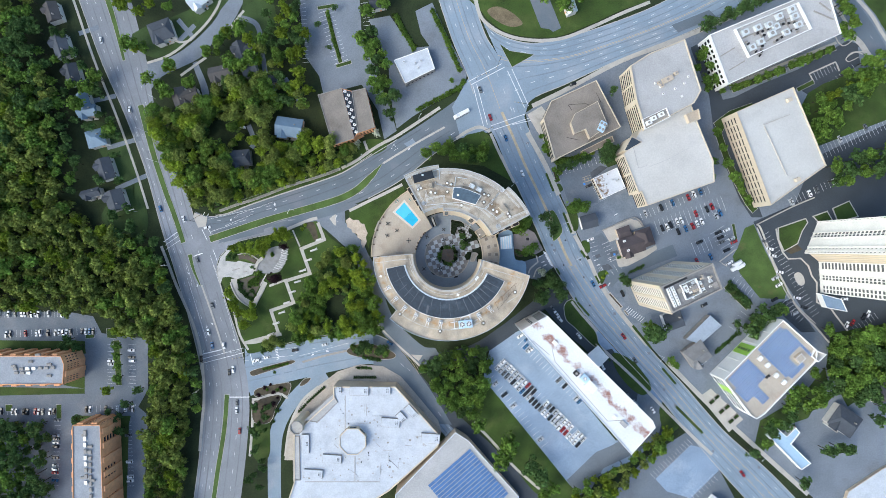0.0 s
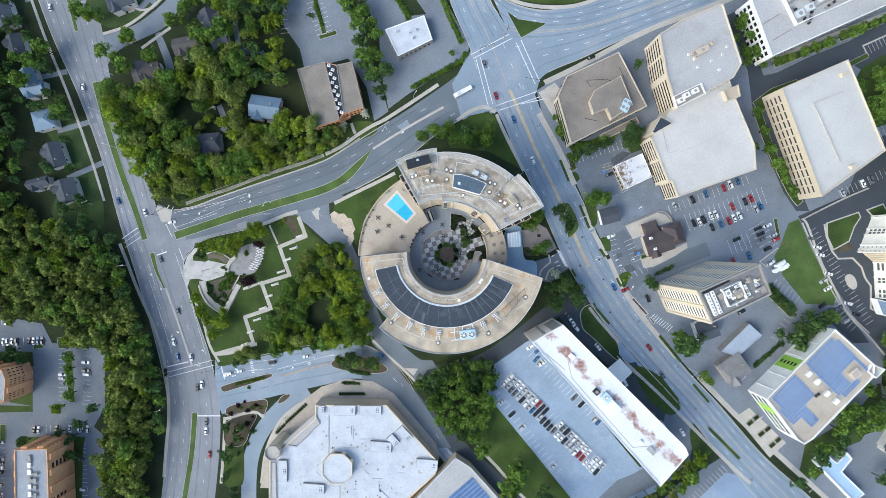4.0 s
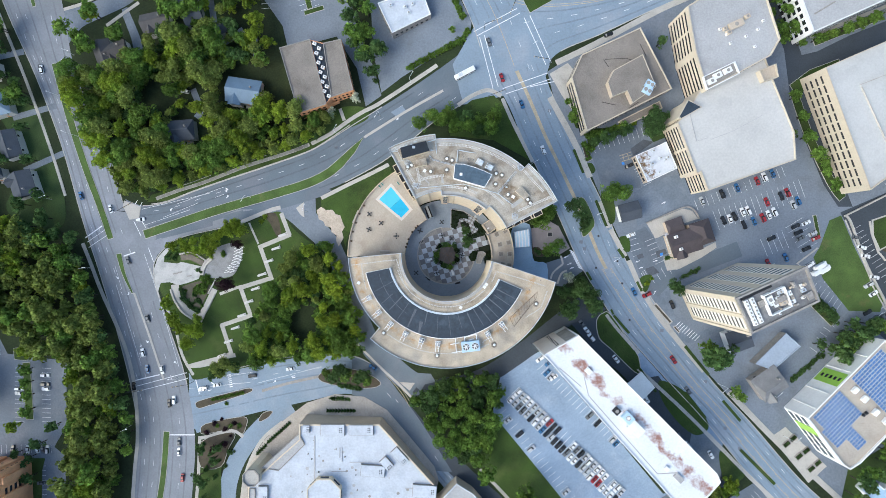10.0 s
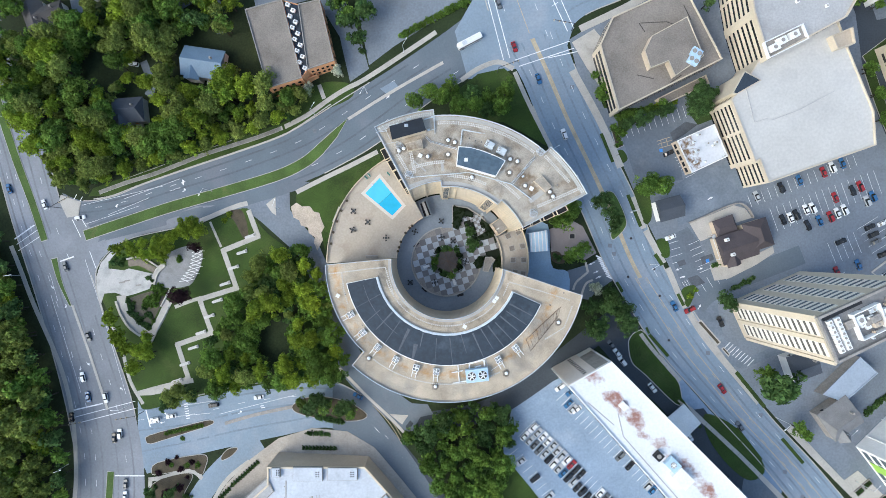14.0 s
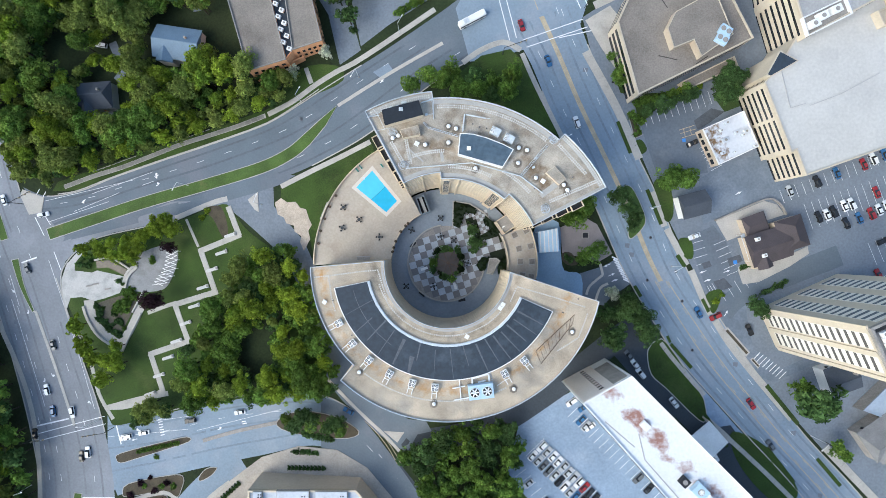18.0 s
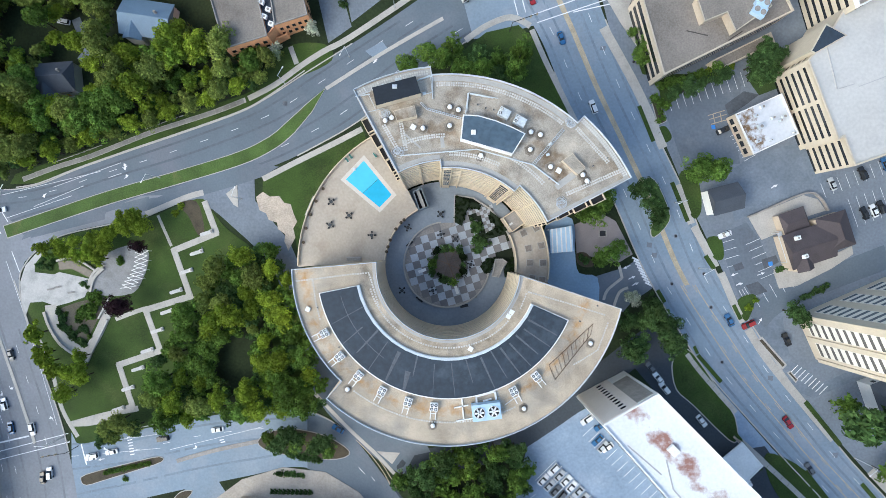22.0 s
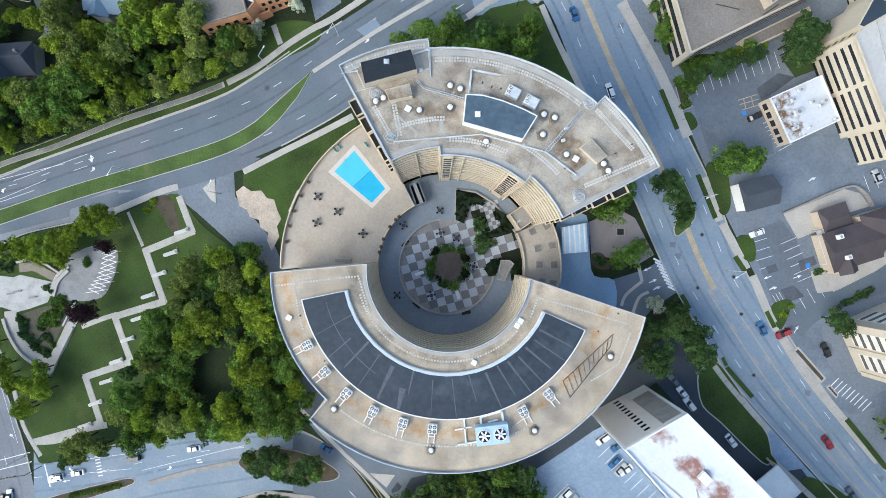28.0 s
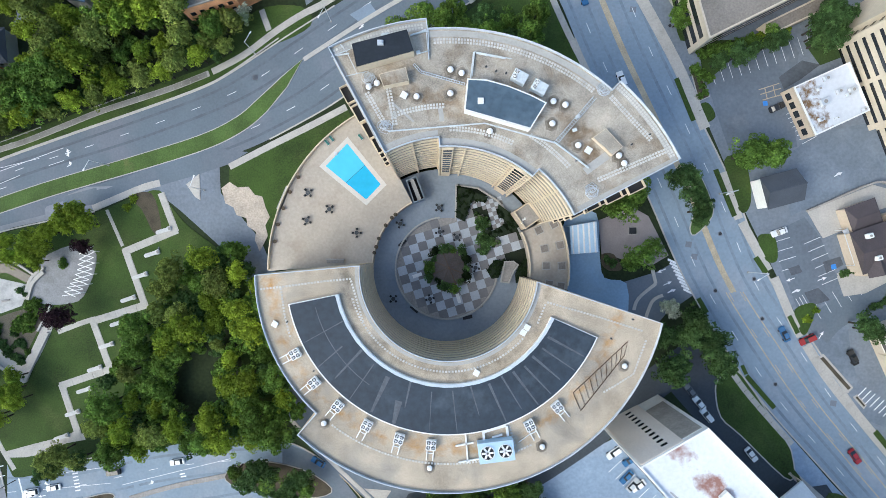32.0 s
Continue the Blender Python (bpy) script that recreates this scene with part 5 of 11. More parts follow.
# white rails, slab strips and small boxes on the north roof
WR = thing("roof_handrails", "white steel handrails and conduits round the lift penthouse", "handrail", at=(0, 0, ZN))
for pts in [[(-20.3, 43.3), (-19.0, 41.8), (-16.8, 37.2)], [(-22.2, 40.8), (-18.3, 42.3)], [(-6.0, 45.1), (-2.6, 46.6)], [(-2.6, 46.4), (-2.1, 41.5)], [(-4.5, 41.4), (-1.8, 42.2)], [(-19.2, 36.7), (-15.0, 37.7)], [(7.5, 42.0), (15.2, 40.6)], [(7.5, 42.0), (7.0, 36.9)]]:
    part("rail", prism(bmesh.new(), strip_poly(pts, 0.14), 0.35, 0.5), M_PALEM, WR)
    for x, y, dx, dy in walkline(pts, 1.8):
        part("rail_post", cyl(bmesh.new(), 0.05, 0, 0.4, 6, m=pose(x, y, 0)), M_METAL, WR)
for pts, w in [([(0.4, 30.4), (0.8, 27.6)], 1.0), ([(30.7, 17.3), (35.4, 20.8)], 1.7), ([(-9.5, 31.3), (-5.1, 27.5)], 0.5)]:
    part("roof_slab_strip", prism(bmesh.new(), strip_poly(pts, w), ZN, ZN + 0.05), M_WALKWAY, RB)
for x, y in [(-15.0, 43.8), (-12.9, 44.3), (-17.5, 42.9), (-16.1, 43.3), (-11.5, 45.3), (-10.7, 45.5), (29.1, 28.7), (28.4, 25.9), (-4.2, 41.8)]:
    V = thing("roof_junction_box", "small pale metal box on the roof gravel", "junction box", "junction boxes", at=(x, y, ZN), turn=17)
    part("case", box(bmesh.new(), -0.42, -0.32, 0.1, 0.42, 0.32, 0.6), M_PALEM, V)
    part("foot", box(bmesh.new(), -0.3, -0.25, 0, 0.3, 0.25, 0.1), M_STONE, V)

# paving stone paths on the roof gravel
paver_me = bpy.data.meshes.new("paver")
bm = box(bmesh.new(), -0.23, -0.23, 0, 0.23, 0.23, 0.07)
bm.to_mesh(paver_me)
bm.free()
paver_me.materials.append(mat("concrete_paver", (0.53, 0.515, 0.48), 0.9, 0.16, 3, 0.4, 0.2, rnd=0.14))


LEFTOVER = {}


def paver_path(pts, z, rows, parent, gap=0.63):
    for x, y, dx, dy in walkline(pts, gap):
        for k in range(rows):
            o = (k - (rows - 1) / 2) * gap
            if len(parent.children) > 160:
                LEFTOVER.setdefault(parent, []).append(pose(x - dy * o, y + dx * o, z + 0.01, 0, 0, math.degrees(math.atan2(dy, dx)) + rng.uniform(-4, 4)))
                continue
            p = new("paver", paver_me)
            p.parent = parent
            p.matrix_basis = pose(x - dy * o, y + dx * o, z + 0.01, 0, 0, math.degrees(math.atan2(dy, dx)) + rng.uniform(-4, 4))


GN = thing("north_roof_path", "small square concrete pavers laid across the roof gravel", "paver path", kind="structure")
GS = thing("south_roof_path", "small square concrete pavers laid across the roof gravel", "paver path", kind="structure")
paver_path(arc(48.7, 94, 52, 40), ZN, 2, GN)
paver_path(arc(52.0, 117.6, 96.4, 30), ZN + 0.06, 2, GN)
paver_path(arc(52.7, 48.2, 28.0, 30), ZN + 0.06, 2, GN)
paver_path(arc(35.2, 110, 92.5, 20), ZN, 2, GN)
paver_path(arc(30.4, 90, 64, 20), ZN, 2, GN)
paver_path(arc(33.5, 60, 42, 16), ZN, 2, GN)
paver_path([(-14.8, 33.3), (-11.2, 27.2)], ZN, 2, GN)
paver_path([(-10.4, 34.4), (-8.9, 26.5)], ZN, 2, GN)
paver_path([(36.2, 32.9), (44.8, 23.7)], ZN, 2, GN)
paver_path([(33.6, 15.6), (49.1, 22.4)], ZN, 2, GN)
paver_path(arc(44.8, 233, 296, 40), ZS, 1, GS, 0.74)
paver_path(arc(23.3, 196, 318, 60), ZS, 1, GS, 0.74)
paver_path([(-41.0, -8.4), (-36.4, -7.9), (-26.0, -6.5), (-20.3, -6.0), (-17.3, -16.0)], ZS, 1, GS, 0.74)
paver_path([(-36.4, -8.4), (-35.5, -14.7), (-34.2, -19.6)], ZS, 1, GS, 0.74)
paver_path([(25.9, -11.4), (37.2, -14.6), (48.4, -18.1)], ZS, 1, GS, 0.74)
paver_path([(48.9, -20.4), (46.0, -28.1), (42.2, -30.5), (38.8, -32.5)], ZS, 1, GS, 0.74)
paver_path([(25.2, -12.0), (23.3, -16.6)], ZS, 1, GS, 0.74)
paver_path([(16.3, -38.4), (18.3, -45.0)], ZS, 1, GS, 0.74)
for parent_, mats_ in LEFTOVER.items():
    bm = bmesh.new()
    for m_ in mats_:
        box(bm, -0.23, -0.23, 0, 0.23, 0.23, 0.07, m_)
    o = part("further_pavers", bm, paver_me.materials[0], parent_)
    o["kind"] = "stuff"

# ---- lawns, paths and paving ----
def lawn(name, poly, label, h=0.13, material=M_GRASS, smooth_it=True, kerb=False):
    p = smooth(poly, 4, True) if smooth_it else poly
    return tagged(sheet(name, p, h, material, thick=0.2), label, "lawn" if material in (M_GRASS, M_MEDIAN) else "ground", kind="structure")


def path(name, pts, w, label="pale concrete footpath with scored joints", h=0.2, material=M_WALK, step=5, w2=None):
    """A footpath of separate concrete bays with open joints."""
    T = thing(name, label, "footpath", kind="structure")
    line = smooth(pts, step) if len(pts) > 2 else pts
    sheet("bed", strip_poly(line, w + 0.3, None if w2 is None else w2 + 0.3), h - 0.05, M_KERB, T, thick=0.3)
    st = walkline(line, max(w, 1.6) * 1.8)
    far = abs(line[0][0]) > 125 or abs(line[0][1]) > 95
    AV, AF = [], []
    for (x, y, dx, dy), (x2, y2, ex, ey) in zip(st, st[1:]):
        g = 0.06
        V = []
        for px, py, ax, ay, s in ((x, y, dx, dy, g), (x2, y2, ex, ey, -g)):
            for t in (-1, 1):
                qx, qy = px + ax * s - ay * t * w / 2, py + ay * s + ax * t * w / 2
                V.append((qx, qy, gz(qx, qy) + h + 0.03))
        n = len(V)
        V += [(a, b, c - 0.12) for a, b, c in V]
        F = [(0, 2, 3, 1), (4, 5, 7, 6), (0, 4, 6, 2), (1, 3, 7, 5), (0, 1, 5, 4), (2, 6, 7, 3)]
        if far:
            AF += [tuple(i + len(AV) for i in f) for f in F]
            AV += V
        else:
            mesh_ob("bay", V, F, material, T)
    if far:
        mesh_ob("bays", AV, AF, material, T)
    return T


lawn("park_lawn", [(-156.6, -13.2), (-154.6, -5.8), (-149.7, -0.2), (-144.3, 3.4), (-133.7, 6.8), (-121.0, 9.5), (-107.5, 12.1), (-88.4, 19.1), (-83.7, 15.3), (-77.3, 8.1), (-67.1, 0.5), (-59.6, -7.6), (-55.6, -19.5), (-50.4, -35.9), (-45.8, -49.1), (-61.1, -55.9), (-82.7, -60.8), (-113.6, -67.5), (-133.6, -73.0), (-138.0, -70.3), (-141.8, -59.2), (-145.9, -44.2), (-151.3, -30.3), (-155.1, -21.7)], "mown park lawn on a slope")
lawn("corner_lawn", [(3.9, 66.5), (15.9, 75.6), (26.9, 77.8), (31.8, 73.4), (38.0, 59.2), (46.9, 43.6), (27.1, 54.9), (4.8, 57.6)], "mown lawn with dark mulch edge", smooth_it=False)
lawn("slope_lawn", [(-63.7, 25.3), (-49.7, 32.0), (-38.6, 37.1), (-26.8, 42.7), (-25.2, 37.4), (-38.6, 23.4), (-48.9, 7.4), (-50.8, 0.1), (-52.0, 5.5), (-54.5, 10.1), (-63.8, 21.0)], "steep grass slope below the pool deck", smooth_it=False)
lawn("dirt_patch", [(-66.3, 19.5), (-63.7, 21.4), (-61.1, 19.7), (-57.7, 19.9), (-55.7, 17.4), (-53.4, 16.9), (-52.3, 13.4), (-51.0, 10.7), (-52.5, 8.2), (-51.7, 5.0), (-54.3, 0.2), (-55.8, 3.6), (-55.4, 6.1), (-58.2, 8.0), (-58.4, 10.3), (-61.6, 11.3), (-62.5, 13.6), (-65.1, 14.9)], "bare sandy soil patch beside the drive", 0.17, M_DIRT, False)
lawn("mulch_bed", [(-96.4, 17.0), (-88.8, 18.0), (-85.9, 7.9), (-88.2, 5.7), (-92.3, 13.3)], "dark mulch planting bed", 0.17, M_MULCH)
lawn("north_verge", [(-160.4, 24.6), (-149.1, 25.0), (-134.5, 30.5), (-113.8, 37.3), (-93.2, 43.7), (-72.9, 50.3), (-62.9, 55.0), (-48.0, 64.8), (-41.0, 70.1), (-43.3, 73.3), (-61.0, 61.4), (-70.0, 56.6), (-94.5, 49.2), (-119.0, 41.2), (-144.0, 33.0), (-158.0, 28.4)], "grass verge between road and woods", 0.1, M_GRASS, False)
sheet("kerb_line", strip_poly(smooth([(-158.0, 23.4), (-149.1, 25.0), (-134.5, 30.4), (-113.8, 37.2), (-93.2, 43.6), (-72.9, 50.2), (-62.9, 54.9), (-48.0, 64.4)], 5), 0.4), 0.22, M_KERB, R_N, thick=0.2)
sheet("slab_forecourt", [(67.9, -37.1), (72.0, -31.7), (81.0, -28.5), (84.4, -31.5), (82.2, -33.5), (79.6, -37.0), (81.6, -47.4), (87.3, -53.3), (94.2, -62.2), (99.9, -65.6), (96.1, -68.8), (89.3, -61.9), (81.6, -52.4), (75.9, -44.8)], 0.075, M_DARK, S)
sheet("lawn_kerb", smooth([(79.2, -38.9), (80.3, -35.4), (82.6, -33.5), (86.7, -34.2), (99.0, -52.5), (101.1, -57.1), (101.7, -62.9), (98.7, -63.7), (86.5, -51.9), (80.8, -46.6)], 3, True), 0.19, M_KERB, S, thick=0.2)
sheet("slab_forecourt", [(63.4, -35.3), (70.7, -32.6), (76.6, -41.0), (82.5, -49.5), (89.2, -57.9), (101.2, -64.5), (97.6, -68.3), (85.9, -59.7), (75.8, -49.6)], 0.078, M_DARK, S)
sheet("slab_forecourt", [(99.8, -67.2), (110.7, -65.4), (126.1, -87.4), (135.5, -99.5), (149.2, -124.3), (142.7, -124.3), (121.8, -99.6)], 0.058, M_DARK, S)
lawn("se_lawn", inset(smooth([(79.2, -38.9), (80.3, -35.4), (82.6, -33.5), (86.7, -34.2), (99.0, -52.5), (101.1, -57.1), (101.7, -62.9), (98.7, -63.7), (86.5, -51.9), (80.8, -46.6)], 3, True), 0.35), "mown grass bed with concrete kerb", 0.2, smooth_it=False)
lawn("se_lawn", [(111.3, -67.8), (124.3, -73.6), (136.0, -89.6), (130.2, -95.5), (121.5, -89.8), (112.8, -78.1)], "mown grass bed with concrete kerb", 0.2)
lawn("se_lawn", [(141.8, -102.8), (154.9, -114.4), (144.8, -120.3)], "mown grass bed with concrete kerb", 0.2)
lawn("lot_bank", [(23.4, -85.5), (27.9, -87.7), (81.5, -153.0), (88.5, -164.0), (65.7, -164.7), (45.4, -142.9), (30.5, -127.7), (20.4, -114.8), (17.4, -97.8)], "grass bank beside the parking lot", 0.1)
sheet("bank_road", [(-24.5, -82.0), (-13.0, -95.8), (4.2, -118.1), (23.0, -135.5), (41.7, -155.5), (51.0, -165.3), (67.6, -164.7), (62.0, -158.5), (45.4, -144.1), (31.6, -129.5), (17.4, -117.6), (-3.4, -98.5), (-17.6, -81.7)], 0.075, M_DARK, R_S)
path("footway", [(20.4, -115.9), (32.4, -127.6), (46.5, -143.7), (63.9, -158.8)], 1.4)
lawn("mall_lawn", [(-133.1, -110.9), (-118.8, -106.5), (-121.0, -122.6), (-121.9, -145.3), (-133.1, -145.7)], "shrubby grass bed", 0.12, M_GRASS)
path("footway", [(-133.1, -105.6), (-133.9, -124.8), (-135.7, -145.7)], 1.5)
path("footway", [(-133.9, -105.6), (-127.0, -104.3), (-114.6, -100.7), (-108.3, -104.2)], 1.6)
path("footway", [(-86.1, -95.3), (-98.2, -106.1), (-106.8, -123.9), (-110.1, -144.8)], 1.6)
# dark sheet standing in for the shade that lies in the clearing
lawn("shaded_clearing", [(-79.8, -28.4), (-66.4, -22.3), (-60.4, -34.0), (-62.9, -50.6), (-80.0, -58.2), (-84.9, -46.4)], "bare ground in the park clearing with shade put into its dark colour", 0.17, M_EARTH)
lawn("ne_lawn", [(23.1, 171.5), (26.4, 155.1), (32.7, 148.2), (40.4, 142.8), (51.1, 139.5), (65.0, 138.1), (78.8, 139.6), (97.1, 146.7), (115.2, 154.9), (134.2, 162.0), (134.1, 169.0)], "dry mown lawn", 0.12, M_GRASS)
path("footway", [(20.8, 167.9), (24.6, 153.6), (31.2, 146.4), (39.3, 141.3), (50.3, 137.7), (65.0, 136.2), (79.6, 137.8), (97.8, 144.8), (116.0, 153.0), (134.2, 160.2)], 1.8)
lawn("east_lawn", [(196.0, 13.6), (201.8, 16.1), (208.5, 0.4), (215.9, -14.3), (223.7, -26.4), (221.9, -32.7), (206.1, -32.0), (193.2, -16.2), (188.1, -5.1), (191.3, 0.4)], "bright mown lawn between lots", 0.12, M_MEDIAN, False)
lawn("east_lawn", [(236.4, 101.0), (286.7, 117.4), (298.4, 99.1), (240.2, 69.9)], "mown lawn beside the garage", 0.13)
lawn("yard_lawn", [(-238.9, 24.1), (-222.4, 43.8), (-210.4, 43.7), (-206.2, 16.2), (-215.3, 8.3), (-231.2, 12.3)], "shaded house lawn", 0.09, M_YARD)
lawn("yard_lawn", [(-249.3, 88.9), (-223.6, 81.0), (-212.2, 51.6), (-209.0, 20.1), (-220.4, 43.8), (-234.0, 59.5)], "house front lawns", 0.09, M_YARD)
lawn("yard_lawn", [(-214.8, 149.0), (-177.0, 164.1), (-151.1, 179.1), (-141.2, 178.8), (-169.1, 148.5), (-193.1, 133.3), (-207.0, 135.4)], "house lawn beside the side street", 0.09, M_YARD)
lawn("yard_lawn", [(-137.3, 171.0), (-119.4, 178.2), (-113.6, 147.2), (-121.7, 112.8), (-133.6, 120.8)], "house lawn with trees", 0.09, M_YARD)
lawn("gb_lawn", [(-55.1, 72.8), (-41.0, 73.5), (-38.2, 67.7), (-50.4, 62.3), (-64.7, 61.5)], "grass by the office entrance", 0.11)

# footways
path("footway", [(-108.2, 13.4), (-92.8, 19.5), (-86.1, 21.3)], 1.8)
path("footway", [(-63.7, 26.0), (-49.7, 32.7), (-38.6, 37.8), (-27.3, 43.3)], 1.7)
path("footway", [(-68.9, 54.9), (-58.9, 59.7), (-49.1, 66.3), (-41.0, 71.0), (-33.3, 74.6), (-20.2, 82.5), (-2.0, 94.0)], 1.7)
M_OLDWALK = mat("weathered_footway", (0.25, 0.24, 0.225), 0.95, 0.2, 2, 0.2, 0.25, tint=(0.19, 0.18, 0.165), tint_at=0.52)
path("footway", [(-155.3, 26.3), (-142.8, 30.7), (-130.3, 34.4), (-117.9, 38.9), (-105.5, 43.4), (-93.2, 47.0), (-81.0, 50.6), (-69.9, 54.5)], 1.5, "weathered grey footpath under the roadside trees", material=M_OLDWALK)
path("footway", [(-53.3, 73.0), (-51.0, 66.8)], 1.5)
path("footway", [(31.4, 76.1), (36.9, 63.6), (46.9, 43.6)], 1.5)
path("footway", [(8.8, 73.1), (15.9, 77.8), (24.3, 80.5), (30.9, 77.4)], 1.8)
path("footway", [(55.4, 76.3), (67.0, 55.0), (75.7, 35.5)], 2.8)
path("footway", [(80.7, 23.1), (85.4, 9.9)], 2.0)
path("footway", [(86.2, 9.0), (93.7, -4.7)], 2.2)
path("footway", [(95.4, -6.7), (100.4, -18.3), (103.1, -23.3)], 2.2)
path("footway", [(104.6, -25.7), (110.4, -34.8), (120.3, -47.2), (133.6, -62.9)], 2.4)
path("footway", [(146.1, -73.4), (171.8, -99.9), (201.1, -126.7), (237.8, -159.8)], 2.6)
path("footway", [(100.4, -61.8), (126.0, -85.4), (153.5, -113.3), (175.5, -134.2)], 1.7)
path("footway", [(84.3, -34.3), (89.3, -40.9), (100.8, -54.1)], 1.6)
path("footway", [(-256.1, 172.7), (-241.5, 129.8), (-226.2, 90.7), (-214.1, 55.5), (-206.0, 28.0)], 1.3)
path("footway", [(-197.1, 2.0), (-192.8, -9.4), (-187.1, -25.1), (-177.1, -48.5), (-171.9, -65.3), (-169.2, -82.6), (-168.4, -105.0), (-170.1, -122.5), (-171.8, -142.7)], 1.7, "pale tan footpath beside the wooded avenue", h=0.22)
path("footway", [(-138.7, -65.7), (-124.8, -61.8), (-112.3, -59.1)], 1.8)
path("footway", [(-151.8, -31.7), (-146.6, -42.6), (-142.3, -59.6), (-136.2, -70.5)], 1.3)
path("footway", [(-204.8, 128.8), (-193.4, 132.2), (-185.0, 136.6), (-177.0, 142.6), (-168.9, 149.4), (-161.4, 157.2), (-155.2, 166.4), (-152.5, 173.4)], 1.4)
path("footway", [(-181.3, 119.9), (-171.3, 126.8), (-163.3, 132.1)], 1.4)
path("footway", [(-146.7, 151.0), (-142.7, 156.4), (-136.6, 163.6)], 1.4)
path("front_walk", [(-189.0, 145.7), (-181.1, 142.8), (-173.5, 144.4)], 1.0)
sheet("house_drive", strip_poly([(-183.0, 158.4), (-171.6, 145.2)], 3.2), 0.1, M_LOT, R_W)
sheet("house_drive", strip_poly([(-171.3, 127.0), (-166.2, 113.6), (-163.6, 101.9)], 3.2), 0.1, M_LOT, R_W)
path("zigzag_path", [(-85.8, 18.2), (-81.2, 6.1)], 2.0, "pale concrete park path in zigzag legs", step=1)
path("zigzag_path", [(-80.6, 6.8), (-98.3, -0.2)], 2.0, "pale concrete park path in zigzag legs", step=1)
path("zigzag_path", [(-97.9, 0.9), (-91.3, -17.7)], 2.0, "pale concrete park path in zigzag legs", step=1)
path("zigzag_path", [(-90.9, -16.6), (-109.9, -22.4)], 2.0, "pale concrete park path in zigzag legs", step=1)
path("zigzag_path", [(-109.1, -21.6), (-103.2, -37.9)], 2.0, "pale concrete park path in zigzag legs", step=1)
path("zigzag_path", [(-102.4, -36.9), (-120.4, -43.1)], 2.0, "pale concrete park path in zigzag legs", step=1)
path("zigzag_path", [(-119.8, -42.4), (-114.4, -58.8)], 2.0, "pale concrete park path in zigzag legs", step=1)
path("zigzag_path", [(-113.6, -57.8), (-128.3, -64.4), (-138.1, -65.5)], 2.0, "pale concrete park path in zigzag legs", step=3)
path("garden_path", [(-103.6, 13.0), (-98.6, 1.7)], 0.8, "narrow stepping-stone garden path", step=1)
path("garden_path", [(-113.8, -22.8), (-110.2, -21.7)], 0.8, "narrow stepping-stone garden path", step=1)


def bench_wall():
    """A long concrete slab with one rounded end and a square block at the other."""
    T = thing("stone_bench", "long pale concrete bench with a dark-topped block end", "bench", "park benches")
    end = [(-1.9 + 0.62 * math.cos(radians(a)), 0.62 * math.sin(radians(a))) for a in range(90, 271, 30)]
    part("seat_slab", prism(bmesh.new(), end + [(1.5, -0.62), (1.5, 0.62)], 0.34, 0.55, bottom=True), M_PALEB, T)
    part("plinth", box(bmesh.new(), -1.7, -0.3, 0, 1.3, 0.3, 0.34), M_STONE, T)
    part("end_block", box(bmesh.new(), 1.52, -0.75, 0, 2.5, 0.75, 0.8), M_PALEB, T)
    part("lamp_box", box(bmesh.new(), 1.7, -0.45, 0.8, 2.3, 0.45, 0.92), M_STONE, T)
    return T


M_PALEB = mat("pale_cast_concrete", (0.56, 0.55, 0.53), 0.85, 0.14, 2, 0.3, 0.15)
BW = bench_wall()
for i, (x, y) in enumerate([(-88.8, -0.7), (-92.8, -7.6), (-96.8, -14.9), (-100.5, -22.6), (-104.3, -29.7), (-108.3, -37.2), (-112.0, -44.1), (-116.0, -51.6), (-119.9, -59.4), (-84.9, 6.5)]):
    m = pose(x, y, gz(x, y) + 0.1, 0, 0, 18)
    if i == 0:
        BW.matrix_basis = m
    else:
        copy_thing(BW, m)

# low timber rail between footway and woods
WR_ = thing("timber_rail", "low weathered timber rail along the wooded footway", "rail", kind="structure")
for pts in ([(-142.8, 32.4), (-134.4, 35.2), (-124.0, 38.8)], [(-107.5, 44.4), (-100.0, 46.9), (-93.0, 49.2)]):
    sheet("rail", strip_poly(pts, 0.16), 0.95, M_WALK, WR_, thick=0.15)
    for x, y, dx, dy in walkline(pts, 2.4):
        part("post", box(bmesh.new(), x - 0.08, y - 0.08, gz(x, y), x + 0.08, y + 0.08, gz(x, y) + 0.85), M_STONE, WR_)

# park plazas
M_SOIL = mat("planted_soil", (0.11, 0.098, 0.072), 1.0, 0.4, 3, 0.3, 0.8)
M_POND = mat("shallow_brown_water", (0.06, 0.045, 0.03), 0.15, 0.3, 1, 0.3, 0.0)
PZ = thing("park_plaza", "grey stone park plaza with curved retaining wall", "plaza", kind="structure")
M_PLAZA = mat("plaza_stone", (0.25, 0.252, 0.258), 0.9, 0.2, 2, 0.25, 0.2, tint=(0.19, 0.188, 0.185), tint_at=0.5)
sheet("plaza_paving", smooth([(-125.7, -2.5), (-115.1, 2.0), (-107.9, 0.2), (-107.6, -4.6), (-109.6, -10.2), (-113.6, -15.8), (-122.9, -17.0), (-129.9, -15.3), (-128.2, -10.3), (-125.4, -6.9)], 3, True), 0.2, M_PLAZA, PZ, thick=0.3)
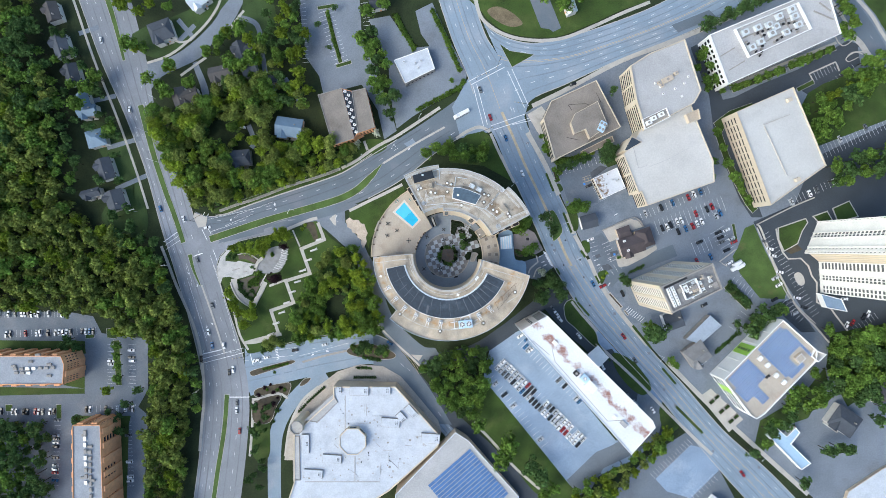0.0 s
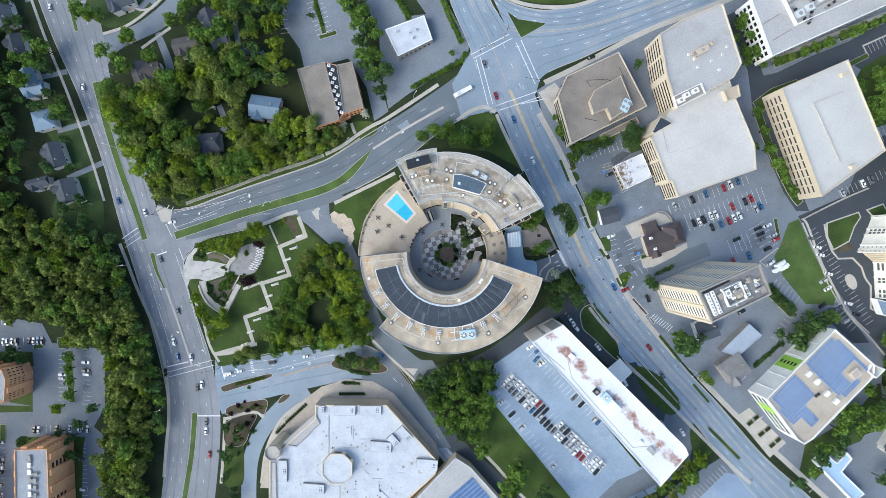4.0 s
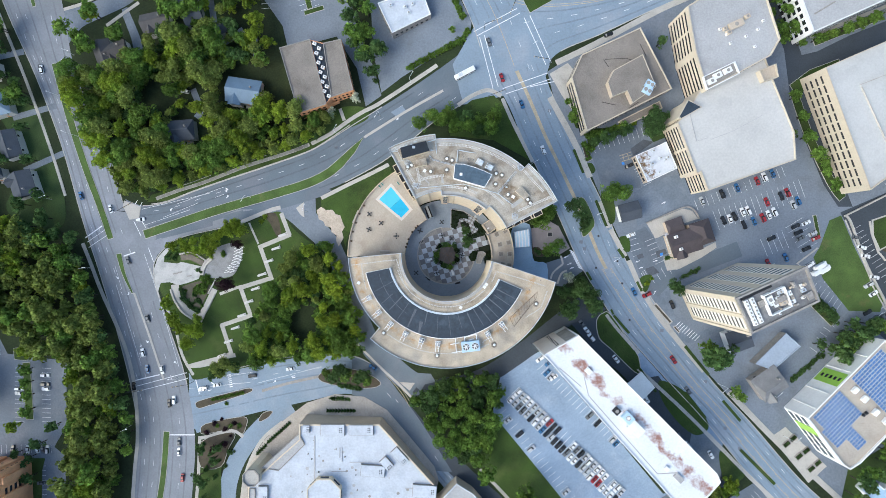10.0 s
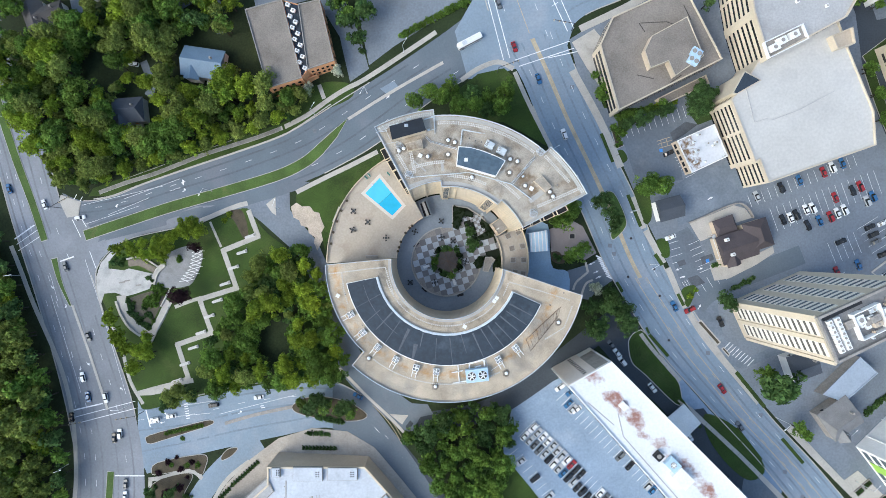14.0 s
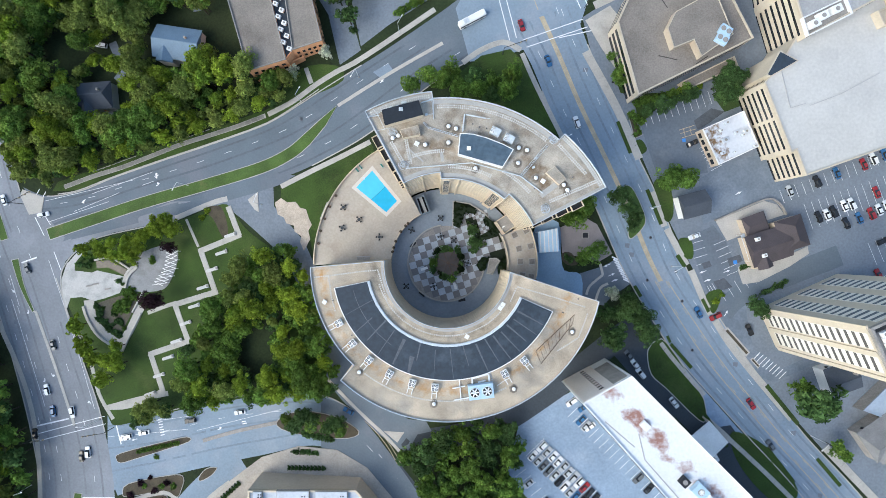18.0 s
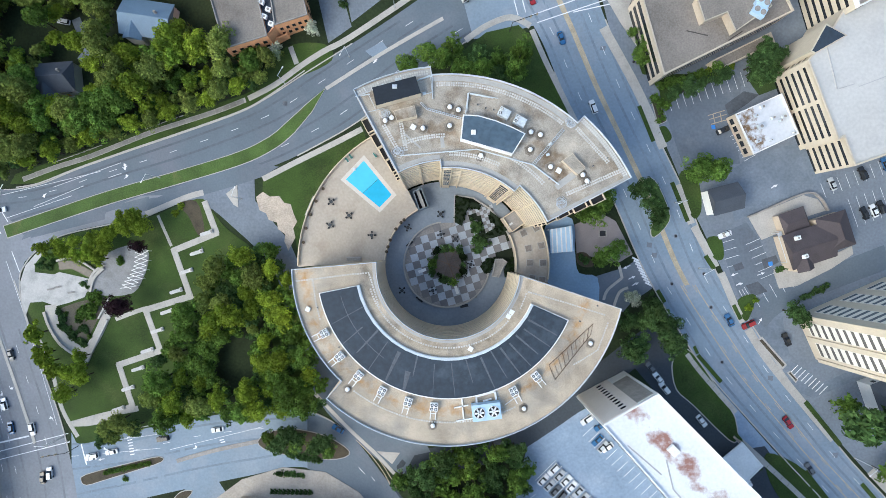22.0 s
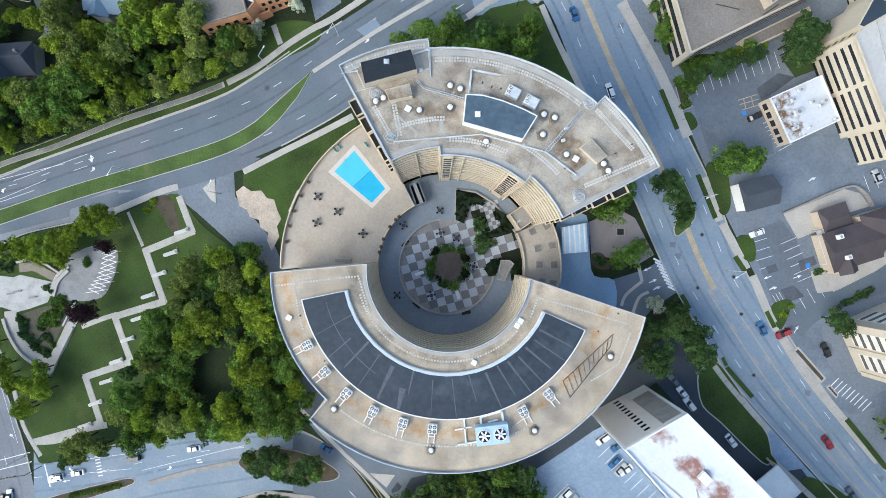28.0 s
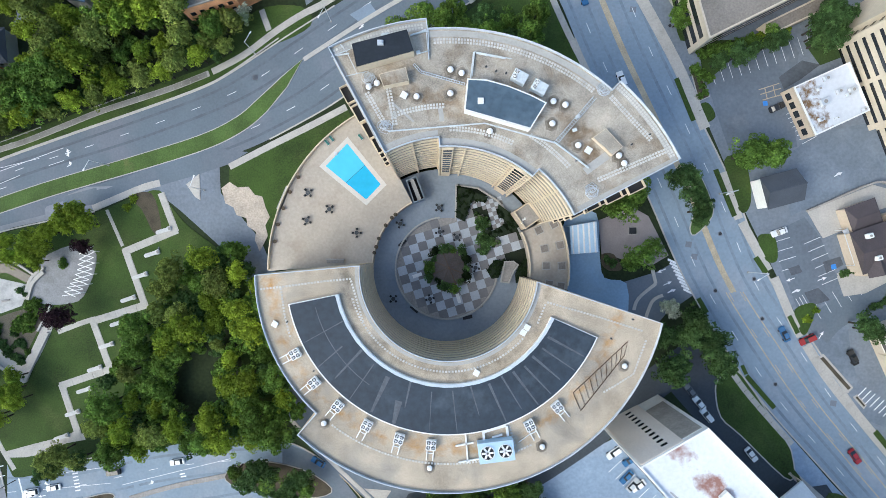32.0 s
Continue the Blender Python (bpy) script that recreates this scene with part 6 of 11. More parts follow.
sheet("entry_paving", [(-157.4, -12.2), (-155.1, -5.8), (-150.6, -0.9), (-147.5, -0.6), (-151.5, -5.3), (-151.6, -8.3), (-144.2, -9.1), (-142.0, -8.2), (-130.2, -10.7), (-131.2, -14.9), (-132.5, -17.5), (-138.7, -19.7), (-143.6, -21.0), (-148.8, -19.3), (-153.7, -19.8), (-155.3, -24.1), (-156.8, -20.7)], 0.21, mat("pale_stone_paving", (0.455, 0.445, 0.43), 0.9, 0.15, 2, 0.25, 0.2, tint=(0.34, 0.335, 0.325), tint_at=0.5), PZ, thick=0.3)
sheet("planting_bed", smooth([(-142.3, -22.7), (-138.3, -20.5), (-132.6, -18.8), (-124.6, -17.4), (-127.0, -24.7), (-132.9, -34.5), (-136.8, -32.9), (-140.7, -28.7)], 3, True), 0.19, M_SOIL, PZ)
sheet("reflecting_channel", [(-142.3, -4.2), (-136.6, -4.0), (-127.5, -8.6), (-127.6, -10.3), (-130.2, -10.3), (-137.1, -6.9), (-142.0, -7.4)], 0.3, M_POND, PZ)
sheet("slip_mouth", [(-177.9, 19.8), (-164.6, 15.9), (-155.5, 5.5), (-159.3, -2.0), (-164.5, -9.0), (-178.7, -6.9)], 0.105, M_ROADW, R_N)
sheet("slip_road", [(-98.0, 20.5), (-107.5, 12.9), (-134.2, 7.6), (-144.7, 4.4), (-150.5, 0.6), (-155.5, -4.5), (-158.0, -10.5), (-157.2, -20.7), (-155.7, -27.5), (-160.6, -31.9), (-165.6, -20.8), (-169.6, -10.1), (-164.9, 0.6), (-151.7, 5.5), (-131.9, 11.8), (-109.9, 20.2)], 0.136, M_ROADW, R_N)
sheet("carriageway", [(-152.8, 4.5), (-119.6, 12.6), (-105.7, 15.2), (-74.3, 23.6), (-63.9, 26.8), (-57.7, 30.4), (-71.1, 32.1), (-105.6, 20.3), (-148.7, 9.5), (-152.7, 8.8)], 0.138, M_ROADN, R_N)
sheet("kerb_line", strip_poly(smooth([(-107.5, 12.5), (-134.2, 7.2), (-144.5, 4.0), (-150.3, 0.2), (-155.0, -4.9), (-157.6, -10.7), (-156.8, -20.7), (-154.8, -28.2)], 5), 0.4), 0.24, M_KERB, R_N, thick=0.2)
for pts, wd in (([(-148.1, -23.2), (-146.0, -29.1), (-141.3, -35.9), (-131.7, -41.8)], 1.0), ([(-131.7, -41.8), (-128.1, -34.5), (-123.5, -25.9)], 0.9), ([(-130.1, -15.4), (-128.4, -10.3), (-124.6, -6.6)], 1.2), ([(-142.8, -4.0), (-135.5, -3.1), (-126.2, -8.6)], 0.7), ([(-131.2, -15.2), (-128.8, -8.8), (-124.4, -5.2)], 0.9), ([(-127.0, -25.5), (-122.4, -17.2)], 0.6)):
    line = smooth(pts, 5) if len(pts) > 2 else pts
    sheet("retaining_wall", strip_poly(line, wd), 0.85, M_WALK, PZ, thick=1.4)
for pts, wd in (([(-145.8, -20.6), (-144.5, -28.7), (-140.0, -34.6), (-132.6, -39.7)], 4.4), ([(-132.6, -39.7), (-127.6, -31.5), (-123.4, -22.9)], 3.4), ([(-120.6, -25.7), (-112.9, -22.8), (-108.0, -21.3)], 1.6)):
    sheet("garden_walk", strip_poly(smooth(pts, 5), wd), 0.24, M_WALK, PZ, thick=0.3)
for x, y in [(-145.2, -14.6), (-142.6, -13.8), (-137.3, -15.8)]:
    RK = thing("plaza_bench", "low dark slatted bench on the pale plaza", "bench", "plaza benches", at=(x, y, gz(x, y) + 0.21), turn=10)
    part("seat", box(bmesh.new(), -1.3, -0.3, 0.38, 1.3, 0.3, 0.46), M_STONE, RK)
    for dx in (-1.0, 1.0):
        part("leg", box(bmesh.new(), dx - 0.1, -0.25, 0, dx + 0.1, 0.25, 0.38), M_BLACK, RK)
PG = thing("pergola", "white steel pergola of crossed zigzag bars over the plaza edge", "pergola")
pg_in = walkline(smooth([(-110.6, 0.8), (-111.0, -3.0), (-111.9, -6.6), (-113.6, -9.8), (-116.4, -12.6), (-117.0, -16.0)], 5), 3.3)
pg_out = walkline(smooth([(-105.6, 1.8), (-105.8, -3.0), (-106.7, -7.7), (-109.4, -12.0), (-112.6, -14.8), (-114.6, -17.4)], 5), 3.6)
for i in range(min(len(pg_in), len(pg_out)) - 1):
    a_, b_ = Vector(pg_in[i][:2]), Vector(pg_out[i][:2])
    c_, d_ = Vector(pg_in[i + 1][:2]), Vector(pg_out[i + 1][:2])
    sheet("bar", strip_poly([tuple(a_), tuple(b_.lerp(d_, 0.5))], 0.2), 3.0, M_WHITE, PG, thick=0.2)
    sheet("bar", strip_poly([tuple(b_.lerp(d_, 0.5)), tuple(c_)], 0.2), 3.03, M_WHITE, PG, thick=0.2)
    sheet("bar", strip_poly([tuple(a_.lerp(c_, 0.5)), tuple(b_.lerp(a_, 0.1))], 0.2), 3.06, M_WHITE, PG, thick=0.2)
    sheet("bar", strip_poly([tuple(a_.lerp(c_, 0.5)), tuple(d_.lerp(c_, 0.1))], 0.2), 3.09, M_WHITE, PG, thick=0.2)
    x, y = b_.lerp(d_, 0.5) * 0.9 + a_.lerp(c_, 0.5) * 0.1
    part("post", cyl(bmesh.new(), 0.1, gz(x, y), gz(x, y) + 3, 8, m=pose(x, y, 0)), M_WHITE, PG)

# entrance court east of the round building
EC = thing("entrance_court", "bluish asphalt drop-off court with mauve brick plaza", "forecourt", kind="structure")
M_BLUEA = mat("blue_grey_asphalt", (0.27, 0.385, 0.52), 0.8, 0.12, 1.5, 0.15, 0.2)
M_MAUVE = mat("mauve_brick_paving", (0.25, 0.22, 0.22), 0.9, 0.14, 3, 0.3, 0.25)
sheet("drop_off", smooth([(37.1, 10.7), (45.5, 11.5), (46.6, -0.3), (48.0, -7.0), (54.2, -8.6), (53.3, -18.7), (39.7, -13.0), (35.5, -3.7)], 3, True), 0.12, M_BLUEA, EC)
sheet("entry_drive", [(52.1, -8.6), (62.7, -5.2), (67.9, -2.2), (72.9, -11.8), (65.3, -17.3), (62.9, -20.3), (53.3, -18.7)], 0.115, M_ROADN, EC)
sheet("brick_plaza", [(46.2, 9.5), (55.7, 13.2), (60.1, 10.7), (65.9, -0.5), (61.1, -3.5), (47.1, -0.3)], 0.2, M_MAUVE, EC, thick=0.3)
sheet("planter_bed", smooth([(47.2, -0.3), (50.4, -0.2), (52.9, -4.4), (49.6, -5.0), (47.3, -3.3)], 3, True), 0.3, M_MULCH, EC, thick=0.3)
for pts in ([(56.3, -16.2), (57.6, -12.8), (62.4, -8.6)], [(59.6, -18.7), (61.5, -13.6), (64.4, -11.9)], [(61.4, -4.4), (62.4, -8.6)]):
    sheet("kerb_nose", strip_poly(smooth(pts, 4), 0.9), 0.28, M_WALK, EC, thick=0.3)
CN = thing("glass_canopy", "ribbed pale blue glass canopy over the drop-off", "canopy")
cn = [(37.3, 7.7), (44.7, 9.0), (45.3, 0.4), (37.7, -0.3)]
sheet("canopy_panel", cn, 3.0, M_BLUEM, CN, thick=0.15)
for k in range(5):
    f = 0.1 + 0.2 * k
    p, q = [tuple(Vector(cn[a]) * (1 - f) + Vector(cn[b]) * f) for a, b in ((0, 1), (3, 2))]
    sheet("canopy_rib", strip_poly([p, q], 0.45), 3.14, M_WHITE, CN, thick=0.2)
for x, y in cn:
    part("post", cyl(bmesh.new(), 0.15, gz(x, y), gz(x, y) + 3, 8, m=pose(x * 0.99, y * 0.99, 0)), M_METAL, CN)
TG = thing("tree_grate", "square dark tree grate in the brick plaza", "tree grate")
gx, gy = [(55.7, 6.5)][0]
part("grate_frame", rim(bmesh.new(), [(gx - 1.3, gy - 1.2), (gx + 1.3, gy - 1.2), (gx + 1.3, gy + 1.2), (gx - 1.3, gy + 1.2)], 0.25, gz(gx, gy), gz(gx, gy) + 0.55), M_STONE, TG)
part("soil", box(bmesh.new(), gx - 1, gy - 0.9, gz(gx, gy), gx + 1, gy + 0.9, gz(gx, gy) + 0.35), M_BLACK, TG)


# ---- traffic islands and verges ----
island("traffic_island", [(37.1, 134.7), (45.2, 119.0), (59.9, 127.1), (43.7, 130.1)], "triangular grassy traffic island", M_GRASS)
island("traffic_island", smooth([(-135.1, -87.4), (-133.2, -84.7), (-114.5, -79.4), (-104.4, -77.0), (-103.3, -79.1), (-114.5, -83.1), (-126.9, -87.2), (-133.0, -89.0)], 3, True), "mulched traffic island with low shrubs", M_MULCH)
island("traffic_island", smooth([(-132.5, -101.8), (-129.7, -97.4), (-110.5, -93.1), (-105.8, -94.3), (-106.9, -99.4), (-108.9, -102.6), (-114.6, -100.2), (-129.8, -103.3)], 3, True), "mulched kerbed island with purple shrubs", M_MULCH)
island("traffic_island", smooth([(-132.5, -107.7), (-117.4, -101.9), (-112.7, -103.3), (-116.6, -110.9), (-121.0, -121.2), (-132.6, -121.6)], 3, True), "kerbed shrub bed beside the mall drive", M_MULCH)
island("traffic_island", smooth([(-99.4, -93.8), (-96.3, -90.1), (-91.4, -89.4), (-93.9, -92.9), (-98.6, -95.5)], 3, True), "small mulched triangular island", M_MULCH)
island("traffic_island", smooth([(-65.4, -68.5), (-55.7, -64.6), (-41.3, -66.4), (-31.8, -71.9), (-36.5, -75.1), (-50.9, -75.0), (-64.2, -72.5)], 3, True), "kerbed island under clipped trees", M_MULCH)
strip("traffic_island", [(-97.5, -78.5), (-82.6, -73.9), (-65.4, -69.7)], 1.5, 0.25, M_STONE, None, 0.4, "rough stone median divider", kind="structure")
island("traffic_island", smooth([(69.8, 24.8), (73.0, 24.8), (77.2, 16.5), (78.1, 10.7), (73.2, 5.2), (71.6, 7.3), (73.1, 13.2), (71.4, 19.8)], 3, True), "kerbed tree island at the street edge")
island("traffic_island", [(-77.6, 20.8), (-73.3, 24.0), (-73.0, 15.8), (-74.8, 16.9)], "small triangular concrete island", M_WALK)
island("traffic_island", [(-163.9, 22.1), (-173.2, 25.4), (-174.0, 22.6), (-170.5, 14.9), (-165.1, 15.8)], "paved corner island", M_WALK)
for pts, w in (([(67.5, 49.7), (72.4, 37.7)], 1.3), ([(78.7, 23.9), (84.1, 10.7)], 1.4), ([(90.1, -0.9), (93.1, -5.4)], 1.5), ([(99.6, -17.5), (102.1, -22.4)], 1.3), ([(74.3, -12.7), (76.7, -16.8)], 1.3), ([(88.0, -34.7), (95.8, -43.7)], 1.3), ([(86.7, -31.7), (87.9, -34.2)], 1.0), ([(123.9, -50.1), (135.8, -64.7)], 1.6), ([(152.0, -102.7), (169.4, -120.1)], 1.6), ([(143.1, -77.8), (151.9, -88.0)], 1.4), ([(89.5, -47.4), (102.6, -63.5)], 1.2), ([(124.3, -73.6), (134.5, -86.7)], 1.2), ([(100.4, -60.7), (109.5, -73.6)], 1.2)):
    strip("verge_strip", pts, w, 0.26, M_GRASS, None, 0.3, kind="structure", label="narrow grass verge strip along the kerb")
for pts in ([(75.1, 59.5), (84.8, 59.4), (76.8, 49.6), (74.3, 54.5)], [(73.7, 41.7), (76.4, 42.7), (78.5, 38.9), (75.5, 37.2)], [(81.1, 26.4), (86.8, 26.4), (88.6, 14.8), (85.4, 12.3)], [(90.7, 4.9), (95.2, 4.9), (96.1, -1.7), (92.9, -1.7)], [(101.2, -15.8), (106.9, -14.1), (105.0, -21.6), (103.0, -22.4)], [(66.8, 74.4), (72.5, 74.3), (75.0, 65.3), (68.6, 60.4)], [(65.1, 81.1), (74.9, 84.2), (76.7, 64.4), (69.4, 62.0)]):
    lawn("verge_bed", pts, "planted verge bed beside the lot", 0.22, M_GRASS)


def bed(poly, label="kerbed planting bed with grass", top=M_GRASS):
    return island("planting_bed", poly, label, top, 0.2)


def kerbed_beds(rows):
    for poly in rows:
        bed(poly)


kerbed_beds([[(166.2, 134.0), (171.3, 136.6), (185.3, 106.6), (178.7, 102.2)],
    [(175.2, 81.7), (185.3, 89.4), (199.9, 94.8), (201.7, 91.9), (185.4, 83.9), (179.9, 73.7)],
    [(-253.2, -56.3), (-247.1, -56.3), (-246.1, -62.7), (-252.5, -63.5)],
    [(-237.8, -56.3), (-231.0, -55.4), (-229.9, -63.5), (-237.2, -62.7)],
    [(-274.5, -110.4), (-270.9, -110.4), (-271.0, -120.5), (-274.7, -120.5)],
    [(-310.9, -110.5), (-306.0, -110.4), (-306.1, -115.3), (-311.0, -115.3)],
    strip_poly(smooth([(177.4, 78.1), (185.5, 55.4), (196.6, 32.6), (202.5, 24.6)], 4), 4.5),
    strip_poly([(187.1, 102.9), (221.7, 116.7)], 4),
    strip_poly([(223.5, 117.4), (253.8, 130.5)], 4),
    strip_poly([(-230.7, -64.3), (-229.3, -96.5)], 4.5),
    strip_poly([(229.1, 102.8), (240.0, 108.3)], 3)])
kerbed_beds([strip_poly([(188.3, 16.3), (190.5, 5.6)], 2.0),
    strip_poly([(184.2, -23.5), (198.9, -38.2)], 5),
    strip_poly([(-85.2, 163.4), (-73.4, 164.8)], 2.5),
    strip_poly([(-78.9, 161.3), (-69.2, 125.9)], 3.0),
    strip_poly([(-72.4, 123.7), (-61.8, 126.4)], 2.5)])
for poly in ([(-337.9, -64.5), (-253.4, -65.1), (-252.8, -74.0), (-269.8, -74.8), (-338.2, -74.9)], [(-338.8, -97.6), (-254.1, -99.0), (-254.1, -102.6), (-339.0, -104.8)], [(-268.2, -79.7), (-253.6, -75.6), (-254.1, -99.0), (-269.0, -96.6)], [(-263.3, -118.4), (-221.1, -118.2), (-222.8, -124.6), (-263.4, -124.9)], [(-239.9, -124.8), (-222.8, -124.6), (-224.9, -184.4), (-240.0, -184.5)], [(232.7, 93.7), (283.7, 117.4), (312.9, 121.0), (313.1, 93.6), (240.2, 65.5)], [(252.0, -54.7), (314.2, -43.7), (314.6, -95.2), (285.2, -87.8), (263.3, -102.6), (249.2, -76.8)], [(206.5, -111.9), (233.9, -95.3), (248.5, -76.8), (250.4, -87.9), (237.7, -110.0), (226.7, -113.7), (215.7, -121.1), (208.4, -132.2), (202.9, -128.5)]):
    lawn("grounds_lawn", poly, "grass grounds round the buildings", 0.12, M_GRASS, False)
path("footway", [(58.5, 93.6), (79.6, 103.6), (116.0, 122.3), (152.4, 135.9), (192.4, 152.6)], 2.6)
path("footway", [(185.3, 105.8), (218.0, 118.9), (254.5, 133.5)], 1.5)
lawn("corner_plaza", [(55.2, 88.1), (64.3, 93.5), (69.5, 87.2), (68.0, 79.8), (74.3, 66.1), (70.6, 64.0), (61.4, 77.3)], "pale paved office corner plaza", 0.21, M_WALK, False)
lawn("lawn_pond_court", [(55.1, 167.4), (63.9, 144.4), (69.4, 143.5), (71.9, 141.6), (77.0, 144.1), (67.9, 167.1)], "dark asphalt court in the lawn", 0.16, M_ROADN, False)
lawn("dirt_patch", [(29.0, 156.4), (35.6, 159.2), (44.8, 155.2), (52.2, 147.6), (44.8, 145.6), (35.6, 149.6)], "bare dry earth in the lawn", 0.15, mat("dry_earth", (0.15, 0.12, 0.075), 1.0, 0.4, 1.5, 0.2, 0.6))
for pts in ([(-252.4, 149.3), (-238.5, 153.9)], [(-233.8, 70.4), (-209.7, 77.0)], [(-228.4, 41.8), (-205.4, 51.6)], [(-245.1, 102.5), (-227.1, 106.3)]):
    sheet("driveway", strip_poly(pts, 3.2), 0.11, M_LOT, S)
for pts in ([(-183.1, 142.9), (-171.1, 154.3)], [(-171.3, 129.1), (-164.7, 113.5), (-162.4, 103.8)], [(-141.3, 159.5), (-127.4, 153.4), (-123.6, 132.1), (-121.7, 120.5)], [(-133.7, 103.4), (-117.8, 108.9), (-105.8, 116.3)], [(-133.9, 85.2), (-130.0, 74.3), (-132.1, 69.7)], [(-99.9, 112.3), (-98.1, 96.9)]):
    strip("driveway", pts, 3.4, 0.11, M_LOT, S)


for poly in [[(217.2, 13.9), (235.4, 20.2), (236.9, 17.2), (233.3, 11.4), (230.4, 3.3), (221.3, -1.8), (217.6, 5.9)], [(239.4, 21.3), (249.2, 24.9), (252.9, 18.7), (244.2, 16.1)], [(252.1, 26.4), (263.4, 31.5), (269.7, 20.9), (255.9, 17.2)]]:
    island("planting_bed", poly, "kerbed lawn beside the high-rise entrance", M_GRASS, 0.7)
for pts in ([(261.8, 124.7), (265.4, 127.2), (273.5, 127.6)],):
    sheet("kerb_line", strip_poly(smooth(pts, 4), 0.8), 0.24, M_WALK, S, thick=0.3)
sheet("asphalt_patch", [(148.0, 145.1), (172.4, 154.8), (177.1, 150.4), (152.4, 140.3)], 0.11, M_ROADN, R_X)


M_PATCHDK = mat("dark_asphalt_patch", (0.085, 0.096, 0.112), 0.85, 0.25, 1.5, 0.3, 0.2)
M_BAYBLUE = mat("blue_bay_paint", (0.05, 0.22, 0.6), 0.7, 0.15, 3, 0.5, 0.05)
# darker asphalt round the bend of the south street
sheet("bend_asphalt", smooth([(-47.5, -58.6), (-38.5, -61.6), (-30.8, -66.8), (-20.0, -79.5), (-8.4, -95.1), (6.1, -118.0)], 4) + smooth([(-5.3, -117.7), (-17.6, -102.6), (-24.7, -93.7), (-36.5, -82.6), (-47.5, -79.2)], 4), 0.096, M_ROADN, R_S)
for pts in ([(-29.6, -67.6), (-24.5, -72.4), (-20.1, -77.8), (-16.3, -84.5)], [(-27.1, -68.1), (-22.0, -73.3), (-18.2, -78.4), (-14.8, -84.4)]):
    line_ob("centre_line", pts, M_YELLOW, R_S, 0, 0, 0.25, 0.125)
line_ob("lane_line", [(-35.4, -71.7), (-29.0, -77.1), (-23.3, -83.0)], M_LINE, R_S, 3.05, 6.0, 0.18, 0.125)
# drive round the foot of the south wing
sheet("wing_drive", [(-46.9, -35.4), (-44.1, -49.3), (-32.8, -63.0), (-22.0, -72.0), (-16.3, -78.5), (-12.4, -73.3), (-2.7, -70.7), (-5.2, -66.5), (-22.7, -66.0), (-35.4, -59.7), (-41.1, -53.0), (-44.8, -37.9)], 0.125, M_ROADN, R_N)
sheet("concrete_apron", [(-22.0, -71.4), (-13.6, -71.6), (-16.4, -75.8)], 0.15, M_WALK, R_N, thick=0.2)
path("footway", [(-44.9, -51.2), (-37.9, -58.2), (-30.3, -65.4), (-22.0, -72.7), (-15.6, -79.2)], 1.0)
# forecourt and edges of the high-rise lot
for pts, wd in (([(203.8, 13.9), (208.5, 3.2), (213.5, -7.5), (218.2, -20.0), (224.7, -31.4), (234.4, -41.4), (242.2, -48.5)], 0.6), ([(216.2, 13.2), (217.3, 6.7), (220.6, -2.2), (224.1, -6.4), (232.3, -6.1), (237.3, -11.1), (239.5, -17.5), (242.7, -21.7), (242.8, -34.6), (252.1, -38.9), (255.7, -43.9), (262.9, -53.1)], 1.0), ([(184.4, -11.1), (179.8, -8.2), (190.0, -0.4)], 0.8)):
    sheet("kerb_line", strip_poly(pts, wd), 0.3, M_WALK, S, thick=0.3)
lawn("entrance_bed", [(217.2, 13.2), (220.5, -0.4), (226.2, -3.2), (233.3, -0.4), (229.0, 3.9), (233.9, 12.1)], "planted bed beside the high-rise entrance", 0.16, M_MULCH, False)
sheet("north_court", [(214.8, -37.8), (219.4, -34.2), (225.4, -33.5), (234.4, -43.2), (242.3, -53.9), (233.0, -54.2), (221.6, -43.9)], 0.066, M_DARK, S)
# marks and patches of the lots beside the east street
for poly in ([(95.9, 49.8), (102.3, 54.5), (107.4, 53.3), (101.9, 49.1), (97.4, 46.4)], [(103.7, -10.9), (107.7, -9.5), (110.9, -12.9), (105.9, -14.7)], [(108.8, -2.2), (113.6, -0.6), (114.6, -3.0), (109.8, -5.4)], [(99.2, -4.1), (102.2, -3.0), (103.2, -5.1), (100.2, -6.1)]):
    sheet("asphalt_patch", poly, 0.13, M_PATCHDK, S)
for poly in ([(91.5, 43.0), (92.8, 43.2), (93.1, 41.9), (91.8, 41.7)], [(111.0, -3.0), (112.4, -2.7), (112.7, -4.1), (111.3, -4.4)]):
    sheet("disabled_bay_mark", poly, 0.135, M_BAYBLUE, S)
for pts in ([(90.4, 46.3), (96.1, 48.1)], [(90.9, 45.0), (96.6, 46.7)], [(91.5, 43.4), (97.1, 45.0)], [(92.1, 46.7), (92.8, 43.8)], [(94.4, 47.3), (95.1, 44.4)]):
    sheet("hatch_bar", strip_poly(pts, 0.25), 0.14, M_YELLOW, S)
lawn("shop_lawn", [(103.0, 59.2), (108.7, 63.4), (113.2, 63.9), (115.8, 56.3), (107.4, 53.1)], "dark shaded grass behind the shop", 0.12, M_YARD, False)
bed([(71.0, 53.3), (73.6, 51.9), (76.9, 44.5), (73.9, 43.1), (72.9, 46.4)], "kerbed bed with shrubs between footway and lot", M_MULCH)
bed([(112.8, -5.4), (120.1, -1.9), (121.8, -3.0), (113.6, -7.1)], "kerbed bed with low shrubs by the shop", M_MULCH)


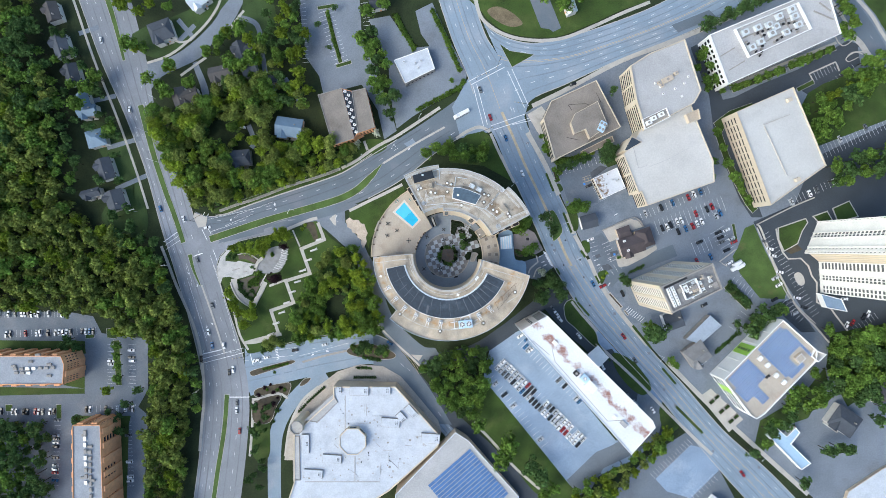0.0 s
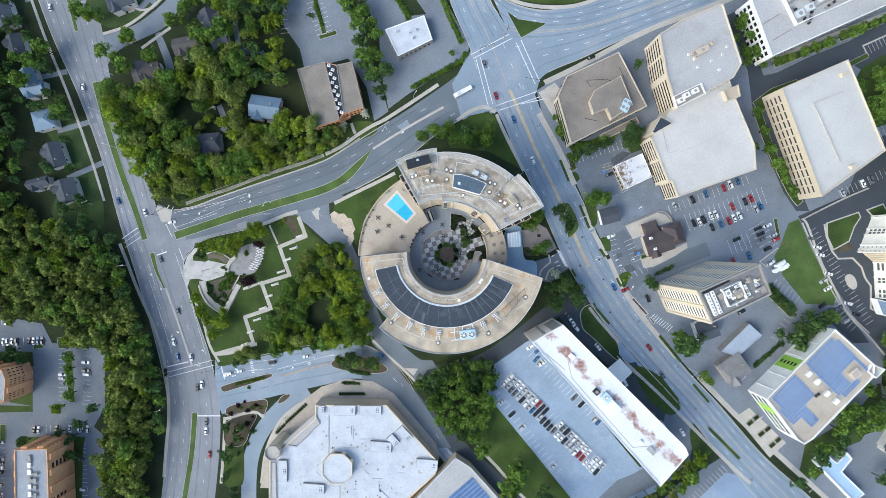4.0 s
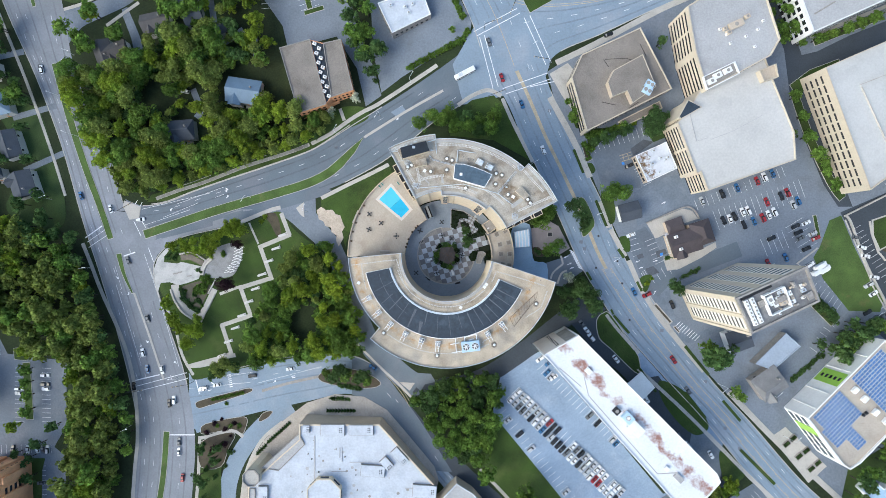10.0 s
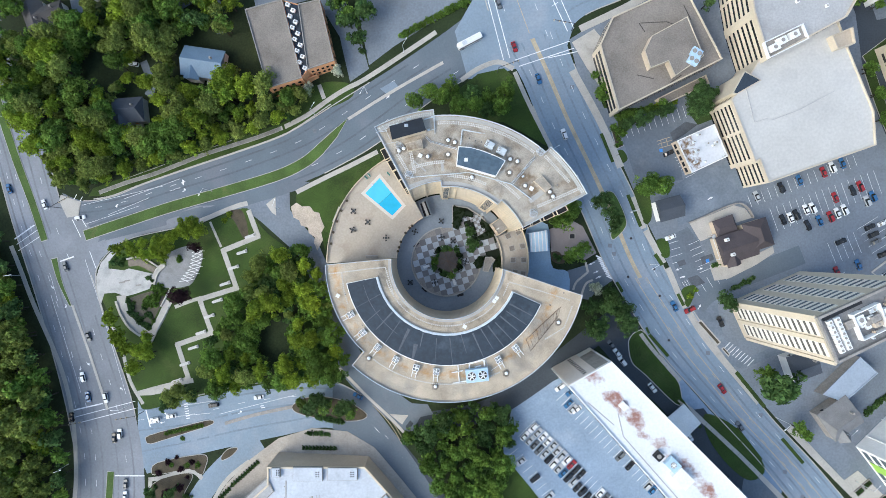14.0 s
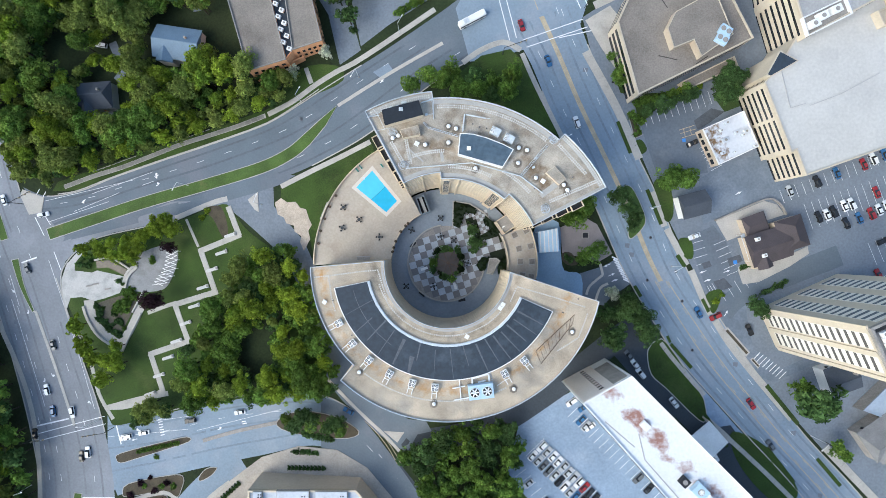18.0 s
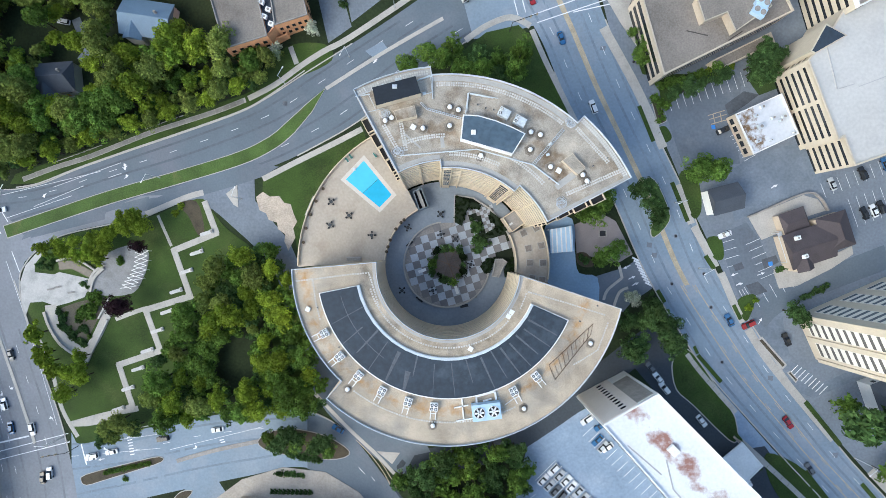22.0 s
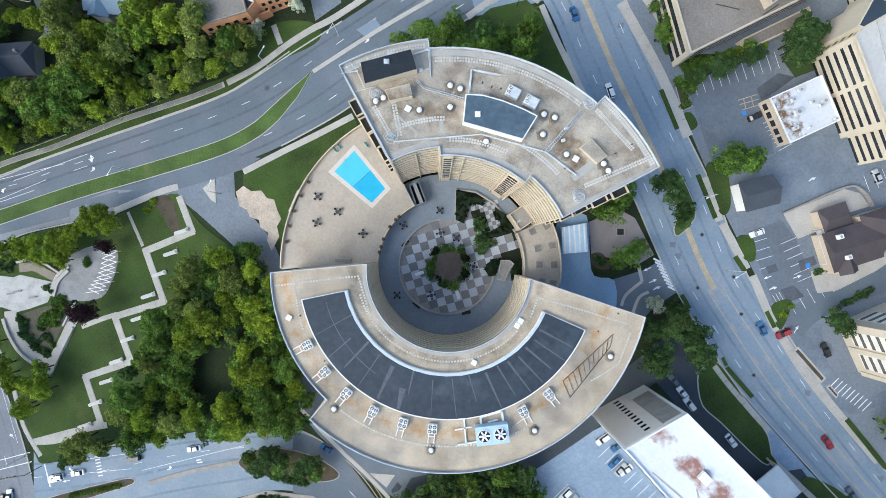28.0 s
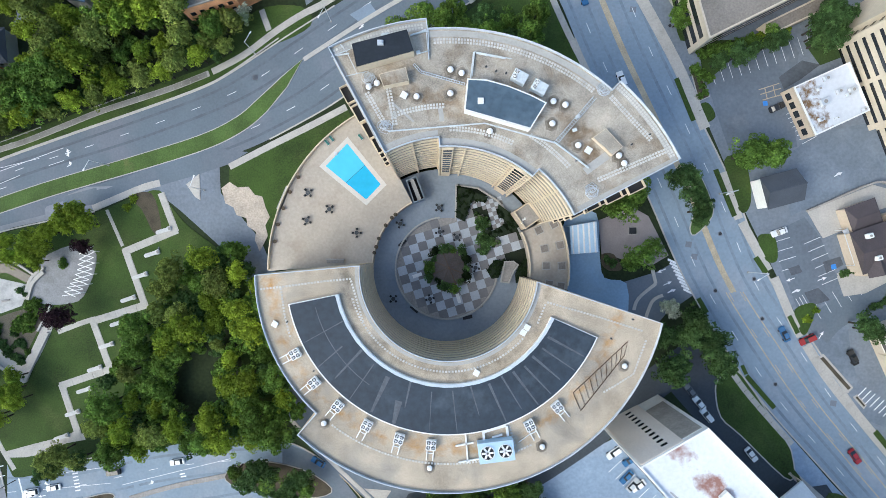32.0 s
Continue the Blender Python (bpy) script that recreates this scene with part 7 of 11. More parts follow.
# street behind the north-east office
sheet("office_street", [(246.5, 172.0), (252.6, 161.2), (261.7, 150.2), (269.1, 139.3), (276.4, 130.2), (286.7, 117.4), (301.0, 100.0), (309.0, 106.0), (297.0, 118.0), (286.6, 131.0), (279.3, 143.5), (272.7, 152.8), (265.8, 161.8), (260.5, 172.0)], 0.072, M_ROADN, R_X)
line_ob("lane_line", [(255.6, 168.0), (268.4, 149.8), (279.0, 134.0), (293.0, 115.0)], M_LINE, R_X, 3.05, 9.1, 0.15, 0.1)
path("footway", [(247.5, 166.0), (256.8, 152.6), (264.0, 141.6)], 1.6)
path("footway", [(264.9, 137.6), (270.3, 132.8), (275.0, 125.8), (281.3, 117.4)], 3.4)
path("footway", [(267.6, 162.2), (277.5, 150.8), (285.2, 138.0), (297.0, 121.5)], 2.0)
lawn("street_lawn", [(271.6, 163.2), (290.5, 163.2), (296.6, 145.7), (288.6, 139.0), (279.6, 151.8)], "mown lawn behind the office street", 0.12)
for pts in ([(252.8, 140.0), (255.4, 134.2), (258.9, 131.4), (263.0, 133.4), (265.6, 136.4)], [(268.6, 124.0), (262.4, 121.2), (260.9, 123.6), (266.6, 127.2), (271.6, 126.0)]):
    sheet("kerb_nose", strip_poly(smooth(pts, 4), 0.6), 0.24, M_WALK, R_X, thick=0.3)


# ---- road paint ----
PA = thing("road_markings", "white crosswalk bars, stop lines and arrows", "road markings", kind="structure")


def bar(pts, w=0.35, m=M_LINE, h=0.135):
    sheet("paint_bar", strip_poly(pts, w), h, m, PA)


for p in ([(31.6, 81.1), (54.3, 88.6)], [(33.1, 78.4), (56.0, 85.6)], [(42.3, 116.9), (53.4, 92.7)], [(45.2, 118.0), (56.0, 93.8)], [(19.8, 107.6), (26.7, 81.2)], [(22.2, 108.7), (29.3, 82.0)], [(16.9, 110.6), (38.5, 121.6)], [(18.1, 108.2), (40.3, 119.3)], [(64.1, 85.5), (45.3, 81.7)]):
    bar(p)
for i in range(9):
    f = i / 8
    p = Vector([(66.9, -2.2)][0]) * (1 - f) + Vector([(71.3, -10.7)][0]) * f
    bar([tuple(p + Vector((-1.2, 0.6))), tuple(p + Vector((1.2, -0.6)))], 0.6)
for base, n in (([(-116.0, -70.1), (-114.7, -77.7)], 7), ([(-80.0, -69.9), (-79.2, -71.5)], 2)):
    for i in range(n):
        p = Vector(base[0]) * (1 - i / n) + Vector(base[1]) * i / n
        bar([tuple(p + Vector((-0.9, -0.2))), tuple(p + Vector((0.9, 0.2)))], 0.4)
for p in [[(-195.4, 5.0), (-185.8, 11.6)], [(-169.9, -74.1), (-155.3, -70.6)], [(-150.1, -104.1), (-135.8, -103.8)], [(-174.3, -5.1), (-167.7, -2.9)]]:
    bar(p, 0.6, h=0.145)
for p in [[(-194.4, 2.6), (-184.2, 9.5)], [(-193.7, -0.3), (-183.5, 6.3)], [(-169.1, -77.3), (-139.9, -69.3)], [(-168.3, -80.2), (-139.4, -72.5)], [(-168.1, 14.0), (-164.3, 6.1)], [(-164.3, 15.3), (-161.5, 10.6)], [(-168.3, 21.4), (-165.7, 25.6)], [(-165.6, 20.3), (-163.1, 24.5)], [(-160.3, -0.5), (-157.5, -8.2)]]:
    bar(p, 0.3, h=0.145)
for p in [[(-179.0, -20.5), (-165.6, -65.9)], [(-162.6, -4.0), (-155.7, -25.7), (-144.3, -66.2)], [(-179.3, -10.4), (-175.8, -23.2)], [(-163.4, 20.6), (-125.4, 29.2)], [(-162.2, 11.9), (-136.4, 20.3)]]:
    bar(p, 0.15, h=0.145)
bar([(-134.9, -73.2), (-132.9, -81.1)], 0.5)
for p in ([(-143.5, 23.5), (-117.4, 32.4)], [(-151.4, 16.2), (-132.0, 23.9)], [(-122.3, 26.9), (-117.3, 28.5)], [(-125.4, -72.0), (-100.9, -68.1)], [(-120.6, -76.0), (-103.9, -73.9)], [(-100.0, -74.3), (-64.3, -64.4)]):
    bar(p, 0.15)


def arrow(x, y, a, bend=0):
    V = [(-1.3, -0.12), (0.2, -0.12), (0.2, -0.5), (1.3, 0), (0.2, 0.5), (0.2, 0.12), (-1.3, 0.12)]
    if bend:
        V = [(-1.2, -0.12), (0.3, -0.12), (0.3, 0.3 * bend - 0.12), (0.75, 0.3 * bend), (0.1, 1.2 * bend), (-0.5, 0.3 * bend), (-0.05, 0.3 * bend - 0.05), (-0.05, 0.12), (-1.2, 0.12)]
    c, s = math.cos(radians(a)), math.sin(radians(a))
    sheet("arrow", [(x + u * c - v * s, y + u * s + v * c) for u, v in V], 0.137, M_LINE, PA)


island("traffic_island", [(107.4, -29.4), (109.3, -28.2), (117.7, -37.7), (116.2, -39.3)], "mulched planter island beside the tower drive", M_MULCH, 0.6)
island("traffic_island", [(117.7, -40.4), (118.8, -39.6), (121.5, -42.7), (120.7, -43.8)], "small mulched planter island by the tower", M_MULCH, 0.4)
for i in range(9):
    p = Vector([(119.2, -38.9)][0]).lerp(Vector([(129.1, -46.0)][0]), i / 8)
    bar([tuple(p + Vector((-0.5, -1.6))), tuple(p + Vector((2.2, 1.2)))], 0.3)
for (x, y), a, b in zip([(-116.1, 30.7), (-115.2, 27.1), (-135.5, 33.6)] + [(-147.4, 20.6), (-115.9, 31.0), (-22.4, 66.8), (-178.3, -17.3), (-171.6, -25.8), (-165.3, -54.6), (-162.2, -52.6), (-146.2, -63.4), (-125.5, -75.2), (-127.1, -78.9), (-90.0, -73.4)], (205, 25, 205, 205, 25, 28, -65, -65, -65, -65, 115, 195, 195, 15), (1, 1, 1, 1, 1, 1, 1, -1, -1, 1, 1, -1, 0, 1)):
    arrow(x, y, a, b)
for (x, y), a in zip([(64.0, -4.9), (65.7, -8.5), (66.9, -10.7), (99.9, -7.2), (101.6, -10.5), (108.7, -7.0), (108.6, -22.9)] + [(112.8, 22.5), (167.6, -8.8)], (205, 25, 25, 200, 20, 20, 60, 30, 210)):
    arrow(x, y, a)
sheet("asphalt_patch", [(-26.3, 70.5), (-20.2, 73.7), (-18.1, 70.9), (-23.7, 68.4)], 0.11, mat("asphalt_patch", (0.20, 0.25, 0.31), 0.85, 0.12, 2, 0.2, 0.2), PA)
rng = random.Random(11)
M_PATCHR = mat("road_repair", (0.17, 0.185, 0.215), 0.88, 0.15, 2, 0.3, 0.2)
for line_, f, n in ((ea, 0.3, 5), (eb, 0.3, 4), (na, 0.4, 3), (wa, 0.5, 5)):
    for k in range(n):
        i = rng.randrange(4, len(line_) - 6)
        x, y = line_[i]
        o = rng.uniform(-1.5, 1.5)
        x, y = (x + 6, y + o) if line_ is ea else (x - 5, y + o) if line_ is eb else (x, y - 6) if line_ is na else (x + 6, y)
        sheet("repair_patch", [(x - 0.8, y - 0.6), (x + 0.9, y - 0.9), (x + 1.1, y + 0.8), (x - 0.6, y + 0.9)], 0.118, M_PATCHR, PA)


# manholes
for i, (x, y) in enumerate([(80.2, 5.7), (79.1, -10.5), (89.8, -7.1), (92.2, -18.4), (96.1, -37.0), (65.6, 64.6), (-86.4, 1.0), (-54.9, -71.3)]):
    mh = thing("manhole_cover", "round iron manhole cover in the asphalt", "manhole cover", "manhole covers", at=(x, y, gz(x, y) + 0.09))
    part("lid", cyl(bmesh.new(), 0.45, 0, 0.04, 16), M_BLACK, mh)
    part("collar", cyl(bmesh.new(), 0.7, 0, 0.03, 16), M_PATCHR, mh)


# ---- parking bays ----
def bays(p, q, depth, n, both=False, parent=None):
    """White bay lines between two points, the bays on one side of the line or on both."""
    a, b = Vector(p), Vector(q)
    d = (b - a).normalized()
    nrm = Vector((-d.y, d.x))
    V, F = [], []
    for k in range(n + 1):
        c = a + (b - a) * k / n
        lo, hi = (c - nrm * depth if both else c), c + nrm * depth
        i = len(V)
        for e, s in ((lo, -0.07), (lo, 0.07), (hi, 0.07), (hi, -0.07)):
            u = e + d * s
            V.append((u.x, u.y, gz(u.x, u.y) + 0.09))
        F.append((i, i + 1, i + 2, i + 3))
    mesh_ob("bay_lines", V, F, M_LINE, parent or S)


def mark_bays(rows):
    for (p, q), dep, n, both in rows:
        bays(p, q, dep, n, both)


mark_bays([([(207.3, 8.5), (240.1, -43.9)], 5.0, 22, False), ([(203.0, -27.1), (189.8, -18.2)], 5.0, 6, False), ([(195.3, -37.8), (186.5, -50.4)], 4.5, 5, False), ([(220.1, -36.0), (231.6, -47.4)], 4.5, 6, False), ([(279.9, -41.3), (262.2, -53.8)], 5.0, 9, False), ([(98.0, 39.3), (102.6, 31.0)], 4.5, 7, False), ([(103.7, -16.5), (108.2, -13.9)], 4.5, 5, False)])
mark_bays([([(37.2, -75.6), (91.3, -127.7)], 5.0, 27, True),
    ([(53.3, -59.7), (92.6, -99.0)], -5.0, 20, False),
    ([(29.9, -87.2), (65.2, -130.8)], 5.0, 18, False),
    ([(130.0, 18.9), (173.5, 35.9)], 5, 16, False),
    ([(139.1, 13.6), (182.0, 29.4)], 5, 16, True),
    ([(178.0, 12.3), (187.3, -2.6)], 5, 6, True),
    ([(163.2, -0.3), (173.8, 4.1)], 4.6, 4, True),
    ([(76.8, 52.9), (105.9, 62.5)], -5.2, 12, False),
    ([(98.8, 7.4), (102.2, -3.3)], -5, 4, False),
    ([(108.5, -18.2), (119.8, -11.5)], 5, 4, False),
    ([(108.2, 4.9), (113.3, -6.6)], -5, 5, False)])
mark_bays([([(-317.3, -48.4), (-265.0, -48.3)], 5, 22, False),
    ([(-309.7, -62.8), (-245.2, -60.3)], 5, 24, False),
    ([(-221.9, -67.5), (-222.5, -97.6)], 5, 12, False),
    ([(-232.0, -67.5), (-232.6, -97.7)], -5, 12, False),
    ([(-315.0, -112.9), (-274.5, -112.8)], -5, 15, False),
    ([(-254.3, -111.1), (-217.8, -110.1)], -5, 13, False),
    ([(-221.1, -119.8), (-219.1, -168.2)], -5, 18, False),
    ([(-271.4, -120.1), (-273.6, -168.6)], -5, 18, False),
    ([(-93.8, 169.5), (-90.8, 127.3)], -5, 16, False),
    ([(-80.1, 161.3), (-69.2, 126.6)], 5, 13, True)])
mark_bays([([(-55.6, 167.8), (-52.9, 145.0)], 5, 9, False),
    ([(139.0, -150.4), (162.7, -127.6)], 5, 14, False),
    ([(175.5, -147.1), (151.8, -169.5)], 5, 12, False),
    ([(240.2, 60.8), (286.8, 82.7)], -5.2, 20, True),
    ([(209.6, -3.3), (230.0, -38.2)], -5, 16, False),
    ([(255.4, -14.3), (287.5, 0.4)], 5, 13, False),
    ([(225.8, 27.9), (276.8, 51.6)], 5, 22, False),
    ([(240.0, 108.6), (256.4, 116.7)], 4.8, 8, False),
    ([(242.9, 97.0), (267.3, 115.6)], 5, 12, False),
    ([(193.3, -18.0), (206.1, -30.9)], 5, 6, False)])

# ---- buildings ----
UNIT = bpy.data.meshes.new("window")
bm = box(bmesh.new(), -0.5, -0.5, -0.5, 0.5, 0.5, 0.5)
bm.to_mesh(UNIT)
bm.free()
UNIT.materials.append(M_GLASS)
UNITS = {}


def unit(material):
    if material.name not in UNITS:
        me = UNIT.copy()
        me.materials.clear()
        me.materials.append(material)
        UNITS[material.name] = me
    return UNITS[material.name]


def piece(name, parent, material, x, y, z, sx, sy, sz, a=0.0):
    o = new(name, unit(material))
    o.parent = parent
    o.matrix_basis = pose(x, y, z, 0, 0, a) @ Matrix.Diagonal((sx, sy, sz, 1))
    return o


def facade(B, p, q, z0, fh, floors, n, fill, wh, name="window", material=M_GLASS, e0=0.04, e1=0.96, proud=0.06):
    """Rows of window boxes along one wall, each set slightly out of the wall's plane."""
    a, b = Vector(p), Vector(q)
    L = (b - a).length
    ang = math.degrees(math.atan2(b.y - a.y, b.x - a.x))
    cell = L * (e1 - e0) / n
    for f in range(floors):
        for k in range(n):
            c = a + (b - a) * (e0 + (e1 - e0) * (k + 0.5) / n)
            piece(name, B, material, c.x, c.y, z0 + f * fh + wh / 2, cell * fill, proud * 2, wh, ang)


def block(name, label, category, poly, z1, wall, roof, parapet=0.6, pw=0.4, edge=None, z0=None):
    B = thing(name, label, category)
    z0 = min(gz(x, y) for x, y in poly) - 1.5 if z0 is None else z0
    part("wall", prism(bmesh.new(), poly, z0, z1, top=False), wall, B)
    part("roof", prism(bmesh.new(), inset(poly, pw), z1 - 0.6, z1 - 0.15), roof, B)
    part("parapet", rim(bmesh.new(), poly, pw, z1 - 0.3, z1 + parapet), edge or wall, B)
    return B


def roof_unit(x, y, z, w, d, h, a, label="grey rooftop air handling unit", material=M_METAL, fans=1):
    T = thing("rooftop_unit", label, "air conditioner", "rooftop units", at=(x, y, z), turn=a)
    bm = box(bmesh.new(), -w / 2, -d / 2, 0.15, w / 2, d / 2, h)
    bmesh.ops.bevel(bm, geom=bm.edges[:], offset=0.06, segments=1, affect="EDGES")
    part("case", bm, material, T)
    if w > 2.7 or fans:
        part("curb", box(bmesh.new(), -w / 2 + 0.1, -d / 2 + 0.1, 0, w / 2 - 0.1, d / 2 - 0.1, 0.15), M_STONE, T)
    for k in range(fans):
        f = part("fan", cyl(bmesh.new(), min(w, d) * 0.28, h, h + 0.12, 14), M_STONE, T)
        f.matrix_basis = pose((k - (fans - 1) / 2) * w / max(fans, 1), 0, 0)
    return T


def mid(poly, u, v):
    """A point inside a four-cornered roof, by fractions along its sides."""
    a, b, c, d = [Vector(p) for p in poly[:4]]
    return tuple((a * (1 - u) + b * u) * (1 - v) + (d * (1 - u) + c * u) * v)


def ribbon_rows(B, p, q, z1, floors, fh=3.6, wh=1.7, n=1, fill=0.96, drop=1.6, material=M_GLASS):
    facade(B, p, q, z1 - drop - wh - (floors - 1) * fh, fh, floors, n, fill, wh, "ribbon_window", material)


# brown-roofed office with clipped corners
P = [(68.6, 93.9), (97.2, 107.1), (112.7, 77.3), (71.0, 56.4), (63.5, 82.6)]
B1 = block("office_building", "cream office building with brown gravel roof and ribbon windows", "office building", P, 15, M_OFFICE, M_BROWNR, 0.5, 0.5)
for i in range(5):
    ribbon_rows(B1, P[i], P[(i + 1) % 5], 15, 3, 3.3, 1.8)
pent = [(80.2, 79.3), (83.1, 85.2), (97.2, 92.9), (103.7, 77.3), (92.3, 69.3), (89.6, 75.2), (82.5, 72.3)]
H1 = thing("penthouse_storey", "brown-roofed penthouse storey with low parapet", "penthouse")
part("wall", prism(bmesh.new(), pent, 14.6, 18, top=False), M_TAN, H1)
part("roof", prism(bmesh.new(), inset(pent, 0.3), 17.4, 17.9), M_BROWNR, H1)
part("parapet", rim(bmesh.new(), pent, 0.3, 17.6, 18.2), M_OFFICE, H1)
for x, y in [(100.2, 78.2), (99.0, 75.2)]:
    roof_unit(x, y, 17.9, 4.2, 3.2, 1.8, -30, "blue-grey rooftop chiller in a steel frame", M_BLUEM, 2)
low = [(89.4, 63.3), (109.2, 73.1), (110.7, 69.4), (92.5, 60.8)]
B1b = block("office_annex", "low cream wing with flat grey roof", "building", low, 9, M_OFFICE, M_BROWNR)
M_CRACK = mat("tar_seam", (0.075, 0.065, 0.058), 0.9, 0.2, 3, 0.4, 0.1)
for pts in ([(79.9, 91.6), (90.4, 92.2), (96.3, 90.1)], [(97.2, 99.1), (100.2, 93.1)], [(79.3, 91.6), (81.7, 88.0)], [(85.3, 69.3), (78.5, 70.8)], [(91.9, 67.8), (96.4, 70.8)]):
    part("tar_seam", prism(bmesh.new(), strip_poly(pts, 0.35), 14.86, 14.9), M_CRACK, B1)

# pale office complex, two linked blocks
P = [(114.4, 112.0), (126.4, 119.7), (147.8, 128.3), (157.9, 96.9), (153.6, 89.2), (123.6, 72.9), (118.2, 90.6)]
B2 = block("office_block", "pale office block with ribbon windows and white-grey roof", "office building", P, 26, M_OFFICE, M_GREYR, 0.7, 0.6)
for i, n in ((5, 1), (6, 1), (4, 2)):
    facade(B2, P[i], P[(i + 1) % 7], 6.5, 2.75, 7, 1 if i == 5 else 2 if i == 6 else 8, 0.88 if i != 4 else 0.6, 1.0, "ribbon_window")
for (x, y), w, d in zip([(137.0, 103.5), (133.6, 99.7), (142.2, 107.2), (131.6, 101.4)], (7, 2.2, 2.5, 1.6), (3.2, 2.2, 2.0, 1.6)):
    roof_unit(x, y, 25.9, w, d, 1.5, 25, "pale rooftop plant box on the office roof", M_TAN, 1)
well = [(121.5, 79.1), (136.4, 86.3), (138.7, 80.6), (123.5, 72.9)]
part("plant_well", rim(bmesh.new(), well, 0.4, 25.8, 27.2), M_WHITE, B2)
part("plant_floor", prism(bmesh.new(), inset(well, 0.4), 25.8, 25.95), M_STONE, B2)
for x, y in [(128.2, 79.6), (132.8, 81.9), (125.4, 77.0)]:
    roof_unit(x, y, 26, 3.6, 2.6, 2.0, 25, "white cooling unit in the roof well", M_WHITE, 1)
P = [(116.7, 64.5), (125.2, 78.6), (153.2, 91.0), (157.4, 79.2), (167.5, 54.7), (168.3, 41.5), (126.4, 26.7), (123.0, 35.6), (121.2, 34.7), (111.8, 58.9)]
B3 = block("office_block", "large pale office block with plain white roof", "office building", P, 22, M_OFFICE, mat("cream_white_roof", (0.52, 0.505, 0.48), 0.75, 0.12, 1, 0.06, 0.1, tint=(0.45, 0.44, 0.43), tint_at=0.55), 0.5, 0.5)
for i, n_ in ((5, 8), (6, 1), (8, 2), (9, 1)):
    facade(B3, P[i], P[(i + 1) % 10], 6.5, 2.6, 6, n_, 0.9 if n_ < 8 else 0.7, 0.95, "ribbon_window")
for pts in ([(128.0, 51.1), (138.8, 55.2), (152.3, 62.5)], [(118.1, 63.0), (121.2, 50.2), (126.4, 51.8)]):
    part("roof_pipe", prism(bmesh.new(), strip_poly(pts, 0.25), 21.85, 22.1), M_GREYR, B3)
crn = [(111.7, 61.0), (116.4, 69.5), (123.1, 66.0), (113.4, 60.4)]
part("corner_turret", prism(bmesh.new(), crn, 5, 23.5), M_OFFICE, B3)
part("turret_roof", prism(bmesh.new(), inset(crn, 0.4), 23.4, 23.55), M_MEMB, B3)
rb = [(149.1, 82.8), (157.2, 86.2), (158.3, 79.9), (151.4, 77.6)]
block("stair_turret", "cream stair turret with open tan roof deck", "turret", rb, 24, M_OFFICE, M_TAN, 0.9)

for x, y in [(132.9, 98.9), (134.6, 94.8), (141.9, 98.1), (147.5, 101.3), (129.7, 101.3), (137.8, 102.9), (145.9, 93.3), (149.9, 105.4)]:
    roof_unit(x, y, 25.9, 1.2, 1.2, 0.9, 20, "small white vent hood on the office roof", M_WHITE, 1)
# open-sided garage
P = [(180.2, 84.3), (215.4, 99.6), (235.6, 51.3), (201.6, 26.8)]
B4 = block("parking_garage", "cream parking garage with rows of open bays", "parking garage", P, 24, M_OFFICE, mat("garage_roof", (0.50, 0.495, 0.48), 0.85, 0.1, 1.2, 0.05, 0.15, tint=(0.43, 0.42, 0.41), tint_at=0.55), 0.9, 0.4)
# black boxes on the closed wall stand in for the shade inside open bays
facade(B4, P[3], P[0], 7.0, 3.3, 5, 12, 0.8, 1.0, "open_bay", M_BLACK)
facade(B4, P[2], P[3], 7.0, 3.3, 5, 4, 0.72, 1.3, "open_bay", M_BLACK)
for pts in ([(197.1, 76.4), (213.2, 82.7)], [(197.7, 75.5), (211.6, 45.4)]):
    part("ramp_wall", prism(bmesh.new(), strip_poly(pts, 0.35), 23.8, 24.6), M_WALK, B4)
for x, y in [(217.5, 42.6), (212.5, 91.5)]:
    roof_unit(x, y, 23.9, 3, 2.4, 2.2, 25, "pale stair head box on garage roof", M_OFFICE, 0)

# north-east office
P = [(165.0, 132.7), (217.5, 154.5), (237.5, 163.2), (246.6, 133.4), (176.5, 101.9)]
B5 = block("office_building", "pale office building with rows of slot windows", "office building", P, 22, M_WHITE, M_GREYR, 0.7, 0.5)
facade(B5, P[4], P[0], 8.0, 3.4, 4, 9, 0.6, 1.9)
facade(B5, P[3], P[4], 8.0, 3.4, 4, 16, 0.7, 1.8)
yard = [(180.1, 135.8), (219.2, 152.2), (227.6, 135.8), (188.9, 118.3)]
part("plant_screen", rim(bmesh.new(), yard, 0.5, 21.8, 24.0), M_WHITE, B5)
for (x, y) in [(186.7, 133.9), (194.4, 136.7), (201.4, 138.5), (207.7, 143.7), (215.4, 147.9), (219.6, 138.5), (211.9, 133.9), (203.2, 133.2), (196.2, 128.0), (190.9, 124.5), (217.1, 143.7), (205.6, 137.4)]:
    roof_unit(x, y, 21.9, 4.4, 3.8, 2.0, 24, "silver rooftop air handling unit", M_PALEM, 1)
for pts in [[(187.7, 128.2), (196.5, 119.4), (198.9, 133.4)], [(193.0, 132.7), (207.0, 138.7), (219.3, 140.4)], [(205.2, 128.2), (215.8, 135.2)], [(215.8, 144.0), (220.0, 133.4)]]:
    for k, (x, y, dx, dy) in enumerate(walkline(pts, 1.7)):
        piece("duct_damper", B5, M_BLACK if k % 2 else M_STONE, x, y, 22.6, 1.0, 1.3, 1.1, math.degrees(math.atan2(dy, dx)))

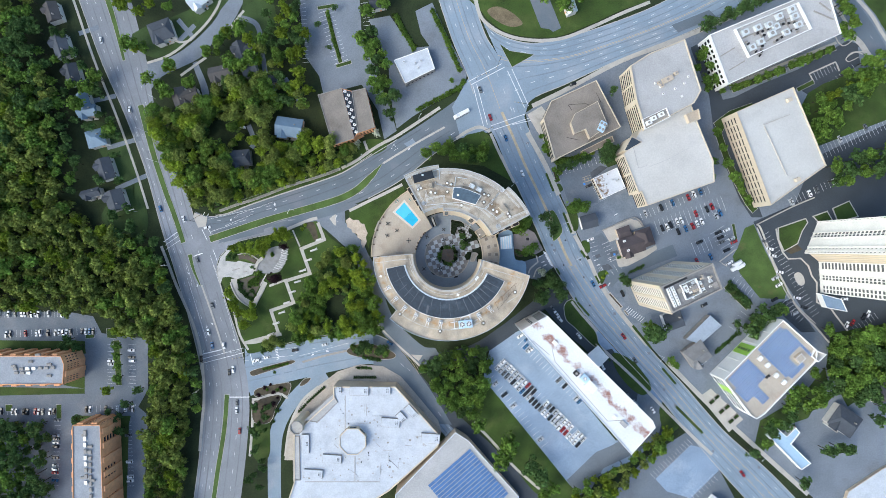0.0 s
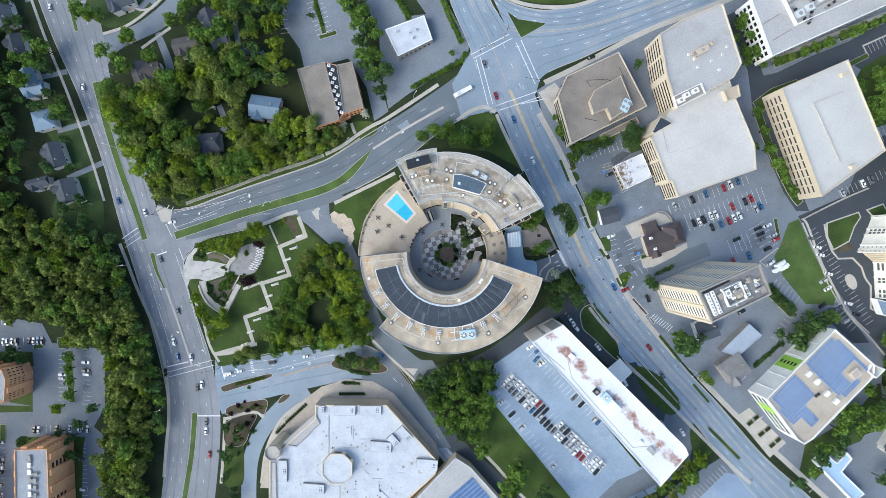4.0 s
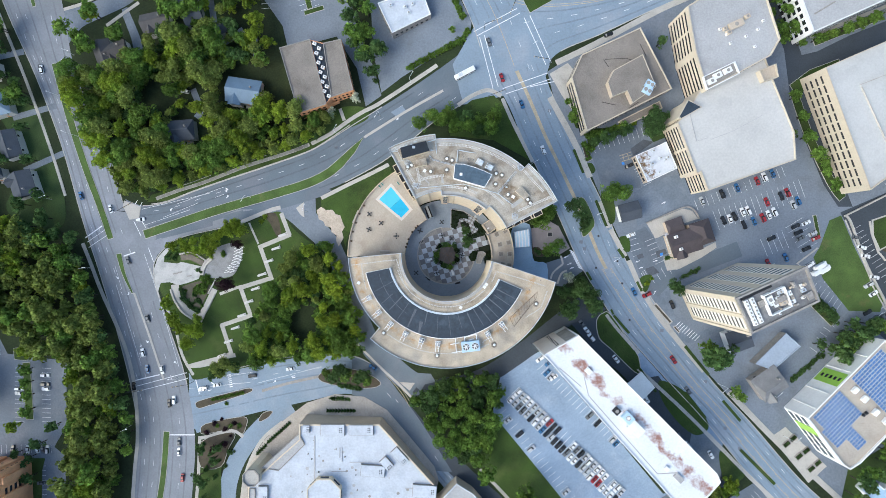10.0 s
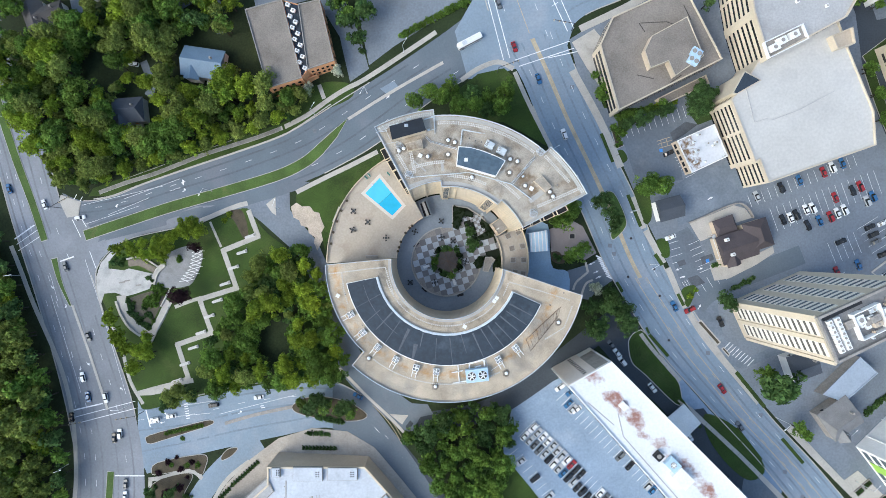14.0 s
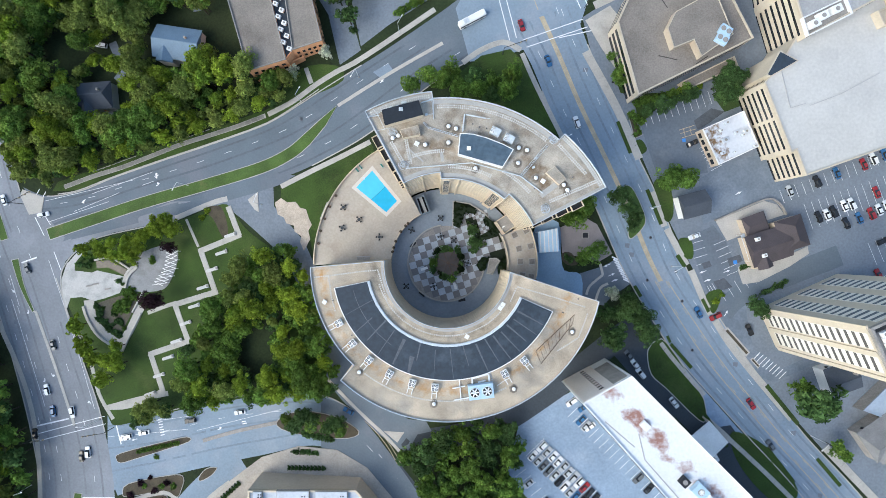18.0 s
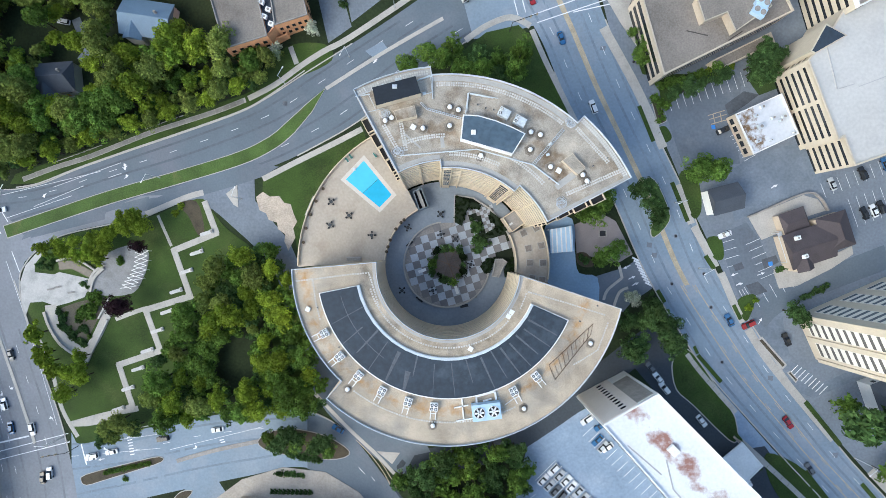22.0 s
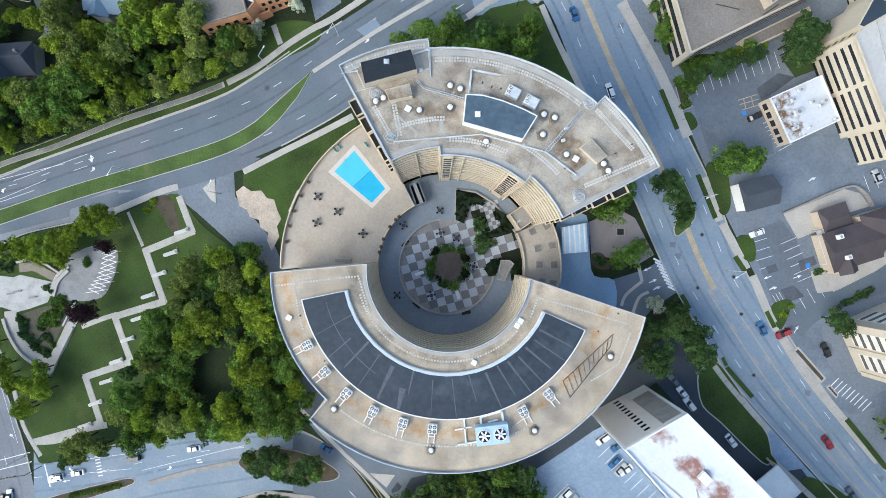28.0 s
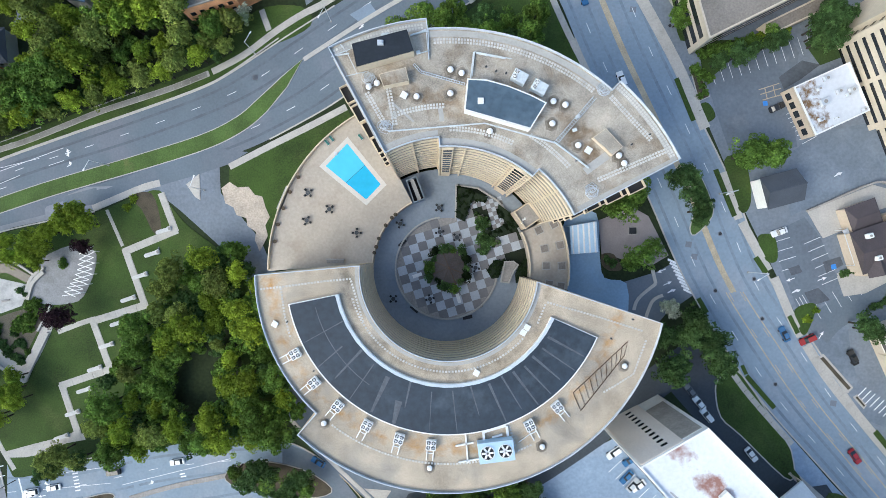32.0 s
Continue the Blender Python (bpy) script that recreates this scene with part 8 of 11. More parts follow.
for pts in ([(184.2, 129.9), (198.2, 136.2), (218.6, 144.7)], [(191.2, 123.6), (205.2, 131.3), (224.5, 139.7)], [(194.0, 137.6), (200.0, 127.1)], [(210.5, 145.7), (215.8, 134.1)], [(172.0, 119.4), (180.7, 124.7)], [(177.2, 110.7), (187.0, 116.6)], [(229.8, 147.5), (242.0, 142.2)], [(233.3, 152.7), (240.3, 147.5)]):
    part("roof_pipe", prism(bmesh.new(), strip_poly(pts, 0.7), 21.8, 22.3), M_STONE, B5)
# tower with slot windows
M_SPAN = mat("pale_spandrel_concrete", (0.70, 0.67, 0.61), 0.8, 0.1, 1.5, 0.2, 0.1)
M_BRONZE = mat("bronze_grey_glazing", (0.12, 0.112, 0.105), 0.25, 0.15, 1, 0.2, 0.0, spec=0.5)
M_TGLASS = mat("grey_blue_glazing", (0.10, 0.125, 0.15), 0.2, 0.1, 1, 0.2, 0.0, spec=0.6)
P = [(120.7, -21.0), (150.0, -7.8), (155.4, -22.3), (127.4, -35.8)]
B6 = block("office_tower", "tall cream concrete tower with dark slot windows", "office tower", P, 53, M_OFFICE, mat("tower_roof", (0.20, 0.20, 0.205), 0.9, 0.25, 1.2, 0.2, 0.2), 1.0, 0.8, M_STONE)
facade(B6, P[3], P[0], 9.5, 2.85, 15, 2, 0.62, 1.05, e0=0.04, e1=0.96, proud=0.12, material=M_BRONZE)
facade(B6, P[0], P[1], 9.5, 2.85, 15, 3, 0.56, 1.15, e0=0.06, e1=0.94, proud=0.12, material=M_TGLASS)
facade(B6, P[3], P[0], 9.0, 43, 1, 2, 0.66, 43, "spandrel_strip", M_SPAN, 0.04, 0.96, 0.06)
facade(B6, P[0], P[1], 9.0, 43, 1, 3, 0.6, 43, "spandrel_strip", M_SPAN, 0.06, 0.94, 0.06)
for f in (0.0, 0.5, 1.0):
    c = Vector(P[3]).lerp(Vector(P[0]), f)
    piece("pier", B6, M_OFFICE, c.x, c.y, 30, 1.4, 0.7, 46, math.degrees(math.atan2(P[0][1] - P[3][1], P[0][0] - P[3][0])))
urng = random.Random(4)
for k in range(7):
    for u in (0.1, 0.18):
        x, y = mid(P, u, 0.2 + 0.1 * k)
        roof_unit(x, y, 52.9, 1.7, 1.5, 1.3, 26, "small white condenser on the tower roof", M_WHITE, 1)
for k in range(26):
    u, v = urng.uniform(0.28, 0.95), urng.uniform(0.2, 0.88)
    x, y = mid(P, u, v)
    w = urng.uniform(1.0, 3.4)
    roof_unit(x, y, 52.9, w, w * urng.uniform(0.4, 0.9), urng.uniform(0.7, 1.8), 26 + urng.choice((0, 90)), "weathered plant unit on the tower roof", urng.choice((M_WHITE, M_METAL, M_STONE, M_TAN)), 1)
part("plant_frame", rim(bmesh.new(), [mid(P, 0.32, 0.22), mid(P, 0.62, 0.22), mid(P, 0.62, 0.78), mid(P, 0.32, 0.78)], 0.3, 52.8, 55), M_WHITE, B6)
part("roof_slot", prism(bmesh.new(), [mid(P, 0.06, 0.05), mid(P, 0.5, 0.05), mid(P, 0.5, 0.14), mid(P, 0.06, 0.14)], 52.85, 53.05), M_BLACK, B6)

# high-rise of white ribs
M_TOWERW = mat("warm_white_concrete", (0.80, 0.79, 0.75), 0.7, 0.1, 1.0, 0.12, 0.1)
for pts in ([(203.3, 15.8), (206.2, 12.8), (213.7, -7.0), (221.1, -21.7), (230.0, -38.2), (241.0, -49.6), (250.6, -60.6)], [(203.3, 15.8), (225.1, 26.8), (240.4, 33.3)]):
    strip("retaining_wall", pts, 0.7, 1.1, M_WALK, None, 1.2, "pale concrete wall along the dark lot", kind="structure")
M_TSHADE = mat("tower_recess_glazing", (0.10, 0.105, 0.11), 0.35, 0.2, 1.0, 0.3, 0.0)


def tower_wing(P, label, bands):
    """One wing of the high-rise; bands of its west face: from, to, windows across, their share, height and material."""
    B = block("apartment_tower", label, "apartment tower", P, 75, M_TOWERW, M_GREYR, 1.0, 0.6)
    a, b = Vector(P[0]), Vector(P[1])
    turn = math.degrees(math.atan2(b.y - a.y, b.x - a.x))
    for e0, e1, n, fill, wh, m in bands:
        facade(B, P[0], P[1], 10, 2.7, 24, n, fill, wh, "slot_window", m, e0, e1, 0.1)
    for e in sorted({e for row in bands for e in row[:2]}):
        c = a.lerp(b, e)
        piece("rib", B, M_TOWERW, c.x, c.y, 41, 0.5, 1.1, 67, turn)
    return B


W1 = tower_wing([(235.2, -2.6), (243.1, 17.6), (310.0, 17.6), (310.0, -2.6)], "white ribbed high-rise wing with narrow slot windows",
                ((0.0, 0.05, 1, 0.8, 0.9, M_TSHADE), (0.08, 0.2, 1, 0.25, 0.6, M_TSHADE), (0.48, 0.64, 2, 0.7, 1.5, M_TSHADE), (0.96, 1.0, 1, 0.9, 1.3, M_TSHADE)))
W2 = tower_wing([(245.3, -28.6), (244.0, -8.1), (310.0, -8.0), (310.0, -29.0)], "white ribbed high-rise wing with recessed balcony slots",
                ((0.02, 0.26, 2, 0.72, 1.4, M_TSHADE), (0.42, 0.58, 2, 0.7, 1.5, M_TSHADE), (0.76, 0.98, 1, 0.95, 1.35, M_TSHADE)))
link = [(244.2, -8.4), (237.7, -3.0), (300.0, -3.2), (300.0, -8.6)]
LK = block("tower_link", "cream fluted link between the high-rise wings", "apartment tower", link, 74, M_CREAM, M_GREYR, 0.6, 0.4)
for k in range(5):
    c = Vector(link[1]).lerp(Vector(link[0]), 0.1 + 0.2 * k)
    piece("flute", LK, M_OFFICE, c.x, c.y, 41, 0.4, 0.8, 66, 50)
ent = [(242.2, -28.6), (256.0, -32.3), (259.6, -40.3), (245.9, -37.7)]
block("entrance_canopy", "pale entrance canopy of the high-rise", "canopy", ent, gz(*ent[0]) + 4, M_WHITE, M_PGLASS, 0.2)
ova = [(228.0, -16.9), (230.5, -15.1), (233.5, -16.9), (235.0, -21.7), (232.8, -23.9), (229.8, -21.7)]
island("traffic_island", smooth(ova, 3, True), "oval pale paved island in the dark lot", M_WALK)

# solar-roofed building
P = [(210.5, -43.8), (231.9, -63.0), (230.8, -69.7), (198.9, -102.3), (194.0, -105.4), (190.5, -103.0), (173.7, -80.9)]
B8 = block("solar_building", "white-walled building with green panels and solar roof", "office building", P, 22, M_WHITE, M_DECK, 0.8, 0.5, M_WHITE)
M_GREEN = mat("lime_panel", (0.30, 0.52, 0.08), 0.6, 0.08, 2, 0.3, 0.05)
a, b = Vector(P[6]), Vector(P[0])
ang = math.degrees(math.atan2(b.y - a.y, b.x - a.x))
c = a.lerp(b, 0.47)
piece("green_panel", B8, M_GREEN, c.x, c.y, 14.5, 8, 0.3, 14.5, ang)
for k in range(5):
    piece("window", B8, M_GLASS, c.x, c.y, 9.5 + 2.6 * k, 2.0, 0.42, 1.3, ang)
for f in (0.12, 0.3, 0.58, 0.78):
    c = a.lerp(b, f)
    piece("wall_rib", B8, M_WHITE, c.x, c.y, 13.5, 0.4, 0.7, 16.5, ang)
d_ = Vector(P[5])
ang2 = math.degrees(math.atan2(d_.y - a.y, d_.x - a.x))
facade(B8, P[5], P[6], 8, 4.2, 3, 5, 0.9, 2.6, material=M_TGLASS)
c = a.lerp(d_, 0.35)
piece("green_panel", B8, M_GREEN, c.x, c.y, 14, 5, 0.3, 12, ang2)
panel_me = bpy.data.meshes.new("solar_panel")
bm = box(bmesh.new(), -0.98, -0.76, 0, 0.98, 0.76, 0.05)
for f in bm.faces:
    f.material_index = 1
n_f = len(bm.faces)
box(bm, -0.89, -0.655, 0.03, 0.89, 0.655, 0.08)
bm.faces.ensure_lookup_table()
for f in bm.faces[n_f:]:
    f.material_index = 0
bm.to_mesh(panel_me)
bm.free()
panel_me.materials.append(M_SOLAR)
panel_me.materials.append(M_WHITE)
ud = (b - a).normalized()
vd = Vector((ud.y, -ud.x))
count = 0
AR1, AR2 = [(209.1, -47.3), (229.1, -64.8), (227.3, -67.2), (220.3, -60.6), (213.6, -67.2), (218.6, -73.2), (223.5, -70.0), (225.6, -71.8), (215.8, -81.6), (194.7, -62.3)], [(189.5, -67.6), (200.3, -78.1), (194.0, -85.5), (202.4, -92.5), (198.2, -96.7), (193.0, -90.7), (188.4, -94.9), (176.2, -81.3)]
for i in range(-4, 40):
    for j in range(-4, 34):
        q = a + ud * (i * 2.0 + 1) + vd * (j * 1.56 + 1)
        if inside(q, AR1) or inside(q, AR2):
            o = new("solar_panel", panel_me)
            o.parent = B8
            o.matrix_basis = pose(q.x, q.y, 22.2, 0, 0, ang)
            o.matrix_basis = o.matrix_basis @ pose(0, 0, 0, 6, 0, 0)
for x, y in [(196.1, -67.6), (200.7, -71.8), (205.9, -78.1), (210.8, -82.3)]:
    roof_unit(x, y, 21.9, 3.0, 2.4, 1.6, ang, "white rooftop unit between solar arrays", M_WHITE, 0)
SP = roof_box("stair_penthouse", "low beige stair penthouse between the solar arrays", "penthouse", [(220.7, -64.1), (223.5, -67.6), (220.0, -70.7), (217.2, -67.2)], 21.8, 24, M_TAN, M_DECK)
part("corner_screen", rim(bmesh.new(), [(229.8, -62.3), (237.1, -65.1), (232.2, -70.0), (227.7, -66.2)], 0.35, 9, 23.2), M_WHITE, B8)
for x, y in [(200.3, -79.5), (201.7, -78.5)]:
    roof_unit(x, y, 21.9, 1.3, 1.1, 1.2, ang, "dark flue pair on the solar roof", M_BLACK, 0)
pl = [(167.4, -96.2), (174.6, -91.0), (195.6, -110.9), (186.4, -119.4)]
PLZ = thing("planter_plaza", "pale paved plaza with six square hedge planters", "plaza", kind="structure")
sheet("paving", pl, 0.16, M_WALK, PLZ, thick=0.2)
for x, y in [(178.3, -96.5), (175.0, -99.5), (184.9, -102.8), (181.3, -105.7), (190.8, -109.0), (187.5, -112.0)]:
    HP = thing("hedge_planter", "square raised planter with clipped dark hedge", "planter", "hedge planters", at=(x, y, gz(x, y) + 0.16), turn=40)
    part("box", rim(bmesh.new(), [(-1.9, -1.3), (1.9, -1.3), (1.9, 1.3), (-1.9, 1.3)], 0.25, 0, 0.6), M_STONE, HP)
    part("soil", box(bmesh.new(), -1.65, -1.05, 0, 1.65, 1.05, 0.5), M_MULCH, HP)
    for k in range(3):
        s = new("bush", crown_small)
        s.parent = HP
        s.matrix_basis = pose(-1.1 + 1.1 * k, 0, 0.5) @ Matrix.Diagonal((0.95, 1.05, 0.7, 1))

# long white apartment slab
P = [(63.3, -40.4), (127.0, -104.0), (128.7, -108.1), (114.0, -124.6), (47.2, -49.6)]
ax = (Vector(P[1]) - Vector(P[0])).normalized()
M_RUST = edge_stain("rust_stained_white_roof", (0.70, 0.71, 0.73), (0.30, 0.155, 0.125), tuple(Vector([(78.6, -68.3)][0])), (-ax.y, ax.x), 1.8, 6.5, 0.13)
B9 = block("apartment_slab", "long white apartment slab with rust-stained white roof", "apartment building", P, 29, M_WHITE, M_RUST, 0.5, 0.4, M_WHITE)
facade(B9, P[4], P[3], 4.5, 3.0, 8, 9, 0.6, 1.5)
M_GAB = mat("pinkish_stucco", (0.76, 0.68, 0.62), 0.85, 0.08, 2, 0.2, 0.1)
e0, e1 = Vector(P[4]), Vector(P[0])
en = math.degrees(math.atan2(e1.y - e0.y, e1.x - e0.x))
c = e0.lerp(e1, 0.34)
piece("end_panel", B9, M_GAB, c.x, c.y, 15, (e1 - e0).length * 0.62, 0.3, 28, en)
# grey panel paints the shading on the darker part of this end wall
c = e0.lerp(e1, 0.8)
piece("end_panel", B9, M_STONE, c.x, c.y, 18, (e1 - e0).length * 0.3, 0.28, 20, en)
for k in range(11):
    c = e0.lerp(e1, 0.44)
    piece("window", B9, M_GLASS, c.x, c.y, 4.5 + 2.2 * k, 1.7, 0.4, 0.9, en)
for (x, y), w, d, h, lab, mt, fn in zip([(67.6, -56.8), (89.0, -82.9), (85.6, -78.1), (109.2, -105.9), (80.5, -75.1), (103.6, -101.7)], (3, 7, 5, 4.5, 3, 2.4), (2.4, 5, 4, 2.6, 3, 2), (1.2, 2.6, 2.0, 1.2, 1.6, 1),
                                     ("rusty-edged white roof hatch box", "white lift head on slab roof", "blue-grey cooling tower with cross fan", "grey sloped roof light", "dark steel plant frame", "small white vent box"), (M_WHITE, M_WHITE, M_BLUEM, M_GREYR, M_BLACK, M_WHITE), (0, 0, 1, 0, 1, 0)):
    roof_unit(x, y, 28.9, w, d, h, -45, lab, mt, fn)
for k in range(4):
    piece("fan_blade", B9, M_WHITE, 85.6, -78.1, 31.15, 2.0, 0.3, 0.06, 45 * k)
for pts in ([(65.9, -59.8), (67.9, -68.3), (99.7, -104.3), (108.2, -103.8)], [(54.6, -55.6), (64.5, -64.1)]):
    part("roof_seam", prism(bmesh.new(), strip_poly(pts, 0.45), 28.86, 28.95), M_GREYR, B9)
cp = [(93.5, -68.3), (100.1, -62.4), (106.7, -70.0), (100.1, -76.8)]
EN = thing("entrance_canopy", "white flat entrance canopy on posts", "canopy")
sheet("deck", cp, 5.0, M_WHITE, EN, thick=0.5)
sheet("deck_edge", strip_poly(cp + cp[:1], 0.5), 5.25, M_WHITE, EN, thick=0.5)
for x, y in cp:
    part("post", box(bmesh.new(), x - 0.2, y - 0.2, gz(x, y), x + 0.2, y + 0.2, gz(x, y) + 4.6), M_TAN, EN)

# shopping mall
P = [(-72.2, -90.4), (-31.3, -90.4), (-3.0, -121.7), (-3.0, -129.8), (-35.0, -158.9), (-53.6, -170.8), (-103.8, -170.8), (-98.2, -154.0), (-98.2, -122.4), (-84.8, -109.4), (-72.2, -98.2)]
B10 = block("shopping_mall", "tan shopping mall with wide white membrane roof", "shopping mall", P, 3, M_TAN, M_WROOF, 0.6, 0.7, M_CREAM, z0=-24)
oct_c = [(-58.8, -125.4)][0]
ROT = thing("rotunda", "octagonal white-roofed rotunda on the mall roof", "rotunda")
o8 = [(oct_c[0] + 9.2 * math.cos(radians(22.5 + 45 * k)), oct_c[1] + 9.2 * math.sin(radians(22.5 + 45 * k))) for k in range(8)]
part("drum", prism(bmesh.new(), o8, 2.5, 6.5, top=False), M_CREAM, ROT)
part("roof", prism(bmesh.new(), inset(o8, 0.4), 6.0, 6.4), M_WROOF, ROT)
part("parapet", rim(bmesh.new(), o8, 0.45, 6.2, 6.9), M_CREAM, ROT)
for k in range(8):
    m_ = (Vector(o8[k]) + Vector(o8[(k + 1) % 8])) / 2
    piece("louvre", ROT, M_GLASS, m_.x, m_.y, 4.6, 4.2, 0.15, 1.6, 45 * k + 135)
oc = [(-95.5, -116.5)][0]
T8 = [(oc[0] + 4.6 * math.cos(radians(22.5 + 45 * k)), oc[1] + 4.6 * math.sin(radians(22.5 + 45 * k))) for k in range(8)]
block("corner_turret", "octagonal cream corner turret with dark-edged roof", "turret", T8, 6, M_CREAM, M_WALK, 0.7, 0.5, M_STONE)
for (x, y), w, d, a_ in zip([(-55.0, -93.2), (-40.5, -93.2), (-34.5, -114.0), (-8.2, -124.4), (-72.8, -137.8), (-85.1, -147.5), (-90.3, -127.8), (-20.8, -106.6), (-68.3, -92.5), (-27.5, -110.3)], (12, 12, 12, 12, 12, 12, 4.5, 9, 3.2, 6), (5.5, 5, 5.5, 6, 5, 5, 12, 4, 3.6, 4), (0, 0, -4, -4, -4, -4, 0, -48, 0, -48)):
    R = thing("rooftop_unit", "white long rooftop air handler with dark vents", "air conditioner", "mall roof units", at=(x, y, 2.9), turn=a_)
    part("case", box(bmesh.new(), -w / 2, -d / 2, 0.2, w / 2, d / 2, 1.5), M_WROOF, R)
    part("edge_frame", rim(bmesh.new(), [(-w / 2 - 0.2, -d / 2 - 0.2), (w / 2 + 0.2, -d / 2 - 0.2), (w / 2 + 0.2, d / 2 + 0.2), (-w / 2 - 0.2, d / 2 + 0.2)], 0.35, 0, 1.2), M_STONE, R)
    for i in range(2):
        for j in range(3):
            f = part("vent", cyl(bmesh.new(), 0.28, 1.5, 1.6, 8), M_BLACK, R)
            f.matrix_basis = pose(w * 0.3 + i * 0.9 - (w * 0.15 if w < 6 else 0), (j - 1) * 0.9, 0)
for pts in ([(-64.4, -96.4), (-64.4, -129.8)], [(-58.0, -136.5), (-58.0, -152.9)], [(-90.8, -153.3), (-41.7, -153.3)]):
    part("roof_gutter", prism(bmesh.new(), strip_poly(pts, 0.7), 2.86, 3.0), M_GREYR, B10)
mrng = random.Random(8)
for k in range(70):
    x, y = mid([(-68.5, -96.4), (-5.2, -122.4), (-35.0, -155.9), (-94.5, -152.2)], mrng.random(), mrng.random())
    part("roof_stain", cyl(bmesh.new(), mrng.uniform(0.2, 0.9), 2.85, 2.87 + 0.0005 * k, 9, m=pose(x, y, 0)), M_GREYR if k % 3 else M_STONE, B10)
for k in range(46):
    x, y = mid([(-66.5, -97.4), (-8.2, -122.4), (-37.0, -150.9), (-90.5, -150.2)], mrng.random(), mrng.random())
    if math.hypot(x - oct_c[0], y - oct_c[1]) < 11:
        continue
    if k % 3:
        part("roof_vent", cyl(bmesh.new(), mrng.uniform(0.2, 0.4), 2.85, 3.5, 8, m=pose(x, y, 0)), M_STONE if k % 2 else M_BLACK, B10)
    else:
        piece("pipe_run", B10, M_GREYR, x, y, 3.0, mrng.uniform(3, 8), 0.25, 0.2, mrng.choice((0, 0, 90, -45)))
M_TERR = mat("tan_terrace_paving", (0.41, 0.37, 0.325), 0.9, 0.18, 1.5, 0.2, 0.2, tint=(0.34, 0.32, 0.295), tint_at=0.55)
for poly_ in ([(-91.5, -112.7), (-72.2, -94.9), (-69.2, -100.8), (-82.6, -114.2)], [(-98.6, -123.1), (-94.5, -123.1), (-93.8, -152.2), (-98.6, -152.2)]):
    part("skirt_roof", prism(bmesh.new(), poly_, 2.5, 3.1), M_GREYR, B10)
    part("skirt_edge", rim(bmesh.new(), poly_, 0.4, 3.05, 3.5), M_STONE, B10)
TE = thing("mall_terrace", "tan paved terrace with dark hedge planters round the mall", "terrace", kind="structure")
sheet("paving", [(-110.9, -147.6), (-107.8, -132.9), (-104.5, -118.2), (-96.8, -106.0), (-85.5, -94.3), (-72.4, -84.3), (-56.8, -79.0), (-40.8, -79.9), (-28.5, -86.5), (-15.8, -100.8), (-3.3, -115.3), (-1.0, -122.5), (-3.1, -130.5), (-25.0, -112.9), (-31.3, -100.7), (-69.8, -102.4), (-86.3, -132.0), (-93.0, -146.8)], 0.25, M_TERR, TE, thick=0.4)
for pts in ([(-93.8, -106.4), (-81.7, -95.4)], [(-60.5, -88.1), (-45.9, -87.6)], [(-99.9, -112.9), (-95.0, -108.0)]):
    hedge_line = walkline(pts, 1.6)
    for x, y, dx, dy in hedge_line:
        o = new("hedge_bush", crown_small)
        o.parent = TE
        o.matrix_basis = pose(x, y, gz(x, y) + 0.4) @ Matrix.Diagonal((1.3, 1.3, 1.0, 1))
# mall extension with solar rows
P = [(8.1, -119.8), (16.5, -125.0), (49.5, -161.5), (49.5, -180.8), (-34.8, -180.8), (-31.1, -160.5)]
B11 = block("mall_extension", "flat-roofed extension with long blue solar rows", "shopping mall", P, 5, M_TAN, M_GREYR, 0.6, 0.5, M_METAL, z0=-22)
pr0, pr1 = [(17.4, -130.6), (43.0, -160.0)]
for k in range(17):
    for s in range(7):
        q = Vector(pr0).lerp(Vector(pr1), (k + 0.5) / 17)
        dv = (Vector(pr1) - Vector(pr0)).normalized()
        w = Vector((-dv.y, dv.x)) * -1
        q = q + w * (s * 5.2 + 2.6)
        if inside(q, inset(P, 2.0)):
            pp = piece("solar_panel", B11, M_SOLAR, q.x, q.y, 5.25, 1.8, 5.05, 0.08, math.degrees(math.atan2(dv.y, dv.x)))

# flat-roofed brick offices among the trees
for P, lab in (([(-82.2, 101.2), (-66.7, 105.6), (-58.2, 72.6), (-72.5, 68.1)], "flat gravel-roofed brick office wing"), ([(-60.0, 103.6), (-50.9, 105.7), (-44.7, 79.9), (-55.9, 76.1)], "flat gravel-roofed brick office wing")):
    Bf = block("brick_office", lab, "office building", P, 4, M_BRICK, M_BROWNR, 0.4, 0.35, M_STONE)
    for k in range(4):
        facade(Bf, P[k], P[(k + 1) % 4], -3.5, 3.2, 2, 5, 0.5, 1.6)
P = [(-67.0, 105.8), (-59.9, 104.0), (-55.5, 77.0), (-59.0, 72.3)]
Bf = block("link_roof", "recessed dark link roof crowded with white units", "building", P, 3, M_BRICK, M_MEMB, 0.2)
for k in range(12):
    c = Vector(P[0]).lerp(Vector(P[3]), (k + 0.6) / 12.6) * 0.55 + Vector(P[1]).lerp(Vector(P[2]), (k + 0.6) / 12.6) * 0.45
    roof_unit(c.x + (0.9 if k % 2 else -0.9), c.y, 2.9, 1.8, 1.5, 1.3, -20, "small pale condenser unit on link roof", M_WHITE, 1)
for pts in ([(-59.3, 76.7), (-54.1, 78.4), (-53.2, 76.0), (-58.4, 73.7)], [(-55.3, 80.2), (-45.5, 82.9), (-44.9, 81.1), (-54.1, 78.1)]):
    EP = thing("brick_entry", "orange brick entry frame beside flowering shrubs", "entrance")
    part("frame", rim(bmesh.new(), pts, 0.5, gz(*pts[0]), gz(*pts[0]) + 4), M_BRICK, EP)

